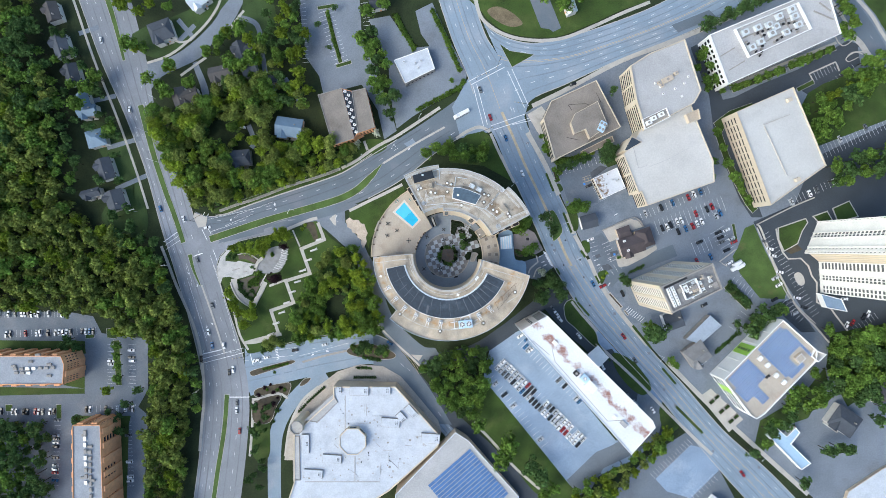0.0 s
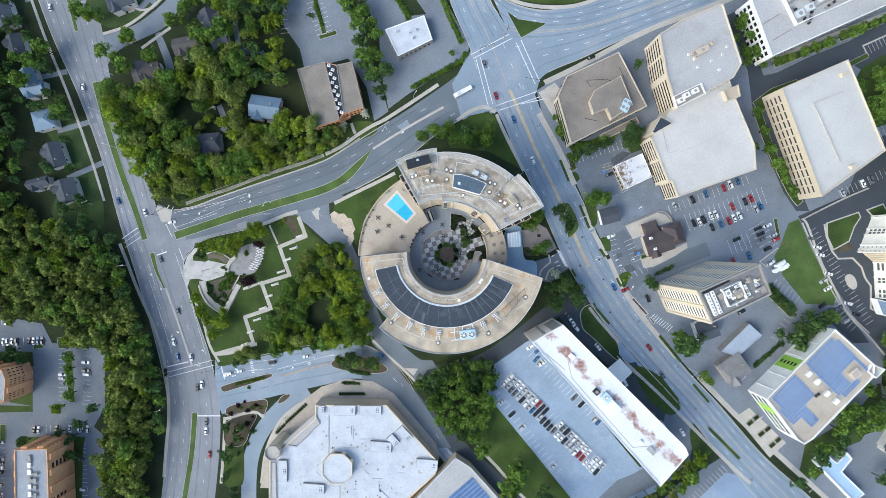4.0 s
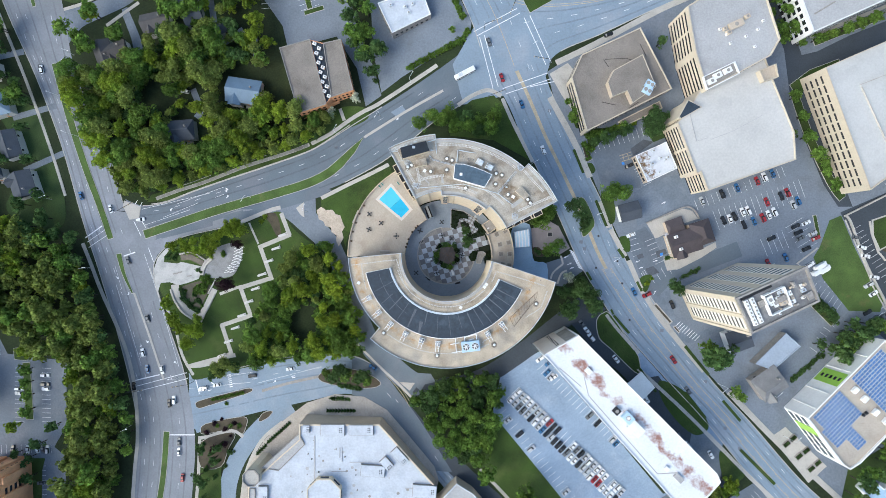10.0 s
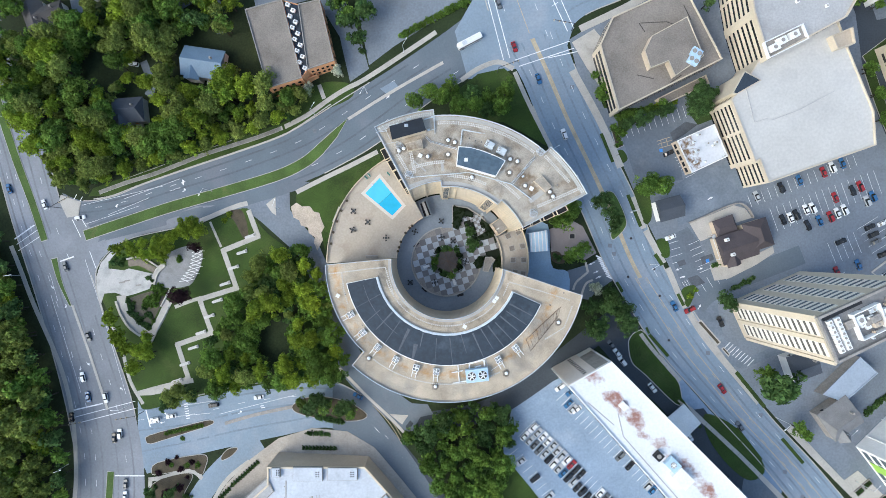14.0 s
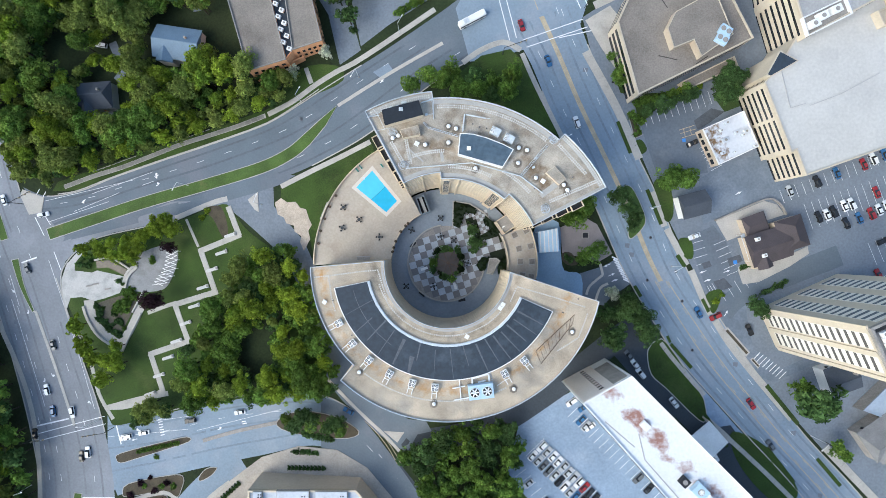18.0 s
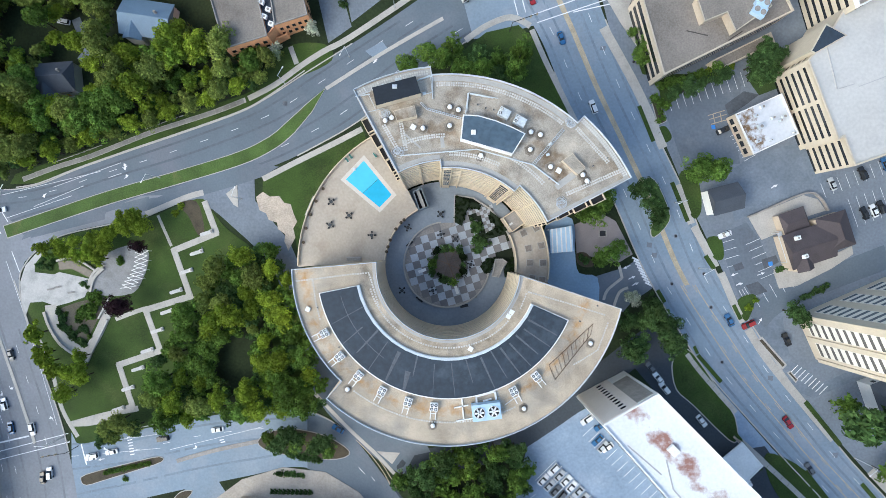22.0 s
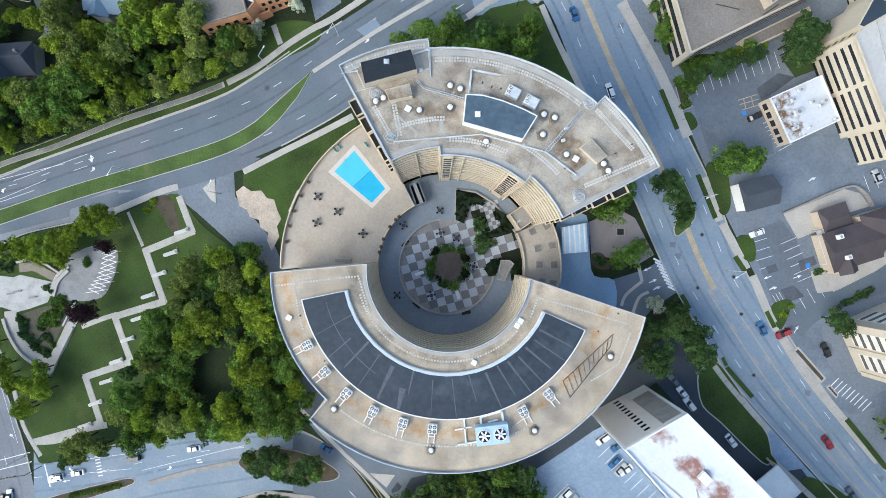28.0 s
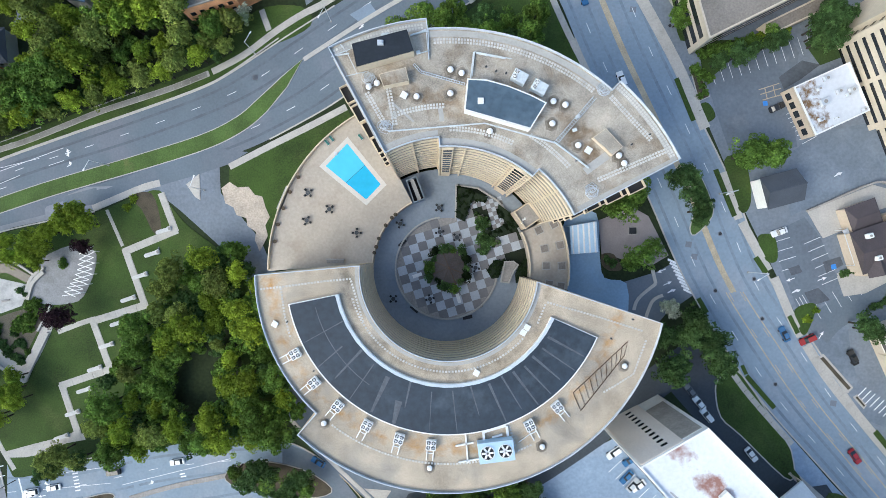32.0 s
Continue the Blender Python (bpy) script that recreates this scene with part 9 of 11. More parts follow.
# white clinic and small shop
P = [(-32.2, 123.5), (-10.0, 131.6), (-5.2, 117.9), (-24.8, 108.3)]
Bc = block("clinic", "white-roofed two storey clinic with stone walls", "building", P, 5, M_STONE, M_WROOF, 0.4, 0.4, M_WHITE)
for k in range(4):
    facade(Bc, P[k], P[(k + 1) % 4], -3, 3.2, 2, 7, 0.5, 1.5)
for x, y in [(-18.1, 121.6), (-14.4, 123.1), (-16.3, 118.7), (-25.5, 122.4)]:
    roof_unit(x, y, 4.9, 1.6, 1.4, 1.0, 20, "small rooftop unit on clinic roof", M_METAL, 1)
P = [(96.4, 45.4), (111.7, 52.3), (117.3, 39.1), (102.5, 32.2)]
ax = (Vector(P[3]) - Vector(P[0])).normalized()
M_GROWTH = edge_stain("overgrown_white_roof", (0.60, 0.62, 0.66), (0.17, 0.10, 0.045), tuple(Vector(P[0]).lerp(Vector(P[3]), 0.5) + Vector((ax.y, -ax.x)) * -3.2), (-ax.y, ax.x), 2.6, 5.0, 0.4)
Bs = block("shop", "white-roofed shop with brown overgrown roof corner", "shop", P, 11, M_TAN, M_GROWTH, 0.4, 0.35, M_WHITE)
facade(Bs, P[3], P[0], 7.2, 3, 1, 5, 0.7, 1.8)
for (x, y), w in zip([(105.4, 47.8), (103.3, 44.9), (108.9, 44.3), (112.5, 44.7), (111.4, 43.4), (104.8, 41.4), (103.8, 36.6), (108.2, 37.0), (115.7, 39.4)], (2, 1.6, 1.8, 2.2, 1.4, 2.6, 1.6, 1, 1.2)):
    roof_unit(x, y, 10.9, w, w * 0.7, 0.9, 25, "grey rooftop vent unit on shop roof", M_METAL, 1)


# ---- pitched-roof houses ----
def house(x, y, w, d, a, roof=M_SHING, wall=M_SIDING, h=5.5, rise=2.6, hip=0.0, label="", z=None, chimney=True, name="house"):
    z = gz(x, y) if z is None else z
    T = thing(name, label or "detached house with grey shingle roof and pale siding", "house", at=(x, y, z), turn=a)
    part("wall", prism(bmesh.new(), [(-w / 2, -d / 2), (w / 2, -d / 2), (w / 2, d / 2), (-w / 2, d / 2)], -1.5, h), wall, T)
    e = 0.5
    bm = bmesh.new()
    ha = hip * w / 2
    lo = [bm.verts.new(p) for p in ((-w / 2 - e, -d / 2 - e, h - 0.1), (w / 2 + e, -d / 2 - e, h - 0.1), (w / 2 + e, d / 2 + e, h - 0.1), (-w / 2 - e, d / 2 + e, h - 0.1))]
    hi = [bm.verts.new((-w / 2 - e * (hip == 0) + ha, 0, h + rise)), bm.verts.new((w / 2 + e * (hip == 0) - ha, 0, h + rise))]
    bm.faces.new((lo[0], lo[1], hi[1], hi[0]))
    bm.faces.new((lo[2], lo[3], hi[0], hi[1]))
    bm.faces.new((lo[1], lo[2], hi[1]))
    bm.faces.new((lo[3], lo[0], hi[0]))
    bm.faces.new(lo[::-1])
    part("roof", bm, roof, T)
    part("ridge_cap", box(bmesh.new(), hi_x0(w, e, hip), -0.15, h + rise - 0.03, -hi_x0(w, e, hip), 0.15, h + rise + 0.08), roof, T)
    if chimney:
        part("chimney", box(bmesh.new(), w * 0.22, d * 0.12, h, w * 0.22 + 0.7, d * 0.12 + 0.7, h + rise + 0.7), M_STONE, T)
    for sx in (-0.28, 0.3):
        for sy in (-1, 1):
            for zz in (3.1,):
                if zz + 1.3 < h:
                    piece("window", T, M_GLASS, sx * w, sy * d / 2, zz + 0.65, 1.1, 0.12, 1.3)
    if hip < 0.8 and w > 11:
        g = w * 0.2
        bm = bmesh.new()
        V = [bm.verts.new(p) for p in ((-w * 0.24 - g, -d / 2 - 1.9, h - 0.08), (-w * 0.24 + g, -d / 2 - 1.9, h - 0.08), (-w * 0.24, -d / 2 - 1.9, h + rise * 0.72), (-w * 0.24 - g, 0, h - 0.08), (-w * 0.24 + g, 0, h - 0.08), (-w * 0.24, -d * 0.12, h + rise * 0.72))]
        for f in ((0, 1, 2), (0, 2, 5, 3), (1, 4, 5, 2)):
            bm.faces.new([V[k] for k in f])
        part("cross_gable", bm, roof, T)
        part("gable_wall", box(bmesh.new(), -w * 0.24 - g + 0.4, -d / 2 - 1.5, -1.5, -w * 0.24 + g - 0.4, -d / 2 + 0.2, h), wall, T)
        part("porch_step", box(bmesh.new(), 0.02 * w, -d / 2 - 1.6, -0.6, 0.28 * w, -d / 2 + 0.05, 0.25), M_WALK, T)
    piece("door", T, M_BRICK, 0.12 * w, -d / 2, 1.05, 1.0, 0.14, 2.1)
    return T


def hi_x0(w, e, hip):
    return -w / 2 - e * (hip == 0) + hip * w / 2


def build_houses(rows):
    for pts, w, d, a, mt, hp, lab in rows:
        house(*pts[0], w, d, a, mt, hip=hp, label=lab)


build_houses([([(-266.8, 161.8)], 12, 9, -72, M_SHINGB, 0, "brown-roofed house among trees"),
    ([(-261.2, 138.7)], 15, 10, -72, M_SHING, 0, "dark grey shingled house beside the avenue"),
    ([(-253.7, 119.5)], 13, 9, -75, M_SHING, 0, "grey shingled house beside the avenue"),
    ([(-246.2, 101.0)], 10, 8, -72, M_SHINGBL, 0, "blue-grey roofed house with brick chimney"),
    ([(-243.5, 94.5)], 12, 7, 10, M_SHINGBL, 0, "blue-grey roofed house wing"),
    ([(-238.0, 76.0)], 12, 11, 15, M_SHINGBL, 0.8, "blue-grey hip-roofed house on a lawn"),
    ([(-231.8, 54.8)], 14, 10, -72, M_SHING, 0, "slate blue gabled house with driveway"),
    ([(-225.3, 33.5)], 13, 12, -72, M_SHING, 0, "slate blue gabled house with white porch"),
    ([(-242.3, 38.4)], 12, 5, 15, M_SHING, 0, "low grey garage roof"),
    ([(-192.0, 148.5)], 15, 13, 20, M_SHING, 0.4, "dark shingled house on a corner lawn"),
    ([(-179.5, 103.6)], 11, 9, -70, M_SHINGB, 0, "grey-brown roofed house in trees"),
    ([(-172.9, 104.3)], 12, 8, 20, M_SHINGB, 0, "grey-brown roofed house wing")])
build_houses([([(-136.2, 133.5)], 13, 9, -72, M_SHING, 0, "dark slate roofed house"),
    ([(-128.3, 134.8)], 10, 7, 15, M_SHING, 0, "dark slate roofed house wing"),
    ([(-130.8, 122.0)], 9, 9, 15, M_SHING, 0, "dark slate roofed house wing"),
    ([(-151.2, 119.3)], 14, 9, 12, M_SHINGB, 0, "brown ribbed roof house"),
    ([(-116.0, 114.8)], 6, 5, 25, M_SHING, 0, "small grey garden shed"),
    ([(-103.7, 82.0)], 17, 12, -8, M_SHINGBL, 0, "blue metal-roofed house in the trees"),
    ([(-138.0, 61.9)], 13, 10, 5, M_SHING, 0.3, "grey shingled house deep in trees"),
    ([(-166.5, 169.9)], 14, 10, 35, M_METAL, 0, "pale metal roofed house"),
    ([(-43.3, 163.2)], 10, 8, 10, M_SHING, 0, "small grey roofed house near trees"),
    ([(257.4, -110.1)], 17, 14, -35, M_SHING, 0.3, "dark slate house with white gable"),
    ([(279.0, -90.1)], 14, 11, -60, M_SHINGB, 0, "brown roofed house among trees"),
    ([(221.7, 180.3)], 12, 10, 20, M_SHING, 0, "grey roofed house near trees"),
    ([(81.9, 155.5)], 8, 6, -70, M_METAL, 0, "small pale roofed house")])
house(*[(94.0, 17.8)][0], 9.5, 8, 15, M_SHING, M_WHITE, 5, 2.4, 0, "white gabled cottage with dark slate roof", chimney=False)
house(*[(147.9, -45.8)][0], 11, 10, 20, M_SHING, M_WHITE, 6, 3, 0.2, "grey-roofed white cottage beside the tower")
RHIP = mat("brown_slate_roof", (0.075, 0.062, 0.066), 0.85, 0.2, 4, 0.3, 0.4)
house(*[(121.2, 2.5)][0], 14.5, 11, 18, RHIP, M_TAN, 5, 2.4, 0, "dark brown roofed restaurant with canopy", name="restaurant", chimney=False)
house(*[(129.6, 7.2)][0], 11, 9.5, 108, RHIP, M_TAN, 5, 2.6, 0.5, "dark brown hip-roofed restaurant wing", name="restaurant_wing", chimney=False)
house(*[(116.9, 10.6)][0], 8, 6.5, 20, RHIP, M_TAN, 4, 1.2, 0.2, "small dark brown roofed restaurant porch", name="restaurant_porch", chimney=False)
for x, y in [(115.8, 5.0), (118.3, -0.9)]:
    roof_unit(x, y, gz(x, y) + 6.2, 1.6, 1.3, 1.3, 18, "white roof vent box on the restaurant", M_WHITE, 1)
AW = thing("entrance_awning", "pale grey glass awning beside the restaurant", "awning")
aw = [(112.0, 6.6), (113.3, 7.3), (117.0, -2.2), (115.3, -3.1)]
sheet("awning_panel", aw, 3.0, M_METAL, AW, thick=0.15)
for x, y in aw:
    part("post", cyl(bmesh.new(), 0.08, gz(x, y), gz(x, y) + 3, 8, m=pose(x, y, 0)), M_METAL, AW)
house(163.4, -67.7, 13.5, 12.5, 35, mat("stone_tile_roof", (0.205, 0.205, 0.21), 0.9, 0.2, 4, 0.3, 0.4), M_STONE, 5, 4, 0.15, "stone chapel-like house with grey gabled tile roof", name="chapel")
P = [(156.1, -57.9), (171.6, -42.6), (178.9, -49.2), (165.1, -61.2)]
M_HALL = mat("bluegrey_sheet_roof", (0.33, 0.385, 0.46), 0.5, 0.12, 1, 0.2, 0.1)
block("church_hall", "long hall with pale blue-grey metal roof", "hall", P, 11, M_STONE, M_HALL, 0.2, 0.4, M_HALL)
P = [(209.7, -120.8), (215.1, -115.4), (221.3, -120.5), (227.1, -114.7), (230.0, -118.3), (224.2, -125.6), (237.0, -138.0), (230.8, -142.3)]
block("l_shaped_shop", "L-shaped shop with pale blue membrane roof", "shop", P, 10, M_WHITE, mat("pale_blue_roof", (0.36, 0.50, 0.64), 0.6, 0.08, 1, 0.2, 0.1), 0.5, 0.5, M_WHITE)
PA2 = thing("restaurant_patio", "beige paved restaurant patio with low wall", "patio", kind="structure")
sheet("paving", [(104.4, 11.9), (107.5, 13.3), (122.4, 19.6), (127.1, 18.3), (130.0, 14.4), (123.1, 12.2), (115.5, 10.4), (116.2, 7.6), (108.8, 4.5), (107.5, 6.5)], 0.2, M_WALK, PA2, thick=0.3)
sheet("paving", [(112.8, -6.2), (115.9, -5.1), (121.9, -4.2), (132.1, -0.7), (138.8, 2.6), (139.3, -0.2), (132.1, -5.1), (120.7, -11.0), (114.8, -11.9)], 0.2, M_WALK, PA2, thick=0.3)
sheet("patio_wall", strip_poly(smooth([(104.0, 12.2), (107.5, 13.7), (122.4, 20.1), (127.6, 18.8), (130.4, 14.4)], 4), 0.5), 1.1, M_STONE, PA2, thick=1.2)
P = [(262.3, -157.1), (284.2, -142.5), (306.2, -131.5), (306.2, -179.1), (254.9, -179.1)]
block("white_roof_shops", "row of shops with white roofs", "shops", P, 8, M_TAN, M_WROOF, 0.5)
P = [(175.2, -159.6), (192.0, -170.8), (184.5, -181.9), (158.5, -181.9)]
block("bank", "low white-roofed bank building", "building", P, 11, M_WHITE, M_WROOF, 0.5)

# brick apartment blocks in the west
trand = random.Random(6)
M_BGROOF = mat("blue_grey_flat_roof", (0.285, 0.305, 0.34), 0.85, 0.2, 1.2, 0.1, 0.2, tint=(0.26, 0.275, 0.30), tint_at=0.5)
for P, lab in (([(-311.3, -71.4), (-255.4, -71.4), (-253.1, -77.1), (-253.9, -90.3), (-311.3, -91.0)], "orange brick apartment block with grey roof"), ([(-247.8, -117.9), (-228.9, -117.5), (-226.7, -184.7), (-247.1, -184.7)], "orange brick apartment block with grey roof")):
    Ba = block("brick_apartments", lab, "apartment building", P, -2, M_BRICK, M_BGROOF, 0.5, 0.4, M_BRICK)
    for k in (1, 2, 0) if P[0][0] < -300 else (1, 0):
        facade(Ba, P[k], P[(k + 1) % len(P)], -15, 2.9, 4, 9 if k != 1 else 3, 0.35, 1.5)
    for k in range(len(P)):
        pa, pb = Vector(P[k]), Vector(P[(k + 1) % len(P)])
        nb_ = int((pb - pa).length / 9)
        for f in range(nb_):
            c = pa.lerp(pb, (f + 0.5) / nb_)
            piece("bay", Ba, M_BRICK, c.x, c.y, -11.5, 3.6, 2.6, 18, math.degrees(math.atan2(pb.y - pa.y, pb.x - pa.x)))
for pts in ([(-275.4, -75.2), (-262.9, -77.1), (-277.3, -80.8), (-262.9, -84.6), (-270.5, -70.6), (-286.7, -78.2)], [(-239.5, -124.3), (-237.6, -135.6), (-240.3, -152.6), (-233.8, -154.5), (-235.7, -131.8)]):
    for x, y in pts:
        roof_unit(x, y, -2.1, 3.2, 1.6, 1.0, 3, "dark vent row on apartment roof", M_STONE, 2)


for pts in ([(-285.6, -80.1), (-256.5, -79.0)], [(-284.8, -82.7), (-273.5, -82.7)], [(-239.1, -122.4), (-238.0, -159.0)], [(-235.7, -135.6), (-235.0, -165.8)]):
    x0_, y0_ = pts[0]
    for x, y, dx, dy in walkline(pts, 4.2):
        roof_unit(x, y, -2.1, 2.6, 1.8, 1.1, math.degrees(math.atan2(dy, dx)), "grey roof vent unit in a row", trand.choice((M_STONE, M_METAL, M_STONE)), 0)


# ---- street lamps, signals and sheds ----
def street_lamp():
    T = thing("street_lamp", "grey steel street lamp with long arm", "street lamp", "street lamps")
    part("pole", cyl(bmesh.new(), 0.12, 0, 9, 8, 0.07), M_METAL, T)
    part("arm", box(bmesh.new(), 0, -0.06, 8.9, 3.2, 0.06, 9.05), M_METAL, T)
    part("lamp_head", box(bmesh.new(), 2.8, -0.18, 8.85, 3.6, 0.18, 9.0), M_WHITE, T)
    part("base", cyl(bmesh.new(), 0.3, 0, 0.3, 10), M_STONE, T)
    return T


SL_ = street_lamp()
for i, ((x, y), a) in enumerate(zip([(-197.3, 60.1), (-199.4, 104.2), (-213.6, 26.1), (-193.2, -11.5), (-172.1, -99.2), (-204.9, 80.9), (-55.1, 59.7), (-102.6, 26.8), (-71.8, 18.9), (45.0, 41.3), (79.9, 17.0), (140.6, -69.0), (173.6, -95.4), (164.3, -73.3), (204.8, -132.2), (-15.8, 85.2), (-31.9, 68.7), (-142.1, -70.8), (88.1, -5.2)], (160, -20, 20, 10, 20, 160, 60, 240, 70, 30, 200, 220, 40, 40, 220, 60, 240, 180, 210))):
    m = pose(x, y, gz(x, y) + 0.1, 0, 0, a)
    if i == 0:
        SL_.matrix_basis = m
    else:
        copy_thing(SL_, m)


def signal():
    T = thing("traffic_signal", "dark mast arm traffic signal at the crossing", "traffic signal", "traffic signals")
    part("mast", cyl(bmesh.new(), 0.15, 0, 7, 8, 0.1), M_BLACK, T)
    part("mast_arm", box(bmesh.new(), 0, -0.08, 6.6, 9, 0.08, 6.8), M_BLACK, T)
    for k in (4, 6.5, 8.7):
        part("signal_head", box(bmesh.new(), k - 0.18, -0.25, 5.8, k + 0.18, 0.25, 6.8), M_YELLOW, T)
    return T


SG = signal()
for i, ((x, y), a) in enumerate(zip([(22.0, 111.4), (54.8, 92.9), (23.9, 75.7), (37.5, 124.3), (-170.6, -79.1), (-136.0, -74.0), (-172.9, 19.3)], (20, 170, 20, 250, 10, 190, 30))):
    m = pose(x, y, gz(x, y) + 0.1, 0, 0, a)
    if i == 0:
        SG.matrix_basis = m
    else:
        copy_thing(SG, m)
for x, y in [(190.6, -9.2), (192.5, -11.0), (189.2, -12.1)]:
    V = thing("box_van", "white box van parked beside the lawn", "van", "box vans", at=(x, y, gz(x, y) + 0.05), turn=30)
    bm = box(bmesh.new(), -3, -1.1, 0.6, 1.6, 1.1, 3.0)
    part("cargo_box", bm, M_WHITE, V)
    part("cab", box(bmesh.new(), 1.65, -1.0, 0.5, 3.1, 1.0, 2.0), M_WHITE, V)
    part("windscreen", box(bmesh.new(), 2.5, -0.9, 1.3, 3.13, 0.9, 1.95), M_GLASS, V)
    for dx in (-1.9, 2.3):
        for dy in (-0.95, 0.95):
            w = part("wheel", cyl(bmesh.new(), 0.4, -0.13, 0.13, 12, m=pose(0, 0, 0, 90, 0, 0)), M_TYRE, V)
            w.matrix_basis = pose(dx, dy, 0.4)
TRUNK = trunk_mesh()
KINDS = ["mid-green", "dark green", "bright yellow-green", "olive green", "deep purple-leaved", "white-blossomed", "blackish green"]
CROWNS = {}
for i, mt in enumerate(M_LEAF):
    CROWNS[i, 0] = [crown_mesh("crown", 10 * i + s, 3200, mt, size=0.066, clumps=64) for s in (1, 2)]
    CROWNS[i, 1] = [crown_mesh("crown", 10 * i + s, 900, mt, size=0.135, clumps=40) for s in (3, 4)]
trng = random.Random(21)


FAR_TREES = {}


def tree(x, y, r, kind, far=0, high=None, label="", group=""):
    z = gz(x, y)
    high = high or r * 1.5
    if far:
        FAR_TREES.setdefault(kind, []).append((x, y, z + high, r, trng.uniform(0, 6.28), trng.randrange(2), trng.uniform(0.85, 1.1)))
        return None
    T = thing("tree", label or "leafy %s deciduous tree with uneven crown" % KINDS[kind], "tree", group)
    c = new("crown", trng.choice(CROWNS[kind, far]))
    t = new("trunk", TRUNK)
    c.parent = t.parent = T
    T.matrix_basis = pose(x, y, z + high, 0, 0, trng.uniform(0, 360)) @ Matrix.Diagonal((r, r * trng.uniform(0.88, 1.1), r * trng.uniform(0.85, 1.05), 1))
    t.matrix_basis = Matrix.Diagonal((1, 1, high / r / 1.6, 1))
    return T


def scatter(poly, gap, tries, keep, seed, kinds, r0, r1, holes=(), far=1, group=""):
    low = 30 < seed < 44 or seed == 50
    g = random.Random(seed)
    xs, ys = [p[0] for p in poly], [p[1] for p in poly]
    done = []
    for _ in range(tries):
        x, y = g.uniform(min(xs), max(xs)), g.uniform(min(ys), max(ys))
        if not inside((x, y), poly) or any(math.hypot(x - a, y - b) < gap for a, b in done):
            continue
        if any(math.hypot(x - a, y - b) < r for a, b, r in holes):
            continue
        done.append((x, y))
        if len(done) > keep:
            break
        r = g.uniform(r0, r1)
        tree(x, y, r, g.choice(kinds), far, r * (g.uniform(0.85, 1.25) if low else g.uniform(1.3, 2.1)), group=group)


# the woods
scatter([(-343.9, 106.6), (-284.6, 106.5), (-266.3, 43.8), (-251.0, 20.2), (-215.3, 6.3), (-199.4, -1.6), (-187.3, -35.3), (-178.6, -67.2), (-176.2, -103.3), (-179.4, -143.5), (-185.0, -195.8), (-205.4, -196.2), (-203.6, -111.6), (-200.9, -67.4), (-226.7, -45.4), (-264.8, -39.5), (-349.1, -39.5)], 6.3, 9000, 330, 3, (0, 3, 3, 3, 3, 2), 3.6, 7.0, group="western woods")
scatter([(-342.7, 188.6), (-283.6, 188.4), (-278.2, 133.8), (-269.0, 94.8), (-271.5, 71.3), (-344.0, 98.8)], 7.5, 1500, 60, 4, (0, 0, 1, 3), 4.0, 6.0, group="western woods")
scatter([(-320.6, 181.5), (-281.2, 181.5), (-277.2, 150.0), (-272.5, 126.4), (-262.3, 106.7), (-257.6, 89.0), (-265.4, 71.3), (-273.3, 55.5), (-320.6, 55.5)], 7.5, 3000, 70, 61, (0, 0, 1, 3), 4.6, 6.8, [(-266.8, 161.8, 9), (-261.2, 138.7, 10), (-253.7, 119.5, 10), (-246.2, 101.0, 9), (-238, 76, 10)], 1)
HOLES = [(*p, r) for p, r in zip([(-179.5, 102.1), (-149.5, 121.1), (-151.9, 80.4), (-134.1, 62.8), (-105.3, 83.6), (-137.4, 136.3), (-99.9, 120.0), (-129.9, 80.1), (-165.5, 109.7), (-189.0, 152.6), (-86.5, 58.3)], (12, 10, 10, 12, 14, 13, 10, 8, 10, 14, 0))]
scatter([(-196.5, 84.7), (-193.5, 96.4), (-173.6, 96.2), (-141.6, 113.2), (-121.7, 112.8), (-92.2, 79.5), (-86.4, 71.7), (-62.8, 68.6), (-60.2, 68.3), (-73.7, 60.5), (-104.4, 49.5), (-136.5, 39.5), (-156.6, 32.0), (-169.8, 32.1), (-176.4, 43.6), (-188.0, 65.2)], 5.4, 8000, 140, 5, (0, 3, 3, 3, 2, 2, 0), 2.8, 7.0, HOLES, 0, "roadside woods")
scatter([(-161.3, 136.7), (-141.4, 144.1), (-117.6, 135.8), (-97.9, 127.6), (-92.2, 92.9), (-113.9, 97.2), (-137.7, 105.4), (-157.5, 117.3)], 6.5, 1500, 30, 6, (0, 1, 2, 3), 3.2, 5.0, HOLES, 0, "garden trees")
scatter([(-60.2, 1.2), (-72.3, -0.0), (-82.5, -10.7), (-91.5, -26.5), (-98.6, -38.6), (-104.3, -56.9), (-94.9, -61.3), (-72.7, -58.0), (-50.8, -55.0), (-43.6, -57.1), (-41.2, -40.6), (-48.3, -19.7), (-54.2, -5.8)], 6.0, 4000, 60, 8, (0, 0, 2, 2, 2, 3), 3.0, 5.8, [(*p, 10) for p in [(-73.8, -41.4)]], 0, "park trees")
scatter([(-14.9, -79.8), (6.1, -65.9), (24.8, -64.3), (33.1, -74.7), (23.0, -92.0), (24.9, -105.2), (13.6, -113.1), (-1.5, -98.5)], 6.0, 1200, 26, 9, (0, 1, 1, 0), 3.6, 5.4, (), 0, "bank trees")
scatter([(249.1, -58.4), (263.0, -54.0), (314.2, -41.8), (314.6, -91.5), (285.2, -82.3), (263.3, -100.8), (250.3, -76.8)], 6.2, 2500, 60, 10, (0, 0, 1, 0), 4.4, 6.4, [(*p, 11) for p in [(281.6, -91.5)]], 1, "neighbourhood trees")
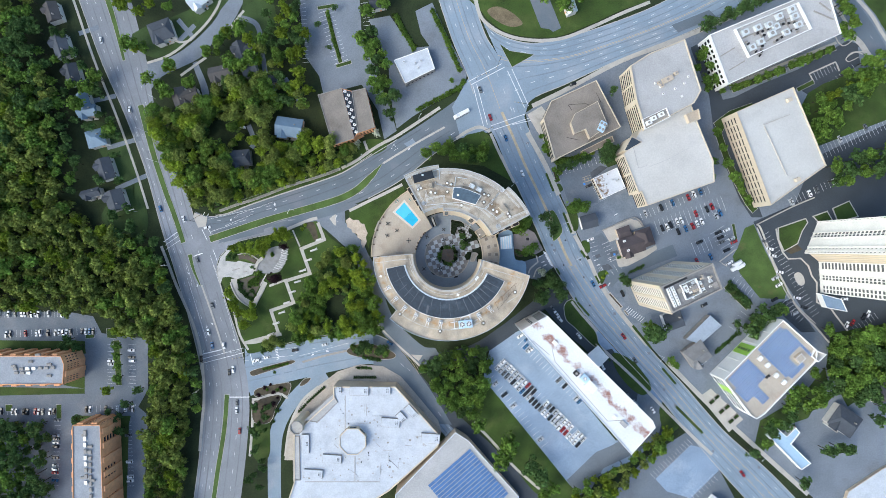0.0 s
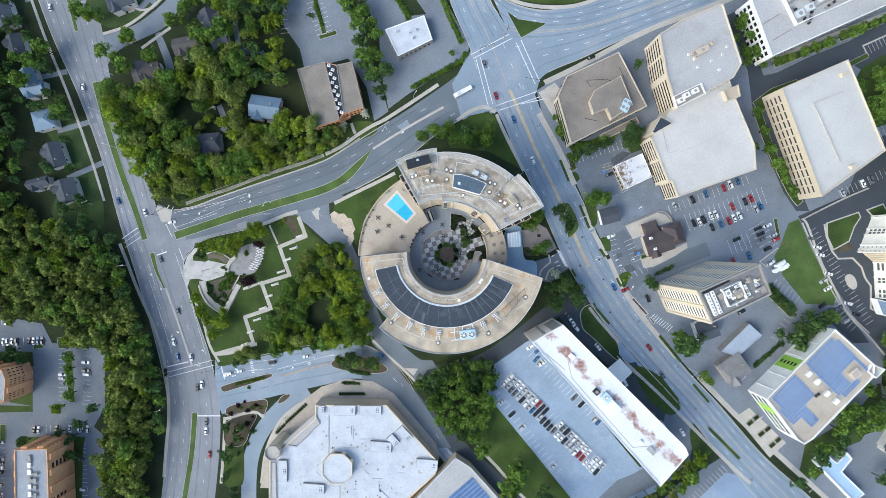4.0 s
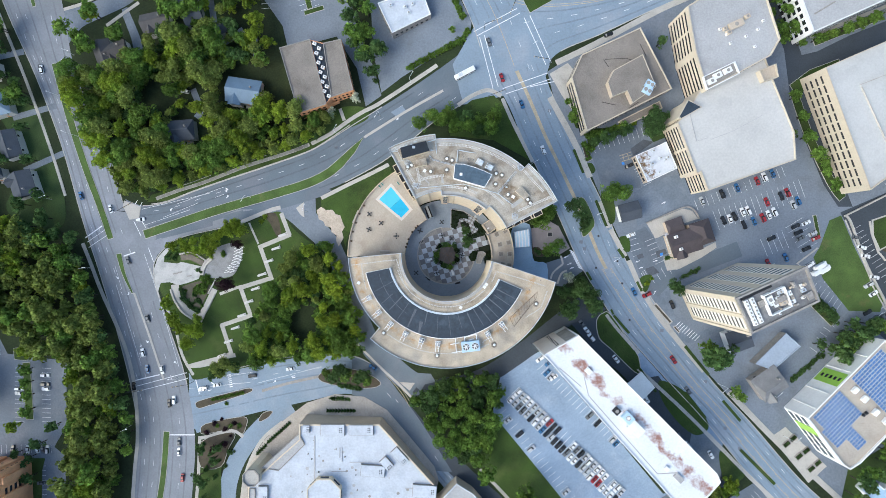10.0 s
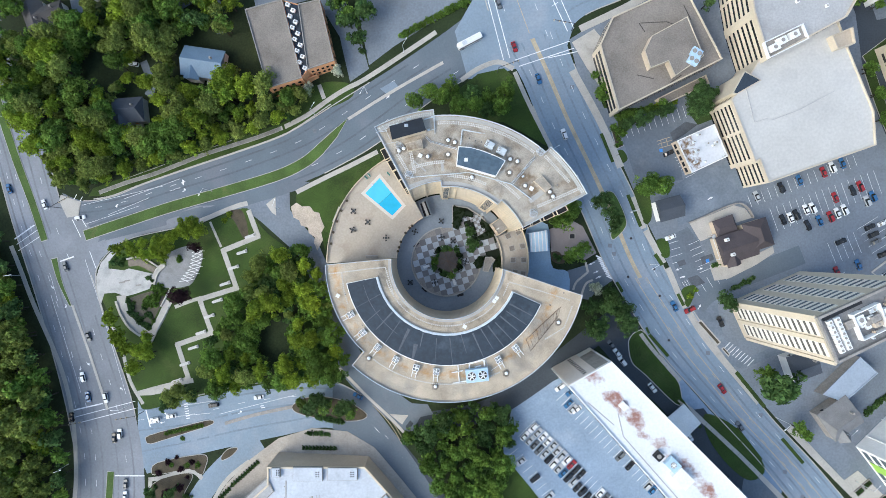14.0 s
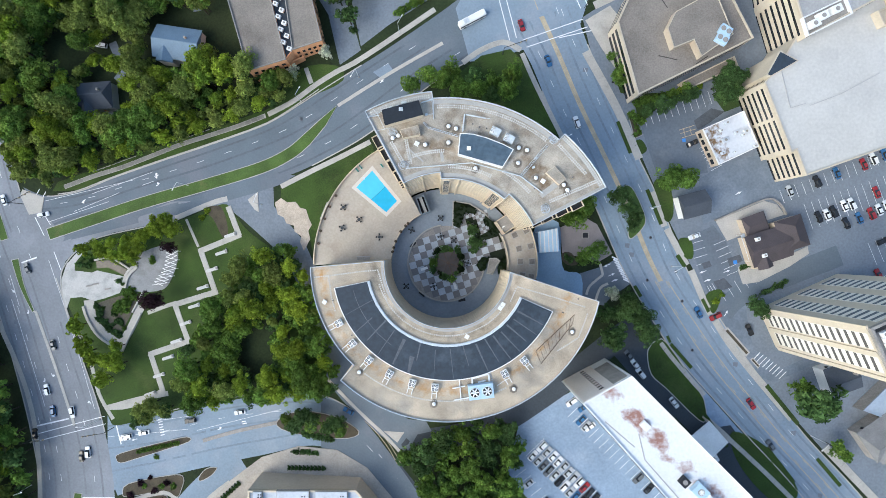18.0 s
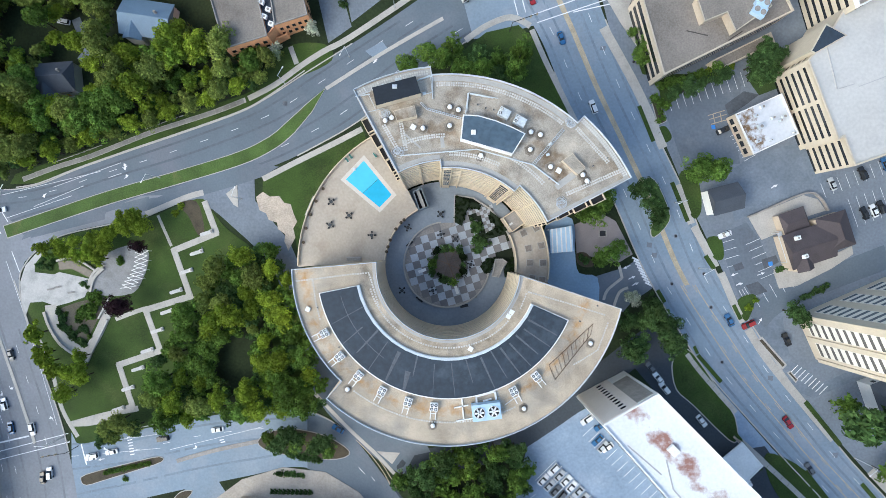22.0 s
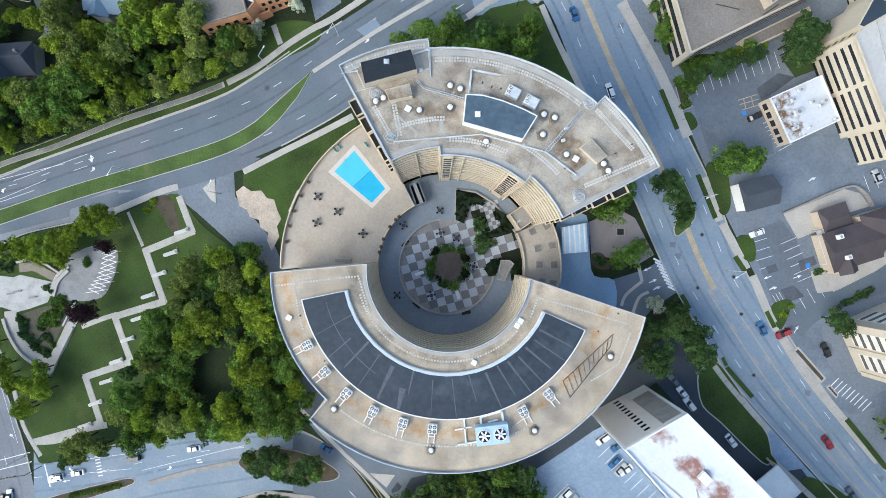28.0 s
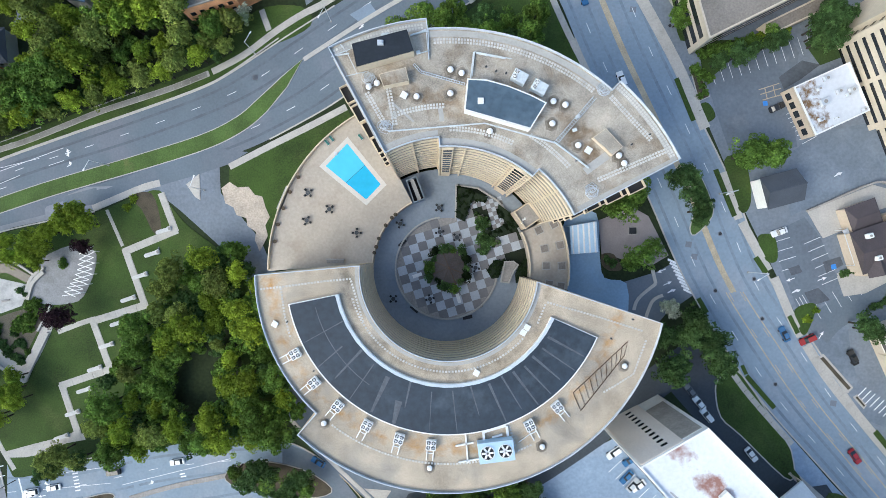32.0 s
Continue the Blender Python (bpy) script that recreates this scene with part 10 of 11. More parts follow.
scatter([(249.1, -58.4), (263.0, -54.0), (314.2, -41.8), (314.6, -91.5), (285.2, -82.3), (263.3, -100.8), (250.3, -76.8)], 5.0, 2500, 70, 40, (1, 0), 3.2, 4.4, [(*p, 11) for p in [(281.6, -91.5)]], 1)
scatter([(206.5, -111.9), (233.9, -91.6), (246.7, -76.8), (250.4, -84.2), (237.6, -99.7), (221.2, -107.1), (206.6, -121.1), (201.8, -126.7)], 5.5, 1500, 20, 44, (0, 1, 0), 4.0, 5.6, (), 1)
scatter([(234.6, 93.7), (251.0, 97.3), (261.9, 102.8), (278.3, 111.9), (280.1, 106.4), (261.9, 95.5), (243.7, 82.7), (240.1, 73.6)], 6.0, 1500, 18, 45, (0, 0, 1), 3.8, 5.2, (), 1)
scatter([(243.9, 51.6), (262.2, 57.1), (286.9, 68.1), (298.6, 66.2), (298.7, 51.6), (269.5, 51.6), (251.3, 40.7)], 6.5, 1500, 22, 46, (1, 0), 4.4, 6.0, (), 1)
scatter([(-278.2, 137.7), (-258.3, 149.3), (-252.7, 122.0), (-245.2, 94.7), (-257.4, 79.1), (-249.9, 59.5), (-246.3, 43.8), (-254.5, 36.0), (-265.9, 55.6), (-271.1, 87.0)], 7.0, 2500, 36, 47, (1, 1, 0), 3.4, 5.0, [(*p, 8.5) for p in [(-270.8, 164.2), (-265.1, 140.8), (-257.4, 121.3), (-249.8, 102.5), (-247.2, 95.9), (-241.6, 77.1), (-235.3, 55.6), (-228.6, 34.0), (-244.5, 38.7)]], 1)
scatter([(-121.4, 170.5), (-99.7, 173.6), (-93.9, 146.6), (-92.0, 119.7), (-88.2, 102.4), (-98.1, 87.3), (-109.9, 101.0), (-113.7, 124.2)], 5.5, 2500, 30, 48, (0, 1, 2), 3.6, 5.2, HOLES, 1)
scatter([(-52.9, 145.0), (-46.3, 146.6), (-35.6, 117.8), (-31.8, 100.7), (-42.6, 95.4), (-47.1, 118.2)], 4.5, 1500, 16, 49, (0, 0, 1), 3.6, 4.8, (), 1)
scatter([(-339.3, -121.0), (-276.3, -120.9), (-277.0, -196.9), (-340.3, -197.1)], 5.4, 2500, 60, 12, (0, 1, 1), 4.4, 6.2, (), 1, "courtyard trees")
scatter([(-339.3, -121.0), (-276.3, -120.9), (-277.0, -196.9), (-340.3, -197.1)], 4.8, 2500, 60, 50, (1, 1), 3.2, 4.4, (), 1)
scatter([(84.1, -152.2), (102.4, -146.2), (144.4, -114.8), (149.9, -120.7), (106.1, -162.9), (80.5, -171.0)], 4.4, 2500, 46, 14, (0, 0, 2, 3), 3.0, 4.4, (), 1, "bank trees")

# lower growth that closes the gaps between the trunks
scatter([(-196.5, 84.7), (-193.5, 96.4), (-173.6, 96.2), (-141.6, 113.2), (-121.7, 112.8), (-92.2, 79.5), (-86.4, 71.7), (-62.8, 68.6), (-58.3, 68.7), (-72.7, 58.9), (-104.0, 47.6), (-136.0, 37.4), (-156.7, 30.6), (-170.7, 31.0), (-178.4, 43.6), (-190.0, 65.2)], 4.6, 9000, 330, 35, (0, 1, 3, 3), 3.0, 4.2, HOLES, 1)
scatter([(-59.0, 1.2), (-72.3, -0.0), (-83.5, -10.7), (-93.0, -27.0), (-100.6, -39.0), (-105.6, -57.5), (-94.9, -62.0), (-72.7, -59.2), (-50.8, -56.4), (-42.4, -57.0), (-40.7, -40.6), (-47.8, -19.7), (-54.2, -5.8)], 4.4, 6000, 160, 38, (0, 0, 1), 2.8, 4.0, [(*p, 9) for p in [(-72.6, -39.5)]], 1)
scatter([(-343.9, 106.6), (-284.6, 106.5), (-266.3, 43.8), (-251.0, 20.2), (-215.3, 6.3), (-199.4, -1.6), (-187.3, -35.3), (-178.6, -67.2), (-176.2, -103.3), (-179.4, -143.5), (-185.0, -195.8), (-205.4, -196.2), (-203.6, -111.6), (-200.9, -67.4), (-226.7, -45.4), (-264.8, -39.5), (-349.1, -39.5)], 5.5, 9000, 420, 33, (0, 3, 3), 3.4, 4.6, (), 1)
scatter([(-14.9, -79.8), (6.1, -65.9), (24.8, -64.3), (33.1, -74.7), (23.0, -92.0), (24.9, -105.2), (13.6, -113.1), (-1.5, -98.5)], 4.6, 1500, 60, 39, (1, 1, 0), 2.8, 4.0, (), 1)

# single trees: crown centre, radius, kind


def plant_trees(rows):
    for pts, r, k in rows:
        for x, y in pts:
            tree(x, y, r * trng.uniform(0.85, 1.12), k, 1 if y > 80 or y < -92 or x > 130 or x < -140 else 0)


plant_trees([([(103.3, 64.0), (106.6, 60.9), (109.0, 64.5), (102.5, 59.5)], 3.4, 1),
    ([(-138.6, 35.6), (-123.4, 40.4), (-108.3, 44.8), (-95.0, 48.6), (-80.4, 53.0), (-70.2, 57.5), (-148.6, 32.2)], 4.6, 2),
    ([(-131.1, 37.7), (-115.9, 42.3), (-101.7, 46.5), (-87.6, 50.9), (-76.8, 55.5)], 4.3, 3), ([(-67.5, 62.5), (-64.0, 66.0), (-62.5, 60.5)], 3.6, 3), ([(-71.5, 63.0), (-66.0, 58.0)], 3.0, 1),
    ([(76.8, 52.7), (81.3, 54.0), (85.9, 55.5), (90.5, 57.3), (93.2, 59.1)], 3.4, 1),
    ([(-129.9, -109.2), (-122.8, -114.9), (-131.7, -125.0), (-128.9, -136.8), (-124.9, -146.5), (-131.0, -156.5), (-127.0, -165.1), (-120.7, -109.0)], 3.2, 1)])
plant_trees([([(-195.8, -7.0), (-189.5, -26.2), (-182.7, -47.9), (-176.5, -65.8), (-171.8, -83.6), (-170.2, -101.5)], 5.2, 1), ([(-192.6, -16.0), (-186.4, -37.7), (-179.6, -56.1), (-173.9, -74.7), (-170.7, -92.5), (-170.1, -110.4)], 4.8, 0)])
plant_trees([([(-210.6, 138.6), (-235.1, 117.2), (-240.9, 109.4), (-225.4, 81.3), (-246.8, 97.7)], 6.2, 0), ([(-184.0, 123.8), (-158.8, 133.3), (-142.4, 124.6), (-136.2, 148.5), (-127.7, 127.3), (-186.2, 106.2), (-170.8, 111.9)], 5.6, 0), ([(-130.4, 140.8), (-145.8, 146.5), (-124.6, 135.0)], 5.2, 2)])
plant_trees([([(-235.4, 116.3), (-228.0, 87.5), (-224.6, 64.4), (-256.7, 128.0), (-264.2, 147.2), (-250.8, 133.7), (-239.4, 108.7), (-245.0, 124.1), (-233.8, 91.4), (-230.2, 77.9), (-221.0, 47.0), (-215.6, 27.6), (-234.8, 47.0)], 4.0, 1),
    ([(-203.9, 137.2), (-186.1, 163.8), (-200.2, 116.1), (-192.4, 112.2), (-148.3, 144.1), (-145.2, 146.0), (-121.6, 139.6)], 4.6, 0),
    ([(134.3, -53.0)], 8.6, 1),
    ([(-49.6, -67.8), (-43.7, -68.7), (-55.4, -66.8), (-38.0, -69.7), (-60.1, -65.8)], 3.4, 0),
    ([(-222.7, 11.1), (-213.7, 15.5), (-206.5, 7.6), (-217.1, 3.5), (-198.0, 4.1), (-225.3, 22.8)], 4.8, 1)])
plant_trees([([(-122.7, 3.9), (-119.2, 5.8), (-127.5, 0.6), (-114.8, 7.9), (-131.5, -1.8), (-109.1, 9.6)], 3.4, 2),
    ([(-143.8, 0.6), (-138.7, 2.3), (-132.3, 3.1), (-125.9, 4.0), (-127.3, -1.3), (-120.9, 0.7), (-117.8, 6.4), (-123.1, -3.0), (-136.2, -0.6)], 3.4, 2),
    ([(-111.6, 9.6), (-107.8, 11.6), (-105.8, 8.4)], 4.6, 2),
    ([(-147.1, -30.3), (-144.3, -37.7), (-140.2, -43.7), (-135.1, -45.0), (-131.2, -42.9), (-136.9, -51.3), (-143.1, -41.0)], 3.9, 2),
    ([(-121.1, -65.1), (-115.5, -61.6), (-110.8, -64.3), (-117.9, -67.9)], 4.0, 3),
    ([(38.0, -134.9), (42.4, -125.4)], 6.6, 0), ([(56.9, -138.8), (62.0, -143.9)], 6.6, 1), ([(65.0, -158.8), (71.2, -154.4), (16.6, -98.6), (23.0, -114.7)], 5.4, 0)])
plant_trees([([(249.3, -89.8), (258.5, -127.8), (251.3, -126.0), (272.7, -93.4), (280.0, -100.7), (276.4, -107.9), (244.1, -127.8), (251.0, -71.8)], 5.0, 1),
    ([(222.4, -93.5), (227.8, -89.9), (231.4, -98.9), (220.6, -100.7)], 5.2, 0),
    ([(-108.1, 1.6)], 3.4, 4), ([(-113.6, -19.8)], 4.8, 4),
    
    ([(-135.2, -44.3), (-129.6, -46.0), (-136.3, -52.6), (-130.3, -38.8)], 4.2, 2),
    ([(-118.5, -67.1), (-109.9, -64.1), (-122.3, -69.1)], 3.6, 1),
    ([(-56.3, -67.7), (-49.1, -66.5), (-42.9, -67.9), (-39.3, -66.8), (-52.7, -64.0)], 4.2, 1),
    ([(52.5, 16.6), (49.4, 12.3)], 4.8, 0)])
plant_trees([([(65.7, 20.5), (69.6, 15.8), (71.2, 11.8)], 4.4, 1),
    ([(56.2, -1.0), (59.3, 1.5), (53.1, -1.8)], 3.6, 0),
    ([(61.9, -22.3), (68.8, -22.2), (74.2, -23.8), (65.8, -30.2), (69.5, -17.5), (75.1, -29.3), (62.7, -31.1)], 5.0, 1),
    ([(64.4, -15.0)], 3.6, 5),
    ([(85.8, 28.3), (89.6, 26.8), (82.7, 26.8)], 5.0, 0),
    ([(117.4, -20.7), (115.8, -19.1)], 3.8, 1),
    ([(-10.6, 62.1), (1.3, 63.9), (7.8, 60.5), (14.2, 61.5), (19.5, 63.5), (24.8, 60.2), (-4.1, 66.2), (4.5, 68.1), (26.9, 65.5)], 4.6, 0),
    ([(13.1, 65.8), (19.5, 58.2)], 4.0, 1),
    ([(135.5, -55.9), (131.9, -49.9)], 4.5, 0)])
plant_trees([([(150.1, -74.7), (146.5, -71.8)], 3.2, 0),
    ([(198.8, -42.9), (204.1, -37.5), (193.4, -50.2), (188.1, -48.4)], 3.6, 1),
    ([(202.5, -61.0), (236.7, -79.0), (222.4, -98.9)], 4.4, 0),
    ([(197.4, -129.8), (229.8, -148.5)], 4.6, 1),
    ([(92.6, 79.9), (63.9, 73.0), (65.7, 65.7), (80.1, 56.5), (85.5, 58.3), (90.8, 60.1)], 2.6, 0),
    ([(105.1, 63.6), (106.9, 58.2)], 4.2, 1),
    ([(108.6, 101.4), (105.0, 90.6)], 3.2, 1),
    ([(166.2, 125.8), (169.8, 116.4), (173.1, 107.8)], 4.2, 0),
    ([(175.3, 74.3), (179.0, 64.6), (182.6, 55.2), (186.3, 46.6), (190.6, 38.3), (195.3, 31.1)], 3.4, 0)])
plant_trees([([(188.4, 103.4), (194.5, 105.9), (201.0, 108.4), (207.4, 110.9), (213.9, 113.5), (226.1, 118.5), (232.6, 121.4), (239.8, 124.2), (246.3, 127.1)], 3.0, 0),
    ([(-227.1, -67.3), (-226.8, -74.4), (-226.5, -81.6), (-226.3, -89.5)], 3.6, 0),
    ([(183.7, -25.8), (188.1, -30.1), (192.4, -34.5)], 3.6, 1),
    ([(-260.4, -62.8), (-254.5, -67.6), (-263.3, -67.6), (-237.4, -120.5), (-229.4, -119.3), (-225.5, -126.4), (-255.5, -119.4)], 4.0, 1),
    ([(163.9, 122.6), (162.1, 115.4), (167.5, 108.2), (169.3, 102.8)], 3.4, 0),
    ([(178.8, 101.3), (186.0, 103.1), (193.2, 105.6), (200.3, 108.4), (212.9, 112.7), (221.8, 117.4), (229.0, 121.0)], 2.8, 0)])
plant_trees([([(175.3, 76.1), (179.0, 65.3), (180.8, 54.5), (186.3, 45.5), (189.9, 41.9)], 2.8, 0),
    ([(169.5, 50.8), (173.1, 56.1), (172.1, 47.2)], 3.0, 0),
    ([(227.7, 88.1), (234.9, 77.3), (236.7, 70.2), (249.1, 80.9)], 4.6, 0),
    ([(249.4, 43.4), (256.5, 50.5), (270.7, 57.7), (274.3, 50.5)], 5.0, 1),
    ([(256.1, 111.3), (270.4, 118.4), (252.5, 139.8), (256.0, 150.5)], 5.0, 0),
    ([(-233.7, -98.0)], 4.6, 2),
    ([(-226.9, -56.4), (-223.0, -58.4)], 4.0, 2),
    ([(-219.9, -107.8), (-211.8, -97.8)], 4.0, 1),
    ([(-226.0, -115.8), (-234.0, -113.8)], 3.2, 1)])
plant_trees([([(166.4, 140.5), (171.8, 143.4), (177.2, 145.9), (182.6, 148.4), (188.0, 151.0), (193.4, 153.5), (198.8, 156.0), (203.4, 158.5), (168.9, 145.6), (179.7, 149.9), (190.5, 154.9)], 4.4, 1), ([(255.4, 152.3), (259.0, 143.2), (257.5, 135.6), (253.2, 156.6)], 4.4, 0), ([(268.0, 119.0), (275.3, 116.8), (270.6, 110.7), (277.1, 123.3), (264.4, 110.7)], 5.0, 0), ([(259.0, 104.5), (251.0, 99.5), (244.5, 95.9), (266.2, 105.3)], 4.0, 2)])
plant_trees([([(-208.5, 136.4), (-206.3, 161.1), (-185.3, 122.9), (-219.8, 168.9), (-198.5, 166.8), (-216.0, 165.1)], 5.0, 2),
    ([(-240.4, 83.2), (-224.8, 83.1), (-234.1, 106.1), (-222.9, 77.4)], 5.0, 1),
    ([(-48.0, 126.9), (-53.7, 138.2), (-46.1, 134.2), (-38.5, 159.7), (-49.8, 156.6)], 5.0, 0),
    ([(-38.6, 97.0), (-34.9, 89.5), (-31.1, 100.4), (-44.3, 104.6)], 4.2, 1),
    ([(-99.7, 128.7), (-95.9, 117.4), (-91.9, 143.5), (-107.3, 144.0), (-103.4, 158.9)], 5.0, 2),
    ([(-84.2, 150.7), (-72.6, 161.4), (-76.5, 135.4)], 2.6, 1),
    ([(-69.4, 72.0), (-59.8, 67.3)], 4.0, 3),
    ([(-57.5, 69.8), (-44.5, 77.0)], 2.8, 5)])
plant_trees([([(77.8, 155.3), (63.6, 161.0), (88.5, 160.5)], 5.0, 0),
    ([(-128.1, -128.1), (-130.2, -139.9), (-124.2, -151.5), (-134.3, -159.6)], 3.4, 1),
    ([(-123.1, -109.4), (-117.0, -107.2)], 2.2, 4),
    ([(5.9, 110.6), (11.4, 117.7)], 2.0, 0),
    ([(67.7, 68.7), (70.1, 64.7), (66.2, 64.0), (68.5, 71.9)], 2.8, 0),
    ([(102.3, 61.6), (104.6, 66.3), (103.1, 57.6), (106.2, 63.1)], 4.2, 1)])
plant_trees([([(211.9, -37.9), (206.5, -41.9), (201.2, -46.9), (195.8, -51.5)], 5.2, 1), ([(215.5, -39.0), (203.7, -44.4), (198.7, -49.0), (245.9, -51.2)], 4.6, 0)])


# ---- hedges and shrubs ----
def shrub(x, y, r, kind, z=None, name="shrub", label="low rounded shrub in a planting bed"):
    T = thing(name, label, "shrub", "shrubs")
    c = new("foliage", CROWNS[kind, 1][trng.randrange(2)])
    c.parent = T
    zz = gz(x, y) if z is None else z
    T.matrix_basis = pose(x, y, zz + 0.12 * r, 0, 0, trng.uniform(0, 360)) @ Matrix.Diagonal((r, r, r * 0.85, 1))
    return T


def hedge(pts, w, kind, step=None, z=None):
    for x, y, dx, dy in walkline(pts, step or w * 0.8):
        shrub(x + trng.uniform(-0.2, 0.2), y + trng.uniform(-0.2, 0.2), w * trng.uniform(0.6, 0.75), kind, z, "hedge_bush", "clipped bush in a planted hedge row")


for pts, w, k in (([(74.3, 56.2), (84.8, 59.1), (96.2, 61.3)], 3.2, 0), ([(91.3, 60.2), (98.6, 63.9)], 3.6, 2), ([(72.7, 52.1), (76.8, 48.8)], 2.6, 0), ([(-16.6, 92.8), (-5.3, 98.8), (11.6, 106.9), (14.2, 112.4)], 3.0, 0), ([(-7.1, 157.9), (0.4, 142.7), (6.0, 129.4), (11.6, 116.2)], 3.2, 0),
                  ([(-31.7, 155.3), (-22.2, 138.0), (-18.5, 132.2)], 3.4, 0), ([(114.9, -4.9), (118.9, -4.1)], 2.0, 1), ([(122.3, -14.8), (130.9, -10.7)], 2.2, 1), ([(-54.5, -74.0), (-41.3, -75.8)], 2.4, 1), ([(-125.1, -83.7), (-107.5, -79.6)], 1.8, 0), ([(-58.8, -81.2), (-47.8, -81.4)], 2.0, 1),
                  ([(186.0, -21.7), (200.7, -36.4)], 2.6, 1), ([(-78.1, 161.2), (-74.3, 142.0), (-70.4, 130.5)], 2.2, 0), ([(-146.2, -2.6), (-136.3, -1.4)], 2.2, 0)):
    hedge(pts, w, k)
hedge([(177.7, -66.6), (185.2, -60.2), (192.4, -54.2)], 2.4, 1)


def plant_shrubs(rows):
    for pts, r, k in rows:
        for x, y in pts:
            shrub(x, y, r * trng.uniform(0.8, 1.2), k)


plant_shrubs([([(-142.0, -23.4), (-140.7, -26.2), (-141.2, -28.6), (-134.7, -25.8), (-136.9, -32.0), (-131.8, -30.4), (-135.0, -33.6), (-132.9, -34.9), (-138.6, -30.2), (-133.4, -29.2)], 1.9, 1), ([(-132.3, -22.6), (-130.0, -24.4), (-133.5, -24.0), (-129.2, -21.6)], 2.6, 0), ([(-127.8, -16.8), (-126.4, -18.6), (-129.2, -17.6)], 2.3, 0), ([(-118.2, -4.5)], 1.9, 0), ([(-139.8, -24.0), (-130.6, -32.2)], 1.25, 0),
    ([(-118.2, -3.4)], 1.6, 0), ([(-149.4, -5.7), (-147.5, -3.2), (-145.9, -6.1), (-144.1, -4.0), (-132.4, -12.4), (-130.7, -13.7)], 1.5, 1),
    ([(-124.3, -97.1), (-118.2, -99.9), (-112.9, -96.7), (-120.3, -94.8), (-115.1, -103.7), (-129.0, -102.0)], 1.5, 4),
    ([(-130.6, -108.7), (-126.0, -113.2), (-119.8, -108.4), (-122.3, -117.6), (-129.2, -122.3), (-118.3, -120.5), (-124.6, -126.7), (-115.2, -112.8)], 1.8, 1),
    ([(48.7, -1.9), (50.4, -2.8)], 1.3, 1)])
plant_shrubs([([(-117.6, -85.9), (-122.7, -98.3), (-115.2, -98.1), (-110.2, -97.9)], 1.5, 0),
    ([(-94.7, 16.4), (-96.7, 13.7)], 1.8, 2),
    ([(98.4, -95.1), (99.9, -103.3), (104.2, -98.8), (108.6, -103.2)], 1.4, 1),
    ([(-42.5, 99.1), (-34.0, 86.8)], 1.8, 1),
    ([(106.9, -15.8), (104.5, -18.3)], 1.3, 2)])
plant_shrubs([([(71.8, 52.5), (73.0, 51.0), (73.9, 49.2), (74.7, 47.4), (75.5, 45.6), (74.1, 44.6)], 1.1, 0), ([(114.1, -5.7), (115.8, -5.0), (117.6, -4.1), (119.4, -3.2)], 1.0, 1)])
# courtyard garden


def plant_court(rows):
    for pts, r, k in rows:
        for x, y in pts:
            shrub(x, y, r, k, ZCOURT)


crown_hedge = crown_mesh("spray", 77, 320, M_LEAF[6], size=0.17, clumps=12)
M_CLIP = mat("clipped_box_foliage", (0.012, 0.022, 0.009), 0.9, 0.5, 3.0, 0.5, 0.9)


def clipped_bed(poly, seed):
    """A clipped hedge bed: a dense core under a skin of small sprays."""
    H = thing("clipped_hedge", "very dark clipped hedge bed in the courtyard garden", "hedge", "courtyard hedges")
    part("core", prism(bmesh.new(), poly, ZCOURT, ZCOURT + 0.85), M_CLIP, H)
    g = random.Random(seed)
    xs, ys = [p[0] for p in poly], [p[1] for p in poly]
    for _ in range(260):
        x, y = g.uniform(min(xs), max(xs)), g.uniform(min(ys), max(ys))
        if inside((x, y), poly) and len(H.children) < 36:
            o = new("spray", crown_hedge)
            o.parent = H
            o.matrix_basis = pose(x, y, ZCOURT + 0.72, 0, 0, g.uniform(0, 360)) @ Matrix.Diagonal((0.75, 0.75, 0.4, 1))


for k, poly in enumerate(([(5.9, 18.8), (14.3, 15.9), (13.7, 14.4), (9.9, 15.0), (8.7, 12.6), (7.7, 8.9), (5.2, 10.1)], [(17.3, 13.9), (21.5, 10.8), (23.5, 7.8), (21.5, 6.3), (15.5, 4.0), (12.4, 6.9), (15.7, 6.4), (19.7, 8.6), (17.0, 11.6)], [(14.7, -3.7), (16.6, -2.0), (19.1, -2.2), (17.4, -7.0), (15.4, -7.3), (14.3, -5.3)], [(23.2, -3.6), (24.9, -2.0), (26.0, -2.1), (26.1, -6.6), (22.4, -8.6), (22.1, -6.0)])):
    clipped_bed(poly, k)
plant_court([([(12.0, 9.2), (13.2, 8.2), (14.3, 3.8), (13.7, 1.3), (12.4, 3.8), (15.3, 3.0)], 2.3, 1)])
PV = thing("courtyard_pavilion", "dark brown ribbed octagonal pavilion roof overgrown with climbers", "pavilion")
M_PAVR = mat("brown_weathered_roof", (0.075, 0.064, 0.06), 0.9, 0.3, 3, 0.4, 0.3)
pv = [(CX + 0.6 + 5.2 * math.cos(radians(22.5 + 45 * k)), CY + 0.2 + 5.2 * math.sin(radians(22.5 + 45 * k))) for k in range(8)]
mesh_ob("roof", [(x, y, ZCOURT + 3.0) for x, y in pv] + [(CX + 0.6, CY + 0.2, ZCOURT + 4.6)], [(k, (k + 1) % 8, 8) for k in range(8)], M_PAVR, PV)
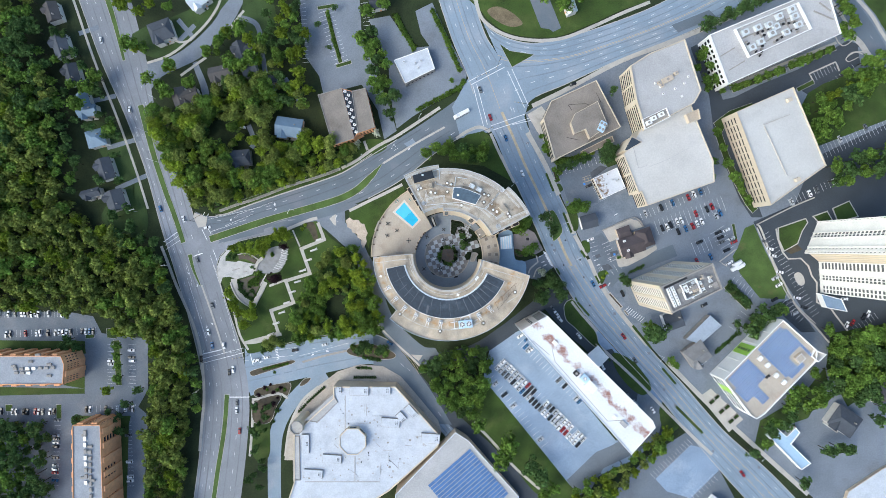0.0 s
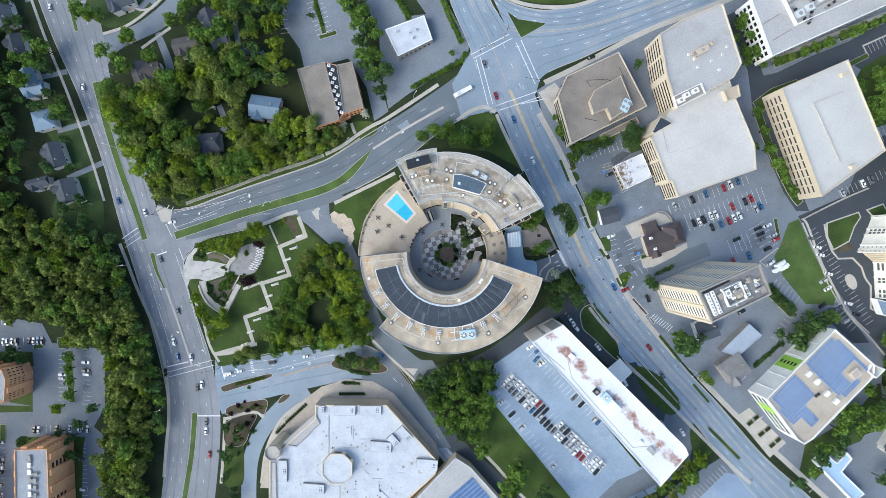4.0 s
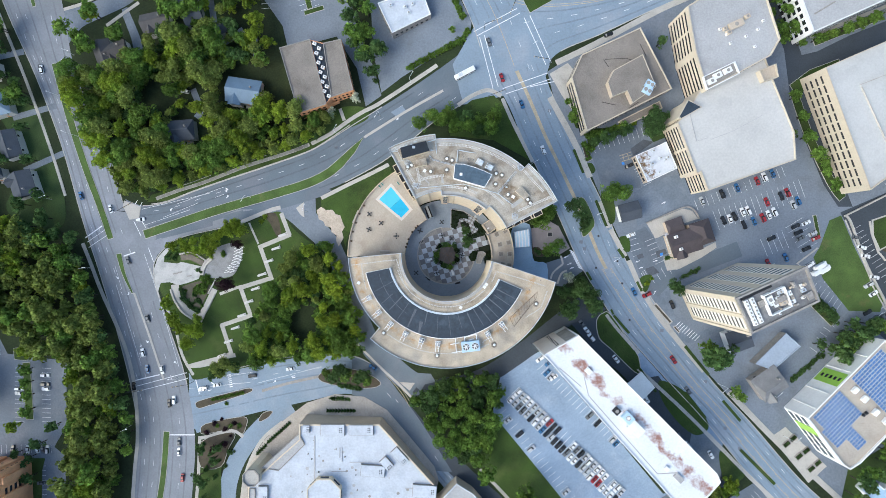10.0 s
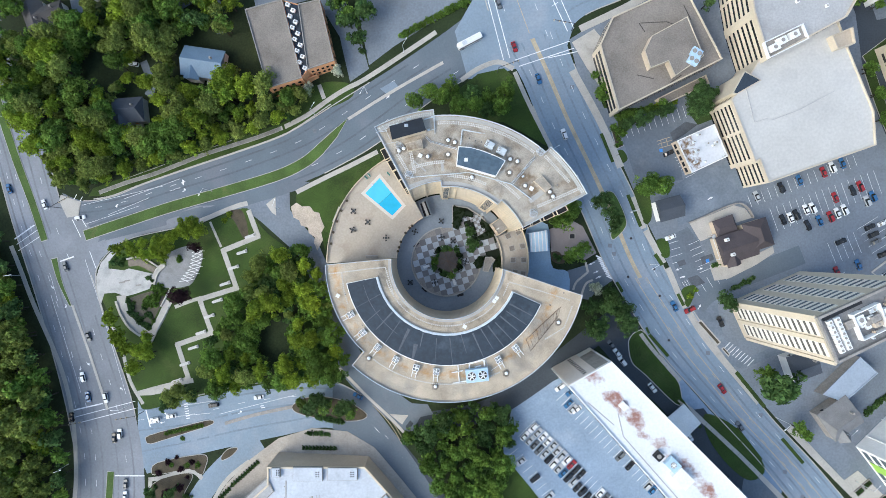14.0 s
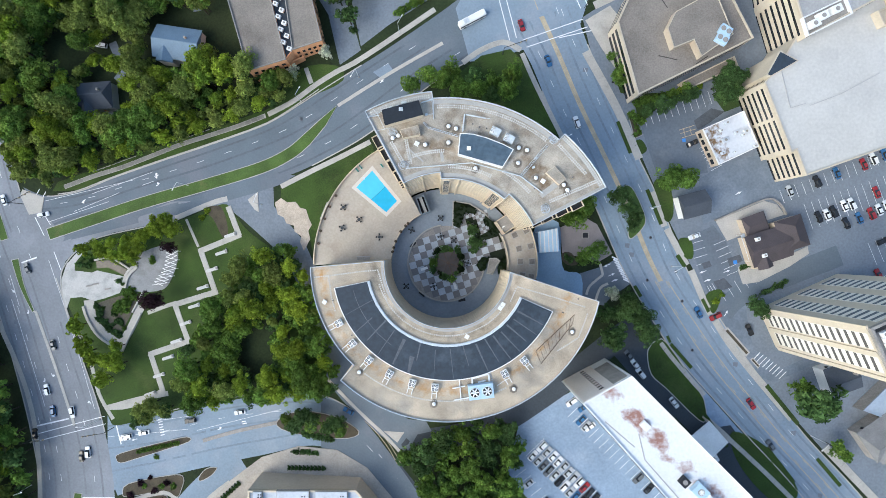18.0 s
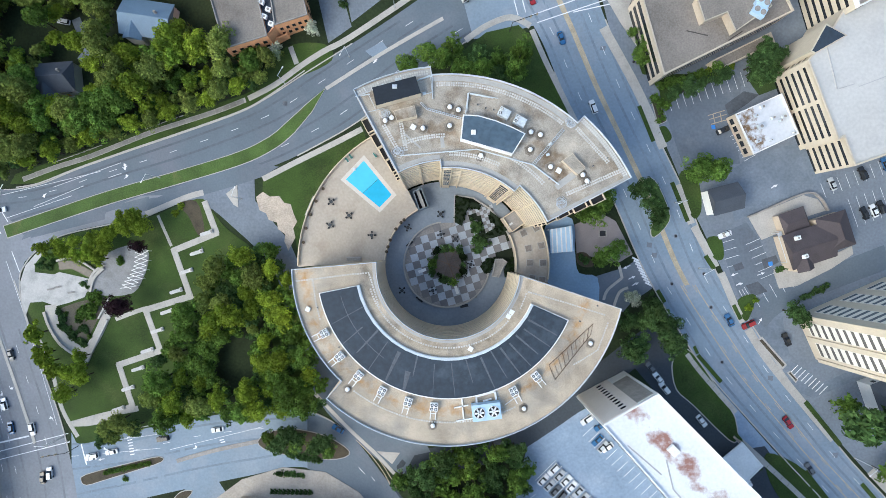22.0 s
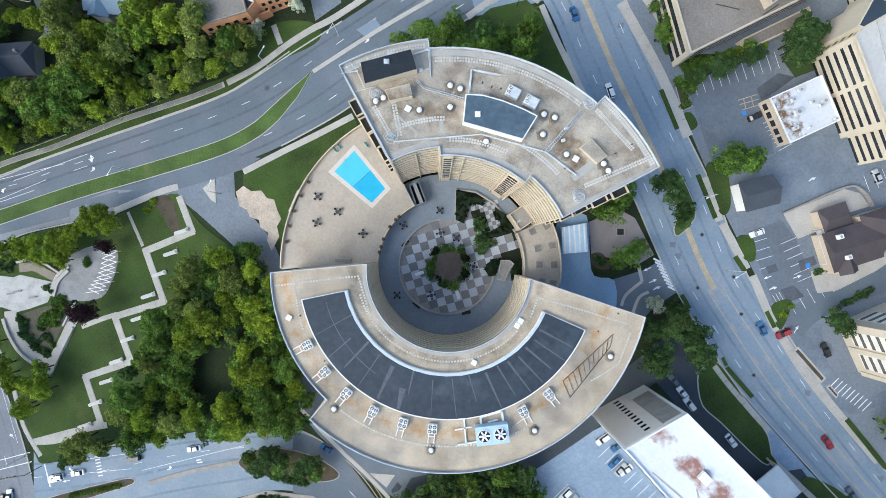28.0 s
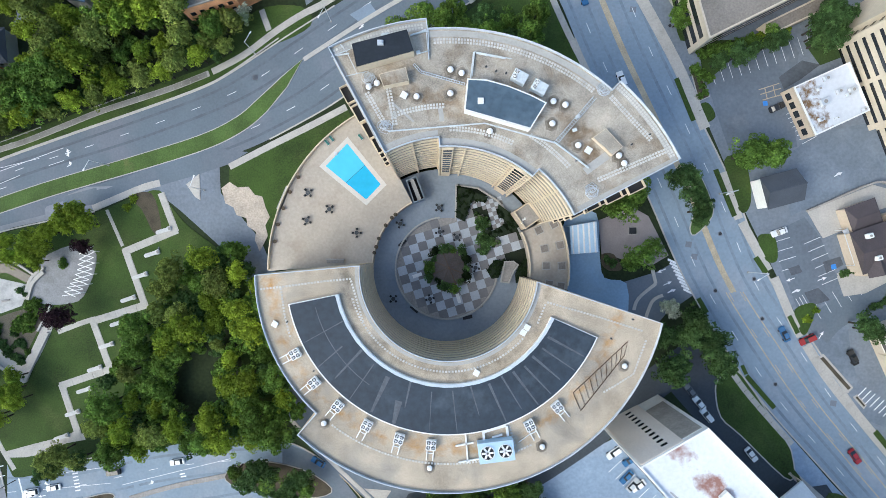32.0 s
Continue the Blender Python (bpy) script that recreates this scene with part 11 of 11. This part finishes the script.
for k, (x, y) in enumerate(pv):
    part("post", cyl(bmesh.new(), 0.14, ZCOURT, ZCOURT + 3.0, 8, m=pose(x * 0.97 + (CX + 0.6) * 0.03, y * 0.97 + (CY + 0.2) * 0.03, 0)), M_RUSTY, PV)
    mesh_ob("rib", [(x + dx, y + dy, ZCOURT + 3.06) for dx, dy in ((-0.09, -0.09), (0.09, 0.09))] + [(CX + 0.6 + dx, CY + 0.2 + dy, ZCOURT + 4.68) for dx, dy in ((0.05, 0.05), (-0.05, -0.05))], [(0, 1, 2, 3)], M_RUSTY, PV)
part("finial", cyl(bmesh.new(), 0.25, ZCOURT + 4.5, ZCOURT + 5.0, 8, m=pose(CX + 0.6, CY + 0.2, 0)), M_RUSTY, PV)
for k in range(14):
    a = 360 / 14 * k
    rr = 4.6 + 0.7 * (k * 7 % 3)
    shrub(CX + 0.6 + rr * math.cos(radians(a)), CY + 0.2 + rr * math.sin(radians(a)), 1.6 + 0.35 * (k * 5 % 3), (1, 6, 1, 0)[k % 4], ZCOURT + 2.2, "climber", "dark green climber growing over the pavilion edge")


def canopy(kind, items):
    """The far woods of one leaf colour as a single mass of leaf sprays with trunks."""
    src = []
    for me in CROWNS[kind, 1]:
        co = np.empty(len(me.vertices) * 3)
        me.vertices.foreach_get("co", co)
        src.append(co.reshape(-1, 3))
    V, n = [], 0
    for x, y, z, r, a, s, k in items:
        c = src[s]
        ca, sa = math.cos(a), math.sin(a)
        V.append(np.stack([x + r * (c[:, 0] * ca - c[:, 1] * sa), y + r * k * (c[:, 0] * sa + c[:, 1] * ca), z + r * k * c[:, 2]], 1))
    V = np.concatenate(V)
    F = np.arange(len(V)).reshape(-1, 3)
    me = bpy.data.meshes.new("woodland_canopy")
    me.from_pydata(V.tolist(), [], F.tolist())
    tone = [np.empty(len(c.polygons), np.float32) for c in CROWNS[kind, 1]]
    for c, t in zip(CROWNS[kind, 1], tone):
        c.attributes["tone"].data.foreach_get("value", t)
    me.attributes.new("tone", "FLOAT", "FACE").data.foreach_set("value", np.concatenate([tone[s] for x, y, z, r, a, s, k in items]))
    me.materials.append(M_LEAF[kind])
    o = tagged(new("woodland_canopy", me), "dense %s woodland canopy of many tree crowns" % KINDS[kind], "woods", kind="stuff")
    bm = bmesh.new()
    for x, y, z, r, a, s, k in items:
        cyl(bm, 0.3, gz(x, y) - 0.2, z + 0.2 * r, 5, 0.15, pose(x, y, 0))
    part("trunks", bm, M_TRUNK, o)


for kind_, items_ in FAR_TREES.items():
    canopy(kind_, items_)

# ---- cars ----
CAR_COLS = [("white", (0.75, 0.76, 0.77)), ("silver", (0.45, 0.47, 0.49)), ("black", (0.02, 0.021, 0.023)), ("grey", (0.13, 0.14, 0.15)), ("red", (0.30, 0.025, 0.03)), ("blue", (0.04, 0.13, 0.28))]


def car_parts(col, suv, low=0.28):
    paint = mat("%s_car_paint" % col[0], col[1], 0.25, 0.04, 1, 0.5, 0, spec=0.6)
    L, W = (4.75, 1.88) if suv else (4.6, 1.8)
    bm = bmesh.new()
    box(bm, -L / 2, -W / 2, low, L / 2, W / 2, 0.92)
    bmesh.ops.bevel(bm, geom=bm.edges[:], offset=0.17, segments=2, affect="EDGES")
    body = bm
    h = 1.66 if suv else 1.42
    bm = bmesh.new()
    x0, x1 = (-2.2, 1.0) if suv else (-1.75, 0.95)
    lo = [(x0, -W / 2 + 0.12), (x1, -W / 2 + 0.12), (x1, W / 2 - 0.12), (x0, W / 2 - 0.12)]
    hi = [(x0 + (0.25 if suv else 0.6), -W / 2 + 0.3), (x1 - 0.7, -W / 2 + 0.3), (x1 - 0.7, W / 2 - 0.3), (x0 + (0.25 if suv else 0.6), W / 2 - 0.3)]
    a, b = [bm.verts.new((*p, 0.9)) for p in lo], [bm.verts.new((*p, h - 0.04)) for p in hi]
    for i in range(4):
        bm.faces.new((a[i], a[(i + 1) % 4], b[(i + 1) % 4], b[i]))
    bm.faces.new(b)
    glass = bm
    bm = bmesh.new()
    box(bm, hi[0][0] - 0.04, hi[0][1] - 0.03, h - 0.05, hi[1][0] + 0.05, hi[2][1] + 0.03, h)
    bmesh.ops.bevel(bm, geom=bm.edges[:], offset=0.04, segments=1, affect="EDGES")
    return paint, body, glass, bm, L, W


def make_car(col, suv, wheels=True):
    paint, body, glass, roof, L, W = car_parts(col, suv, 0.28 if wheels else 0.02)
    kind = "suv" if suv else "sedan"
    T = thing("car", "parked %s %s with dark windows" % (col[0], kind if suv else "saloon car"), "car", "parked cars")
    part("body", body, paint, T, smooth=False)
    part("cabin_glass", glass, M_GLASS, T, "dark glass")
    part("roof_panel", roof, paint, T)
    wm = None
    for x in (-L * 0.31, L * 0.31) if wheels else ():
        for y in (-W / 2 + 0.05, W / 2 - 0.05):
            if wm is None:
                bm = cyl(bmesh.new(), 0.33, -0.11, 0.11, 14, m=pose(0, 0, 0, 90, 0, 0))
                w = part("wheel", bm, M_TYRE, T)
                wm = w.data
            else:
                w = new("wheel", wm)
                w.parent = T
            w.matrix_basis = pose(x, y, 0.33)
    return T


CARS = [make_car(c, s) for c in CAR_COLS for s in (False, True)] + [make_car(c, s, False) for c in CAR_COLS for s in (False, True)]
crng = random.Random(31)
used = set()


def put_car(x, y, a, i=None):
    i = crng.choice((0, 1, 0, 2, 3, 4, 5, 4, 5, 6, 7, 6, 7, 8, 10, 2, 3)) if i is None else i
    m = pose(x, y, gz(x, y) + 0.07, 0, 0, a)
    if i in used:
        copy_thing(CARS[i], m)
    else:
        used.add(i)
        CARS[i].matrix_basis = m


def car_row(p, q, n, fill, side=1, off=2.5):
    a, b = Vector(p), Vector(q)
    d = (b - a).normalized()
    nrm = Vector((-d.y, d.x)) * side
    ang = math.degrees(math.atan2(nrm.y, nrm.x))
    for k in range(n):
        if crng.random() < fill:
            c = a + (b - a) * (k + 0.5) / n + nrm * (off + crng.uniform(-0.3, 0.3))
            put_car(c.x, c.y, ang + crng.choice((0, 180)) + crng.uniform(-2, 2), 12 + crng.choice((0, 1, 0, 1, 2, 3, 2, 3, 4, 5, 4, 6, 7, 8, 10, 0, 1, 0)))


car_row(*[(37.2, -75.6), (91.3, -127.7)], 27, 0.93, 1)
car_row(*[(37.2, -75.6), (91.3, -127.7)], 27, 0.93, -1)
car_row(*[(53.3, -59.7), (92.6, -99.0)], 20, 0.4, -1)
car_row(*[(29.9, -87.2), (65.2, -130.8)], 18, 0.2, 1)
car_row(*[(-317.3, -48.4), (-265.0, -48.3)], 22, 0.6, 1)
car_row(*[(-309.7, -62.8), (-245.2, -60.3)], 24, 0.5, 1)
car_row(*[(-221.9, -67.5), (-222.5, -97.6)], 12, 0.35, 1)
car_row(*[(-232.0, -67.5), (-232.6, -97.7)], 12, 0.3, -1)
car_row(*[(-315.0, -112.9), (-274.5, -112.8)], 15, 0.6, -1)
car_row(*[(-254.3, -111.1), (-217.8, -110.1)], 13, 0.5, -1)
car_row(*[(-221.1, -119.8), (-219.1, -168.2)], 18, 0.4, -1)
car_row(*[(-271.4, -120.1), (-273.6, -168.6)], 18, 0.4, -1)
car_row(*[(209.6, -3.3), (230.0, -38.2)], 16, 0.3, -1)
car_row(*[(255.4, -14.3), (287.5, 0.4)], 13, 0.5, 1)
car_row(*[(225.8, 27.9), (276.8, 51.6)], 22, 0.25, 1)
car_row(*[(240.2, 60.8), (286.8, 82.7)], 20, 0.05, 1)
# cars on the streets and in the drives, as they stand most of the time


def park_cars(rows):
    for pts, a, i in rows:
        for x, y in pts:
            put_car(x, y, a, i)


park_cars([([(209.1, 5.0), (212.0, -0.0), (234.3, -37.8)], -12, None), ([(213.8, -4.3), (218.5, -15.0), (229.7, -31.7)], -12, 0), ([(272.8, -43.8), (265.7, -47.8)], 60, None), ([(275.6, -42.1), (261.8, -49.2)], 62, 1), ([(260.3, -32.4)], 0, 0), ([(215.1, -32.8), (169.7, -36.4)], 30, 4), ([(228.3, -41.7)], 20, 3)])
park_cars([([(125.5, -100.5), (89.2, -56.9)], -52, 0), ([(136.9, -105.1), (104.5, -77.0), (120.8, -95.5)], -60, None)])
park_cars([([(104.4, -24.1)], 205, 9),
    ([(117.1, -29.0)], 115, 4),
    ([(96.2, 6.2)], 200, 0),
    ([(95.1, 41.2)], 25, 4),
    ([(-130.1, -77.4)], 190, 1),
    ([(-122.6, -75.7)], 190, 0),
    ([(-102.5, -70.1)], 190, 5),
    ([(-163.9, 14.9)], 12, 1),
    ([(-162.0, -67.3)], 100, 10),
    ([(-153.5, -67.7)], 280, 1),
    ([(-149.8, -86.3)], 95, 4),
    ([(-81.3, -65.9)], 190, 0),
    ([(-36.0, -63.8)], 150, 10),
    ([(117.9, -57.0)], 305, 8)])
park_cars([([(41.2, 72.8)], 290, 10),
    ([(31.1, 86.5)], 290, 8),
    ([(125.3, -72.6)], 125, 6),
    ([(-130.8, -78.2)], 190, 0),
    ([(-217.8, 97.0)], 100, 6),
    ([(-159.2, 99.6)], 100, 6),
    ([(-138.0, 83.9)], 170, 1),
    ([(52.1, 49.4)], 110, 1),
    ([(24.5, 104.8)], 290, 6),
    ([(-161.2, -39.5)], 285, 6),
    ([(-161.7, -67.6)], 280, 10),
    ([(-147.0, -84.4)], 95, 1),
    ([(-144.7, -113.2)], 90, 0),
    ([(-142.8, -127.7)], 265, 8)])
park_cars([([(84.5, 107.3)], 22, 4),
    ([(-217.0, 96.5)], 102, 1),
    ([(-236.6, 144.5)], 105, 0),
    ([(-196.8, 28.0)], 110, 10),
    ([(-180.5, 20.9)], 110, 0),
    ([(-171.4, -7.5)], 110, 6),
    ([(-169.8, -77.1)], 95, 4),
    ([(-144.5, -107.6)], 90, 6),
    ([(-164.2, -58.3)], 105, 1),
    ([(98.0, -22.6)], 118, 10),
    ([(194.9, -146.3)], 125, 8),
    ([(227.4, -116.7)], 60, 8),
    ([(185.9, -8.8)], 30, 1),
    ([(189.6, -9.9)], 30, 0),
    ([(72.1, -39.0)], 130, 6),
    ([(74.6, -42.5)], 130, 0),
    ([(76.7, -45.9)], 130, 1),
    ([(55.4, -59.4)], 215, 10),
    ([(50.9, -57.4)], 215, 1),
    ([(57.9, -66.7)], 215, 0)])
park_cars([
    ([(131.6, 23.3)], 114, 2),
    ([(141.7, 26.9)], 114, 5),
    ([(149.1, 30.0)], 114, 10),
    ([(159.1, 33.4)], 114, 8),
    ([(162.7, 35.4)], 114, 1),
    ([(166.8, 37.1)], 114, 10),
    ([(142.5, 13.6)], 114, 4),
    ([(145.6, 14.4)], 114, 0),
    ([(148.0, 15.6)], 114, 5),
    ([(152.0, 17.8)], 114, 0),
    ([(154.7, 18.5)], 114, 1),
    ([(164.0, 22.9)], 114, 8),
    ([(171.2, 25.8)], 114, 4),
    ([(174.3, 27.5)], 114, 9),
    ([(152.8, 11.3)], 114, 4),
    ([(157.6, 13.2)], 114, 10),
    ([(162.1, 14.9)], 114, 9),
    ([(165.0, 16.4)], 114, 0),
    ([(167.9, 17.8)], 114, 1),
    ([(177.2, 21.4)], 114, 3),
    ([(179.6, 23.4)], 114, 11),
    ([(165.0, -8.0)], 114, 8),
    ([(173.8, -5.1)], 114, 10),
    ([(166.5, 4.5)], 24, 4),
    ([(178.5, 10.6)], 24, 4),
    ([(183.8, 12.3)], 24, 0),
    ([(180.0, 7.5)], 24, 5),
    ([(187.2, 7.0)], 24, 2),
    ([(181.0, 4.6)], 24, 6),
    ([(188.7, 4.6)], 24, 8),
    ([(184.1, -0.7)], 24, 5)])
# bus waiting before the crossing
BX, BY = [(12.2, 88.9)][0]
BUS = thing("bus", "white city bus with dark window band waiting at the crossing", "bus", at=(BX, BY, gz(BX, BY) + 0.08), turn=28)
bm = box(bmesh.new(), -5.6, -1.25, 0.4, 5.6, 1.25, 3.0)
bmesh.ops.bevel(bm, geom=bm.edges[:], offset=0.2, segments=2, affect="EDGES")
part("body", bm, M_WHITE, BUS)
part("window_band", box(bmesh.new(), -5.4, -1.27, 1.5, 5.5, 1.27, 2.4), M_GLASS, BUS)
part("roof_unit", box(bmesh.new(), -3.5, -0.8, 3.0, -1.5, 0.8, 3.25), M_METAL, BUS)
for x in (-3.6, 3.6):
    for y in (-1.15, 1.15):
        w = part("wheel", cyl(bmesh.new(), 0.48, -0.14, 0.14, 14, m=pose(0, 0, 0, 90, 0, 0)), M_TYRE, BUS)
        w.matrix_basis = pose(x, y, 0.48)
for i in range(24):
    if i not in used:
        for o in [CARS[i], *CARS[i].children]:
            bpy.data.objects.remove(o)
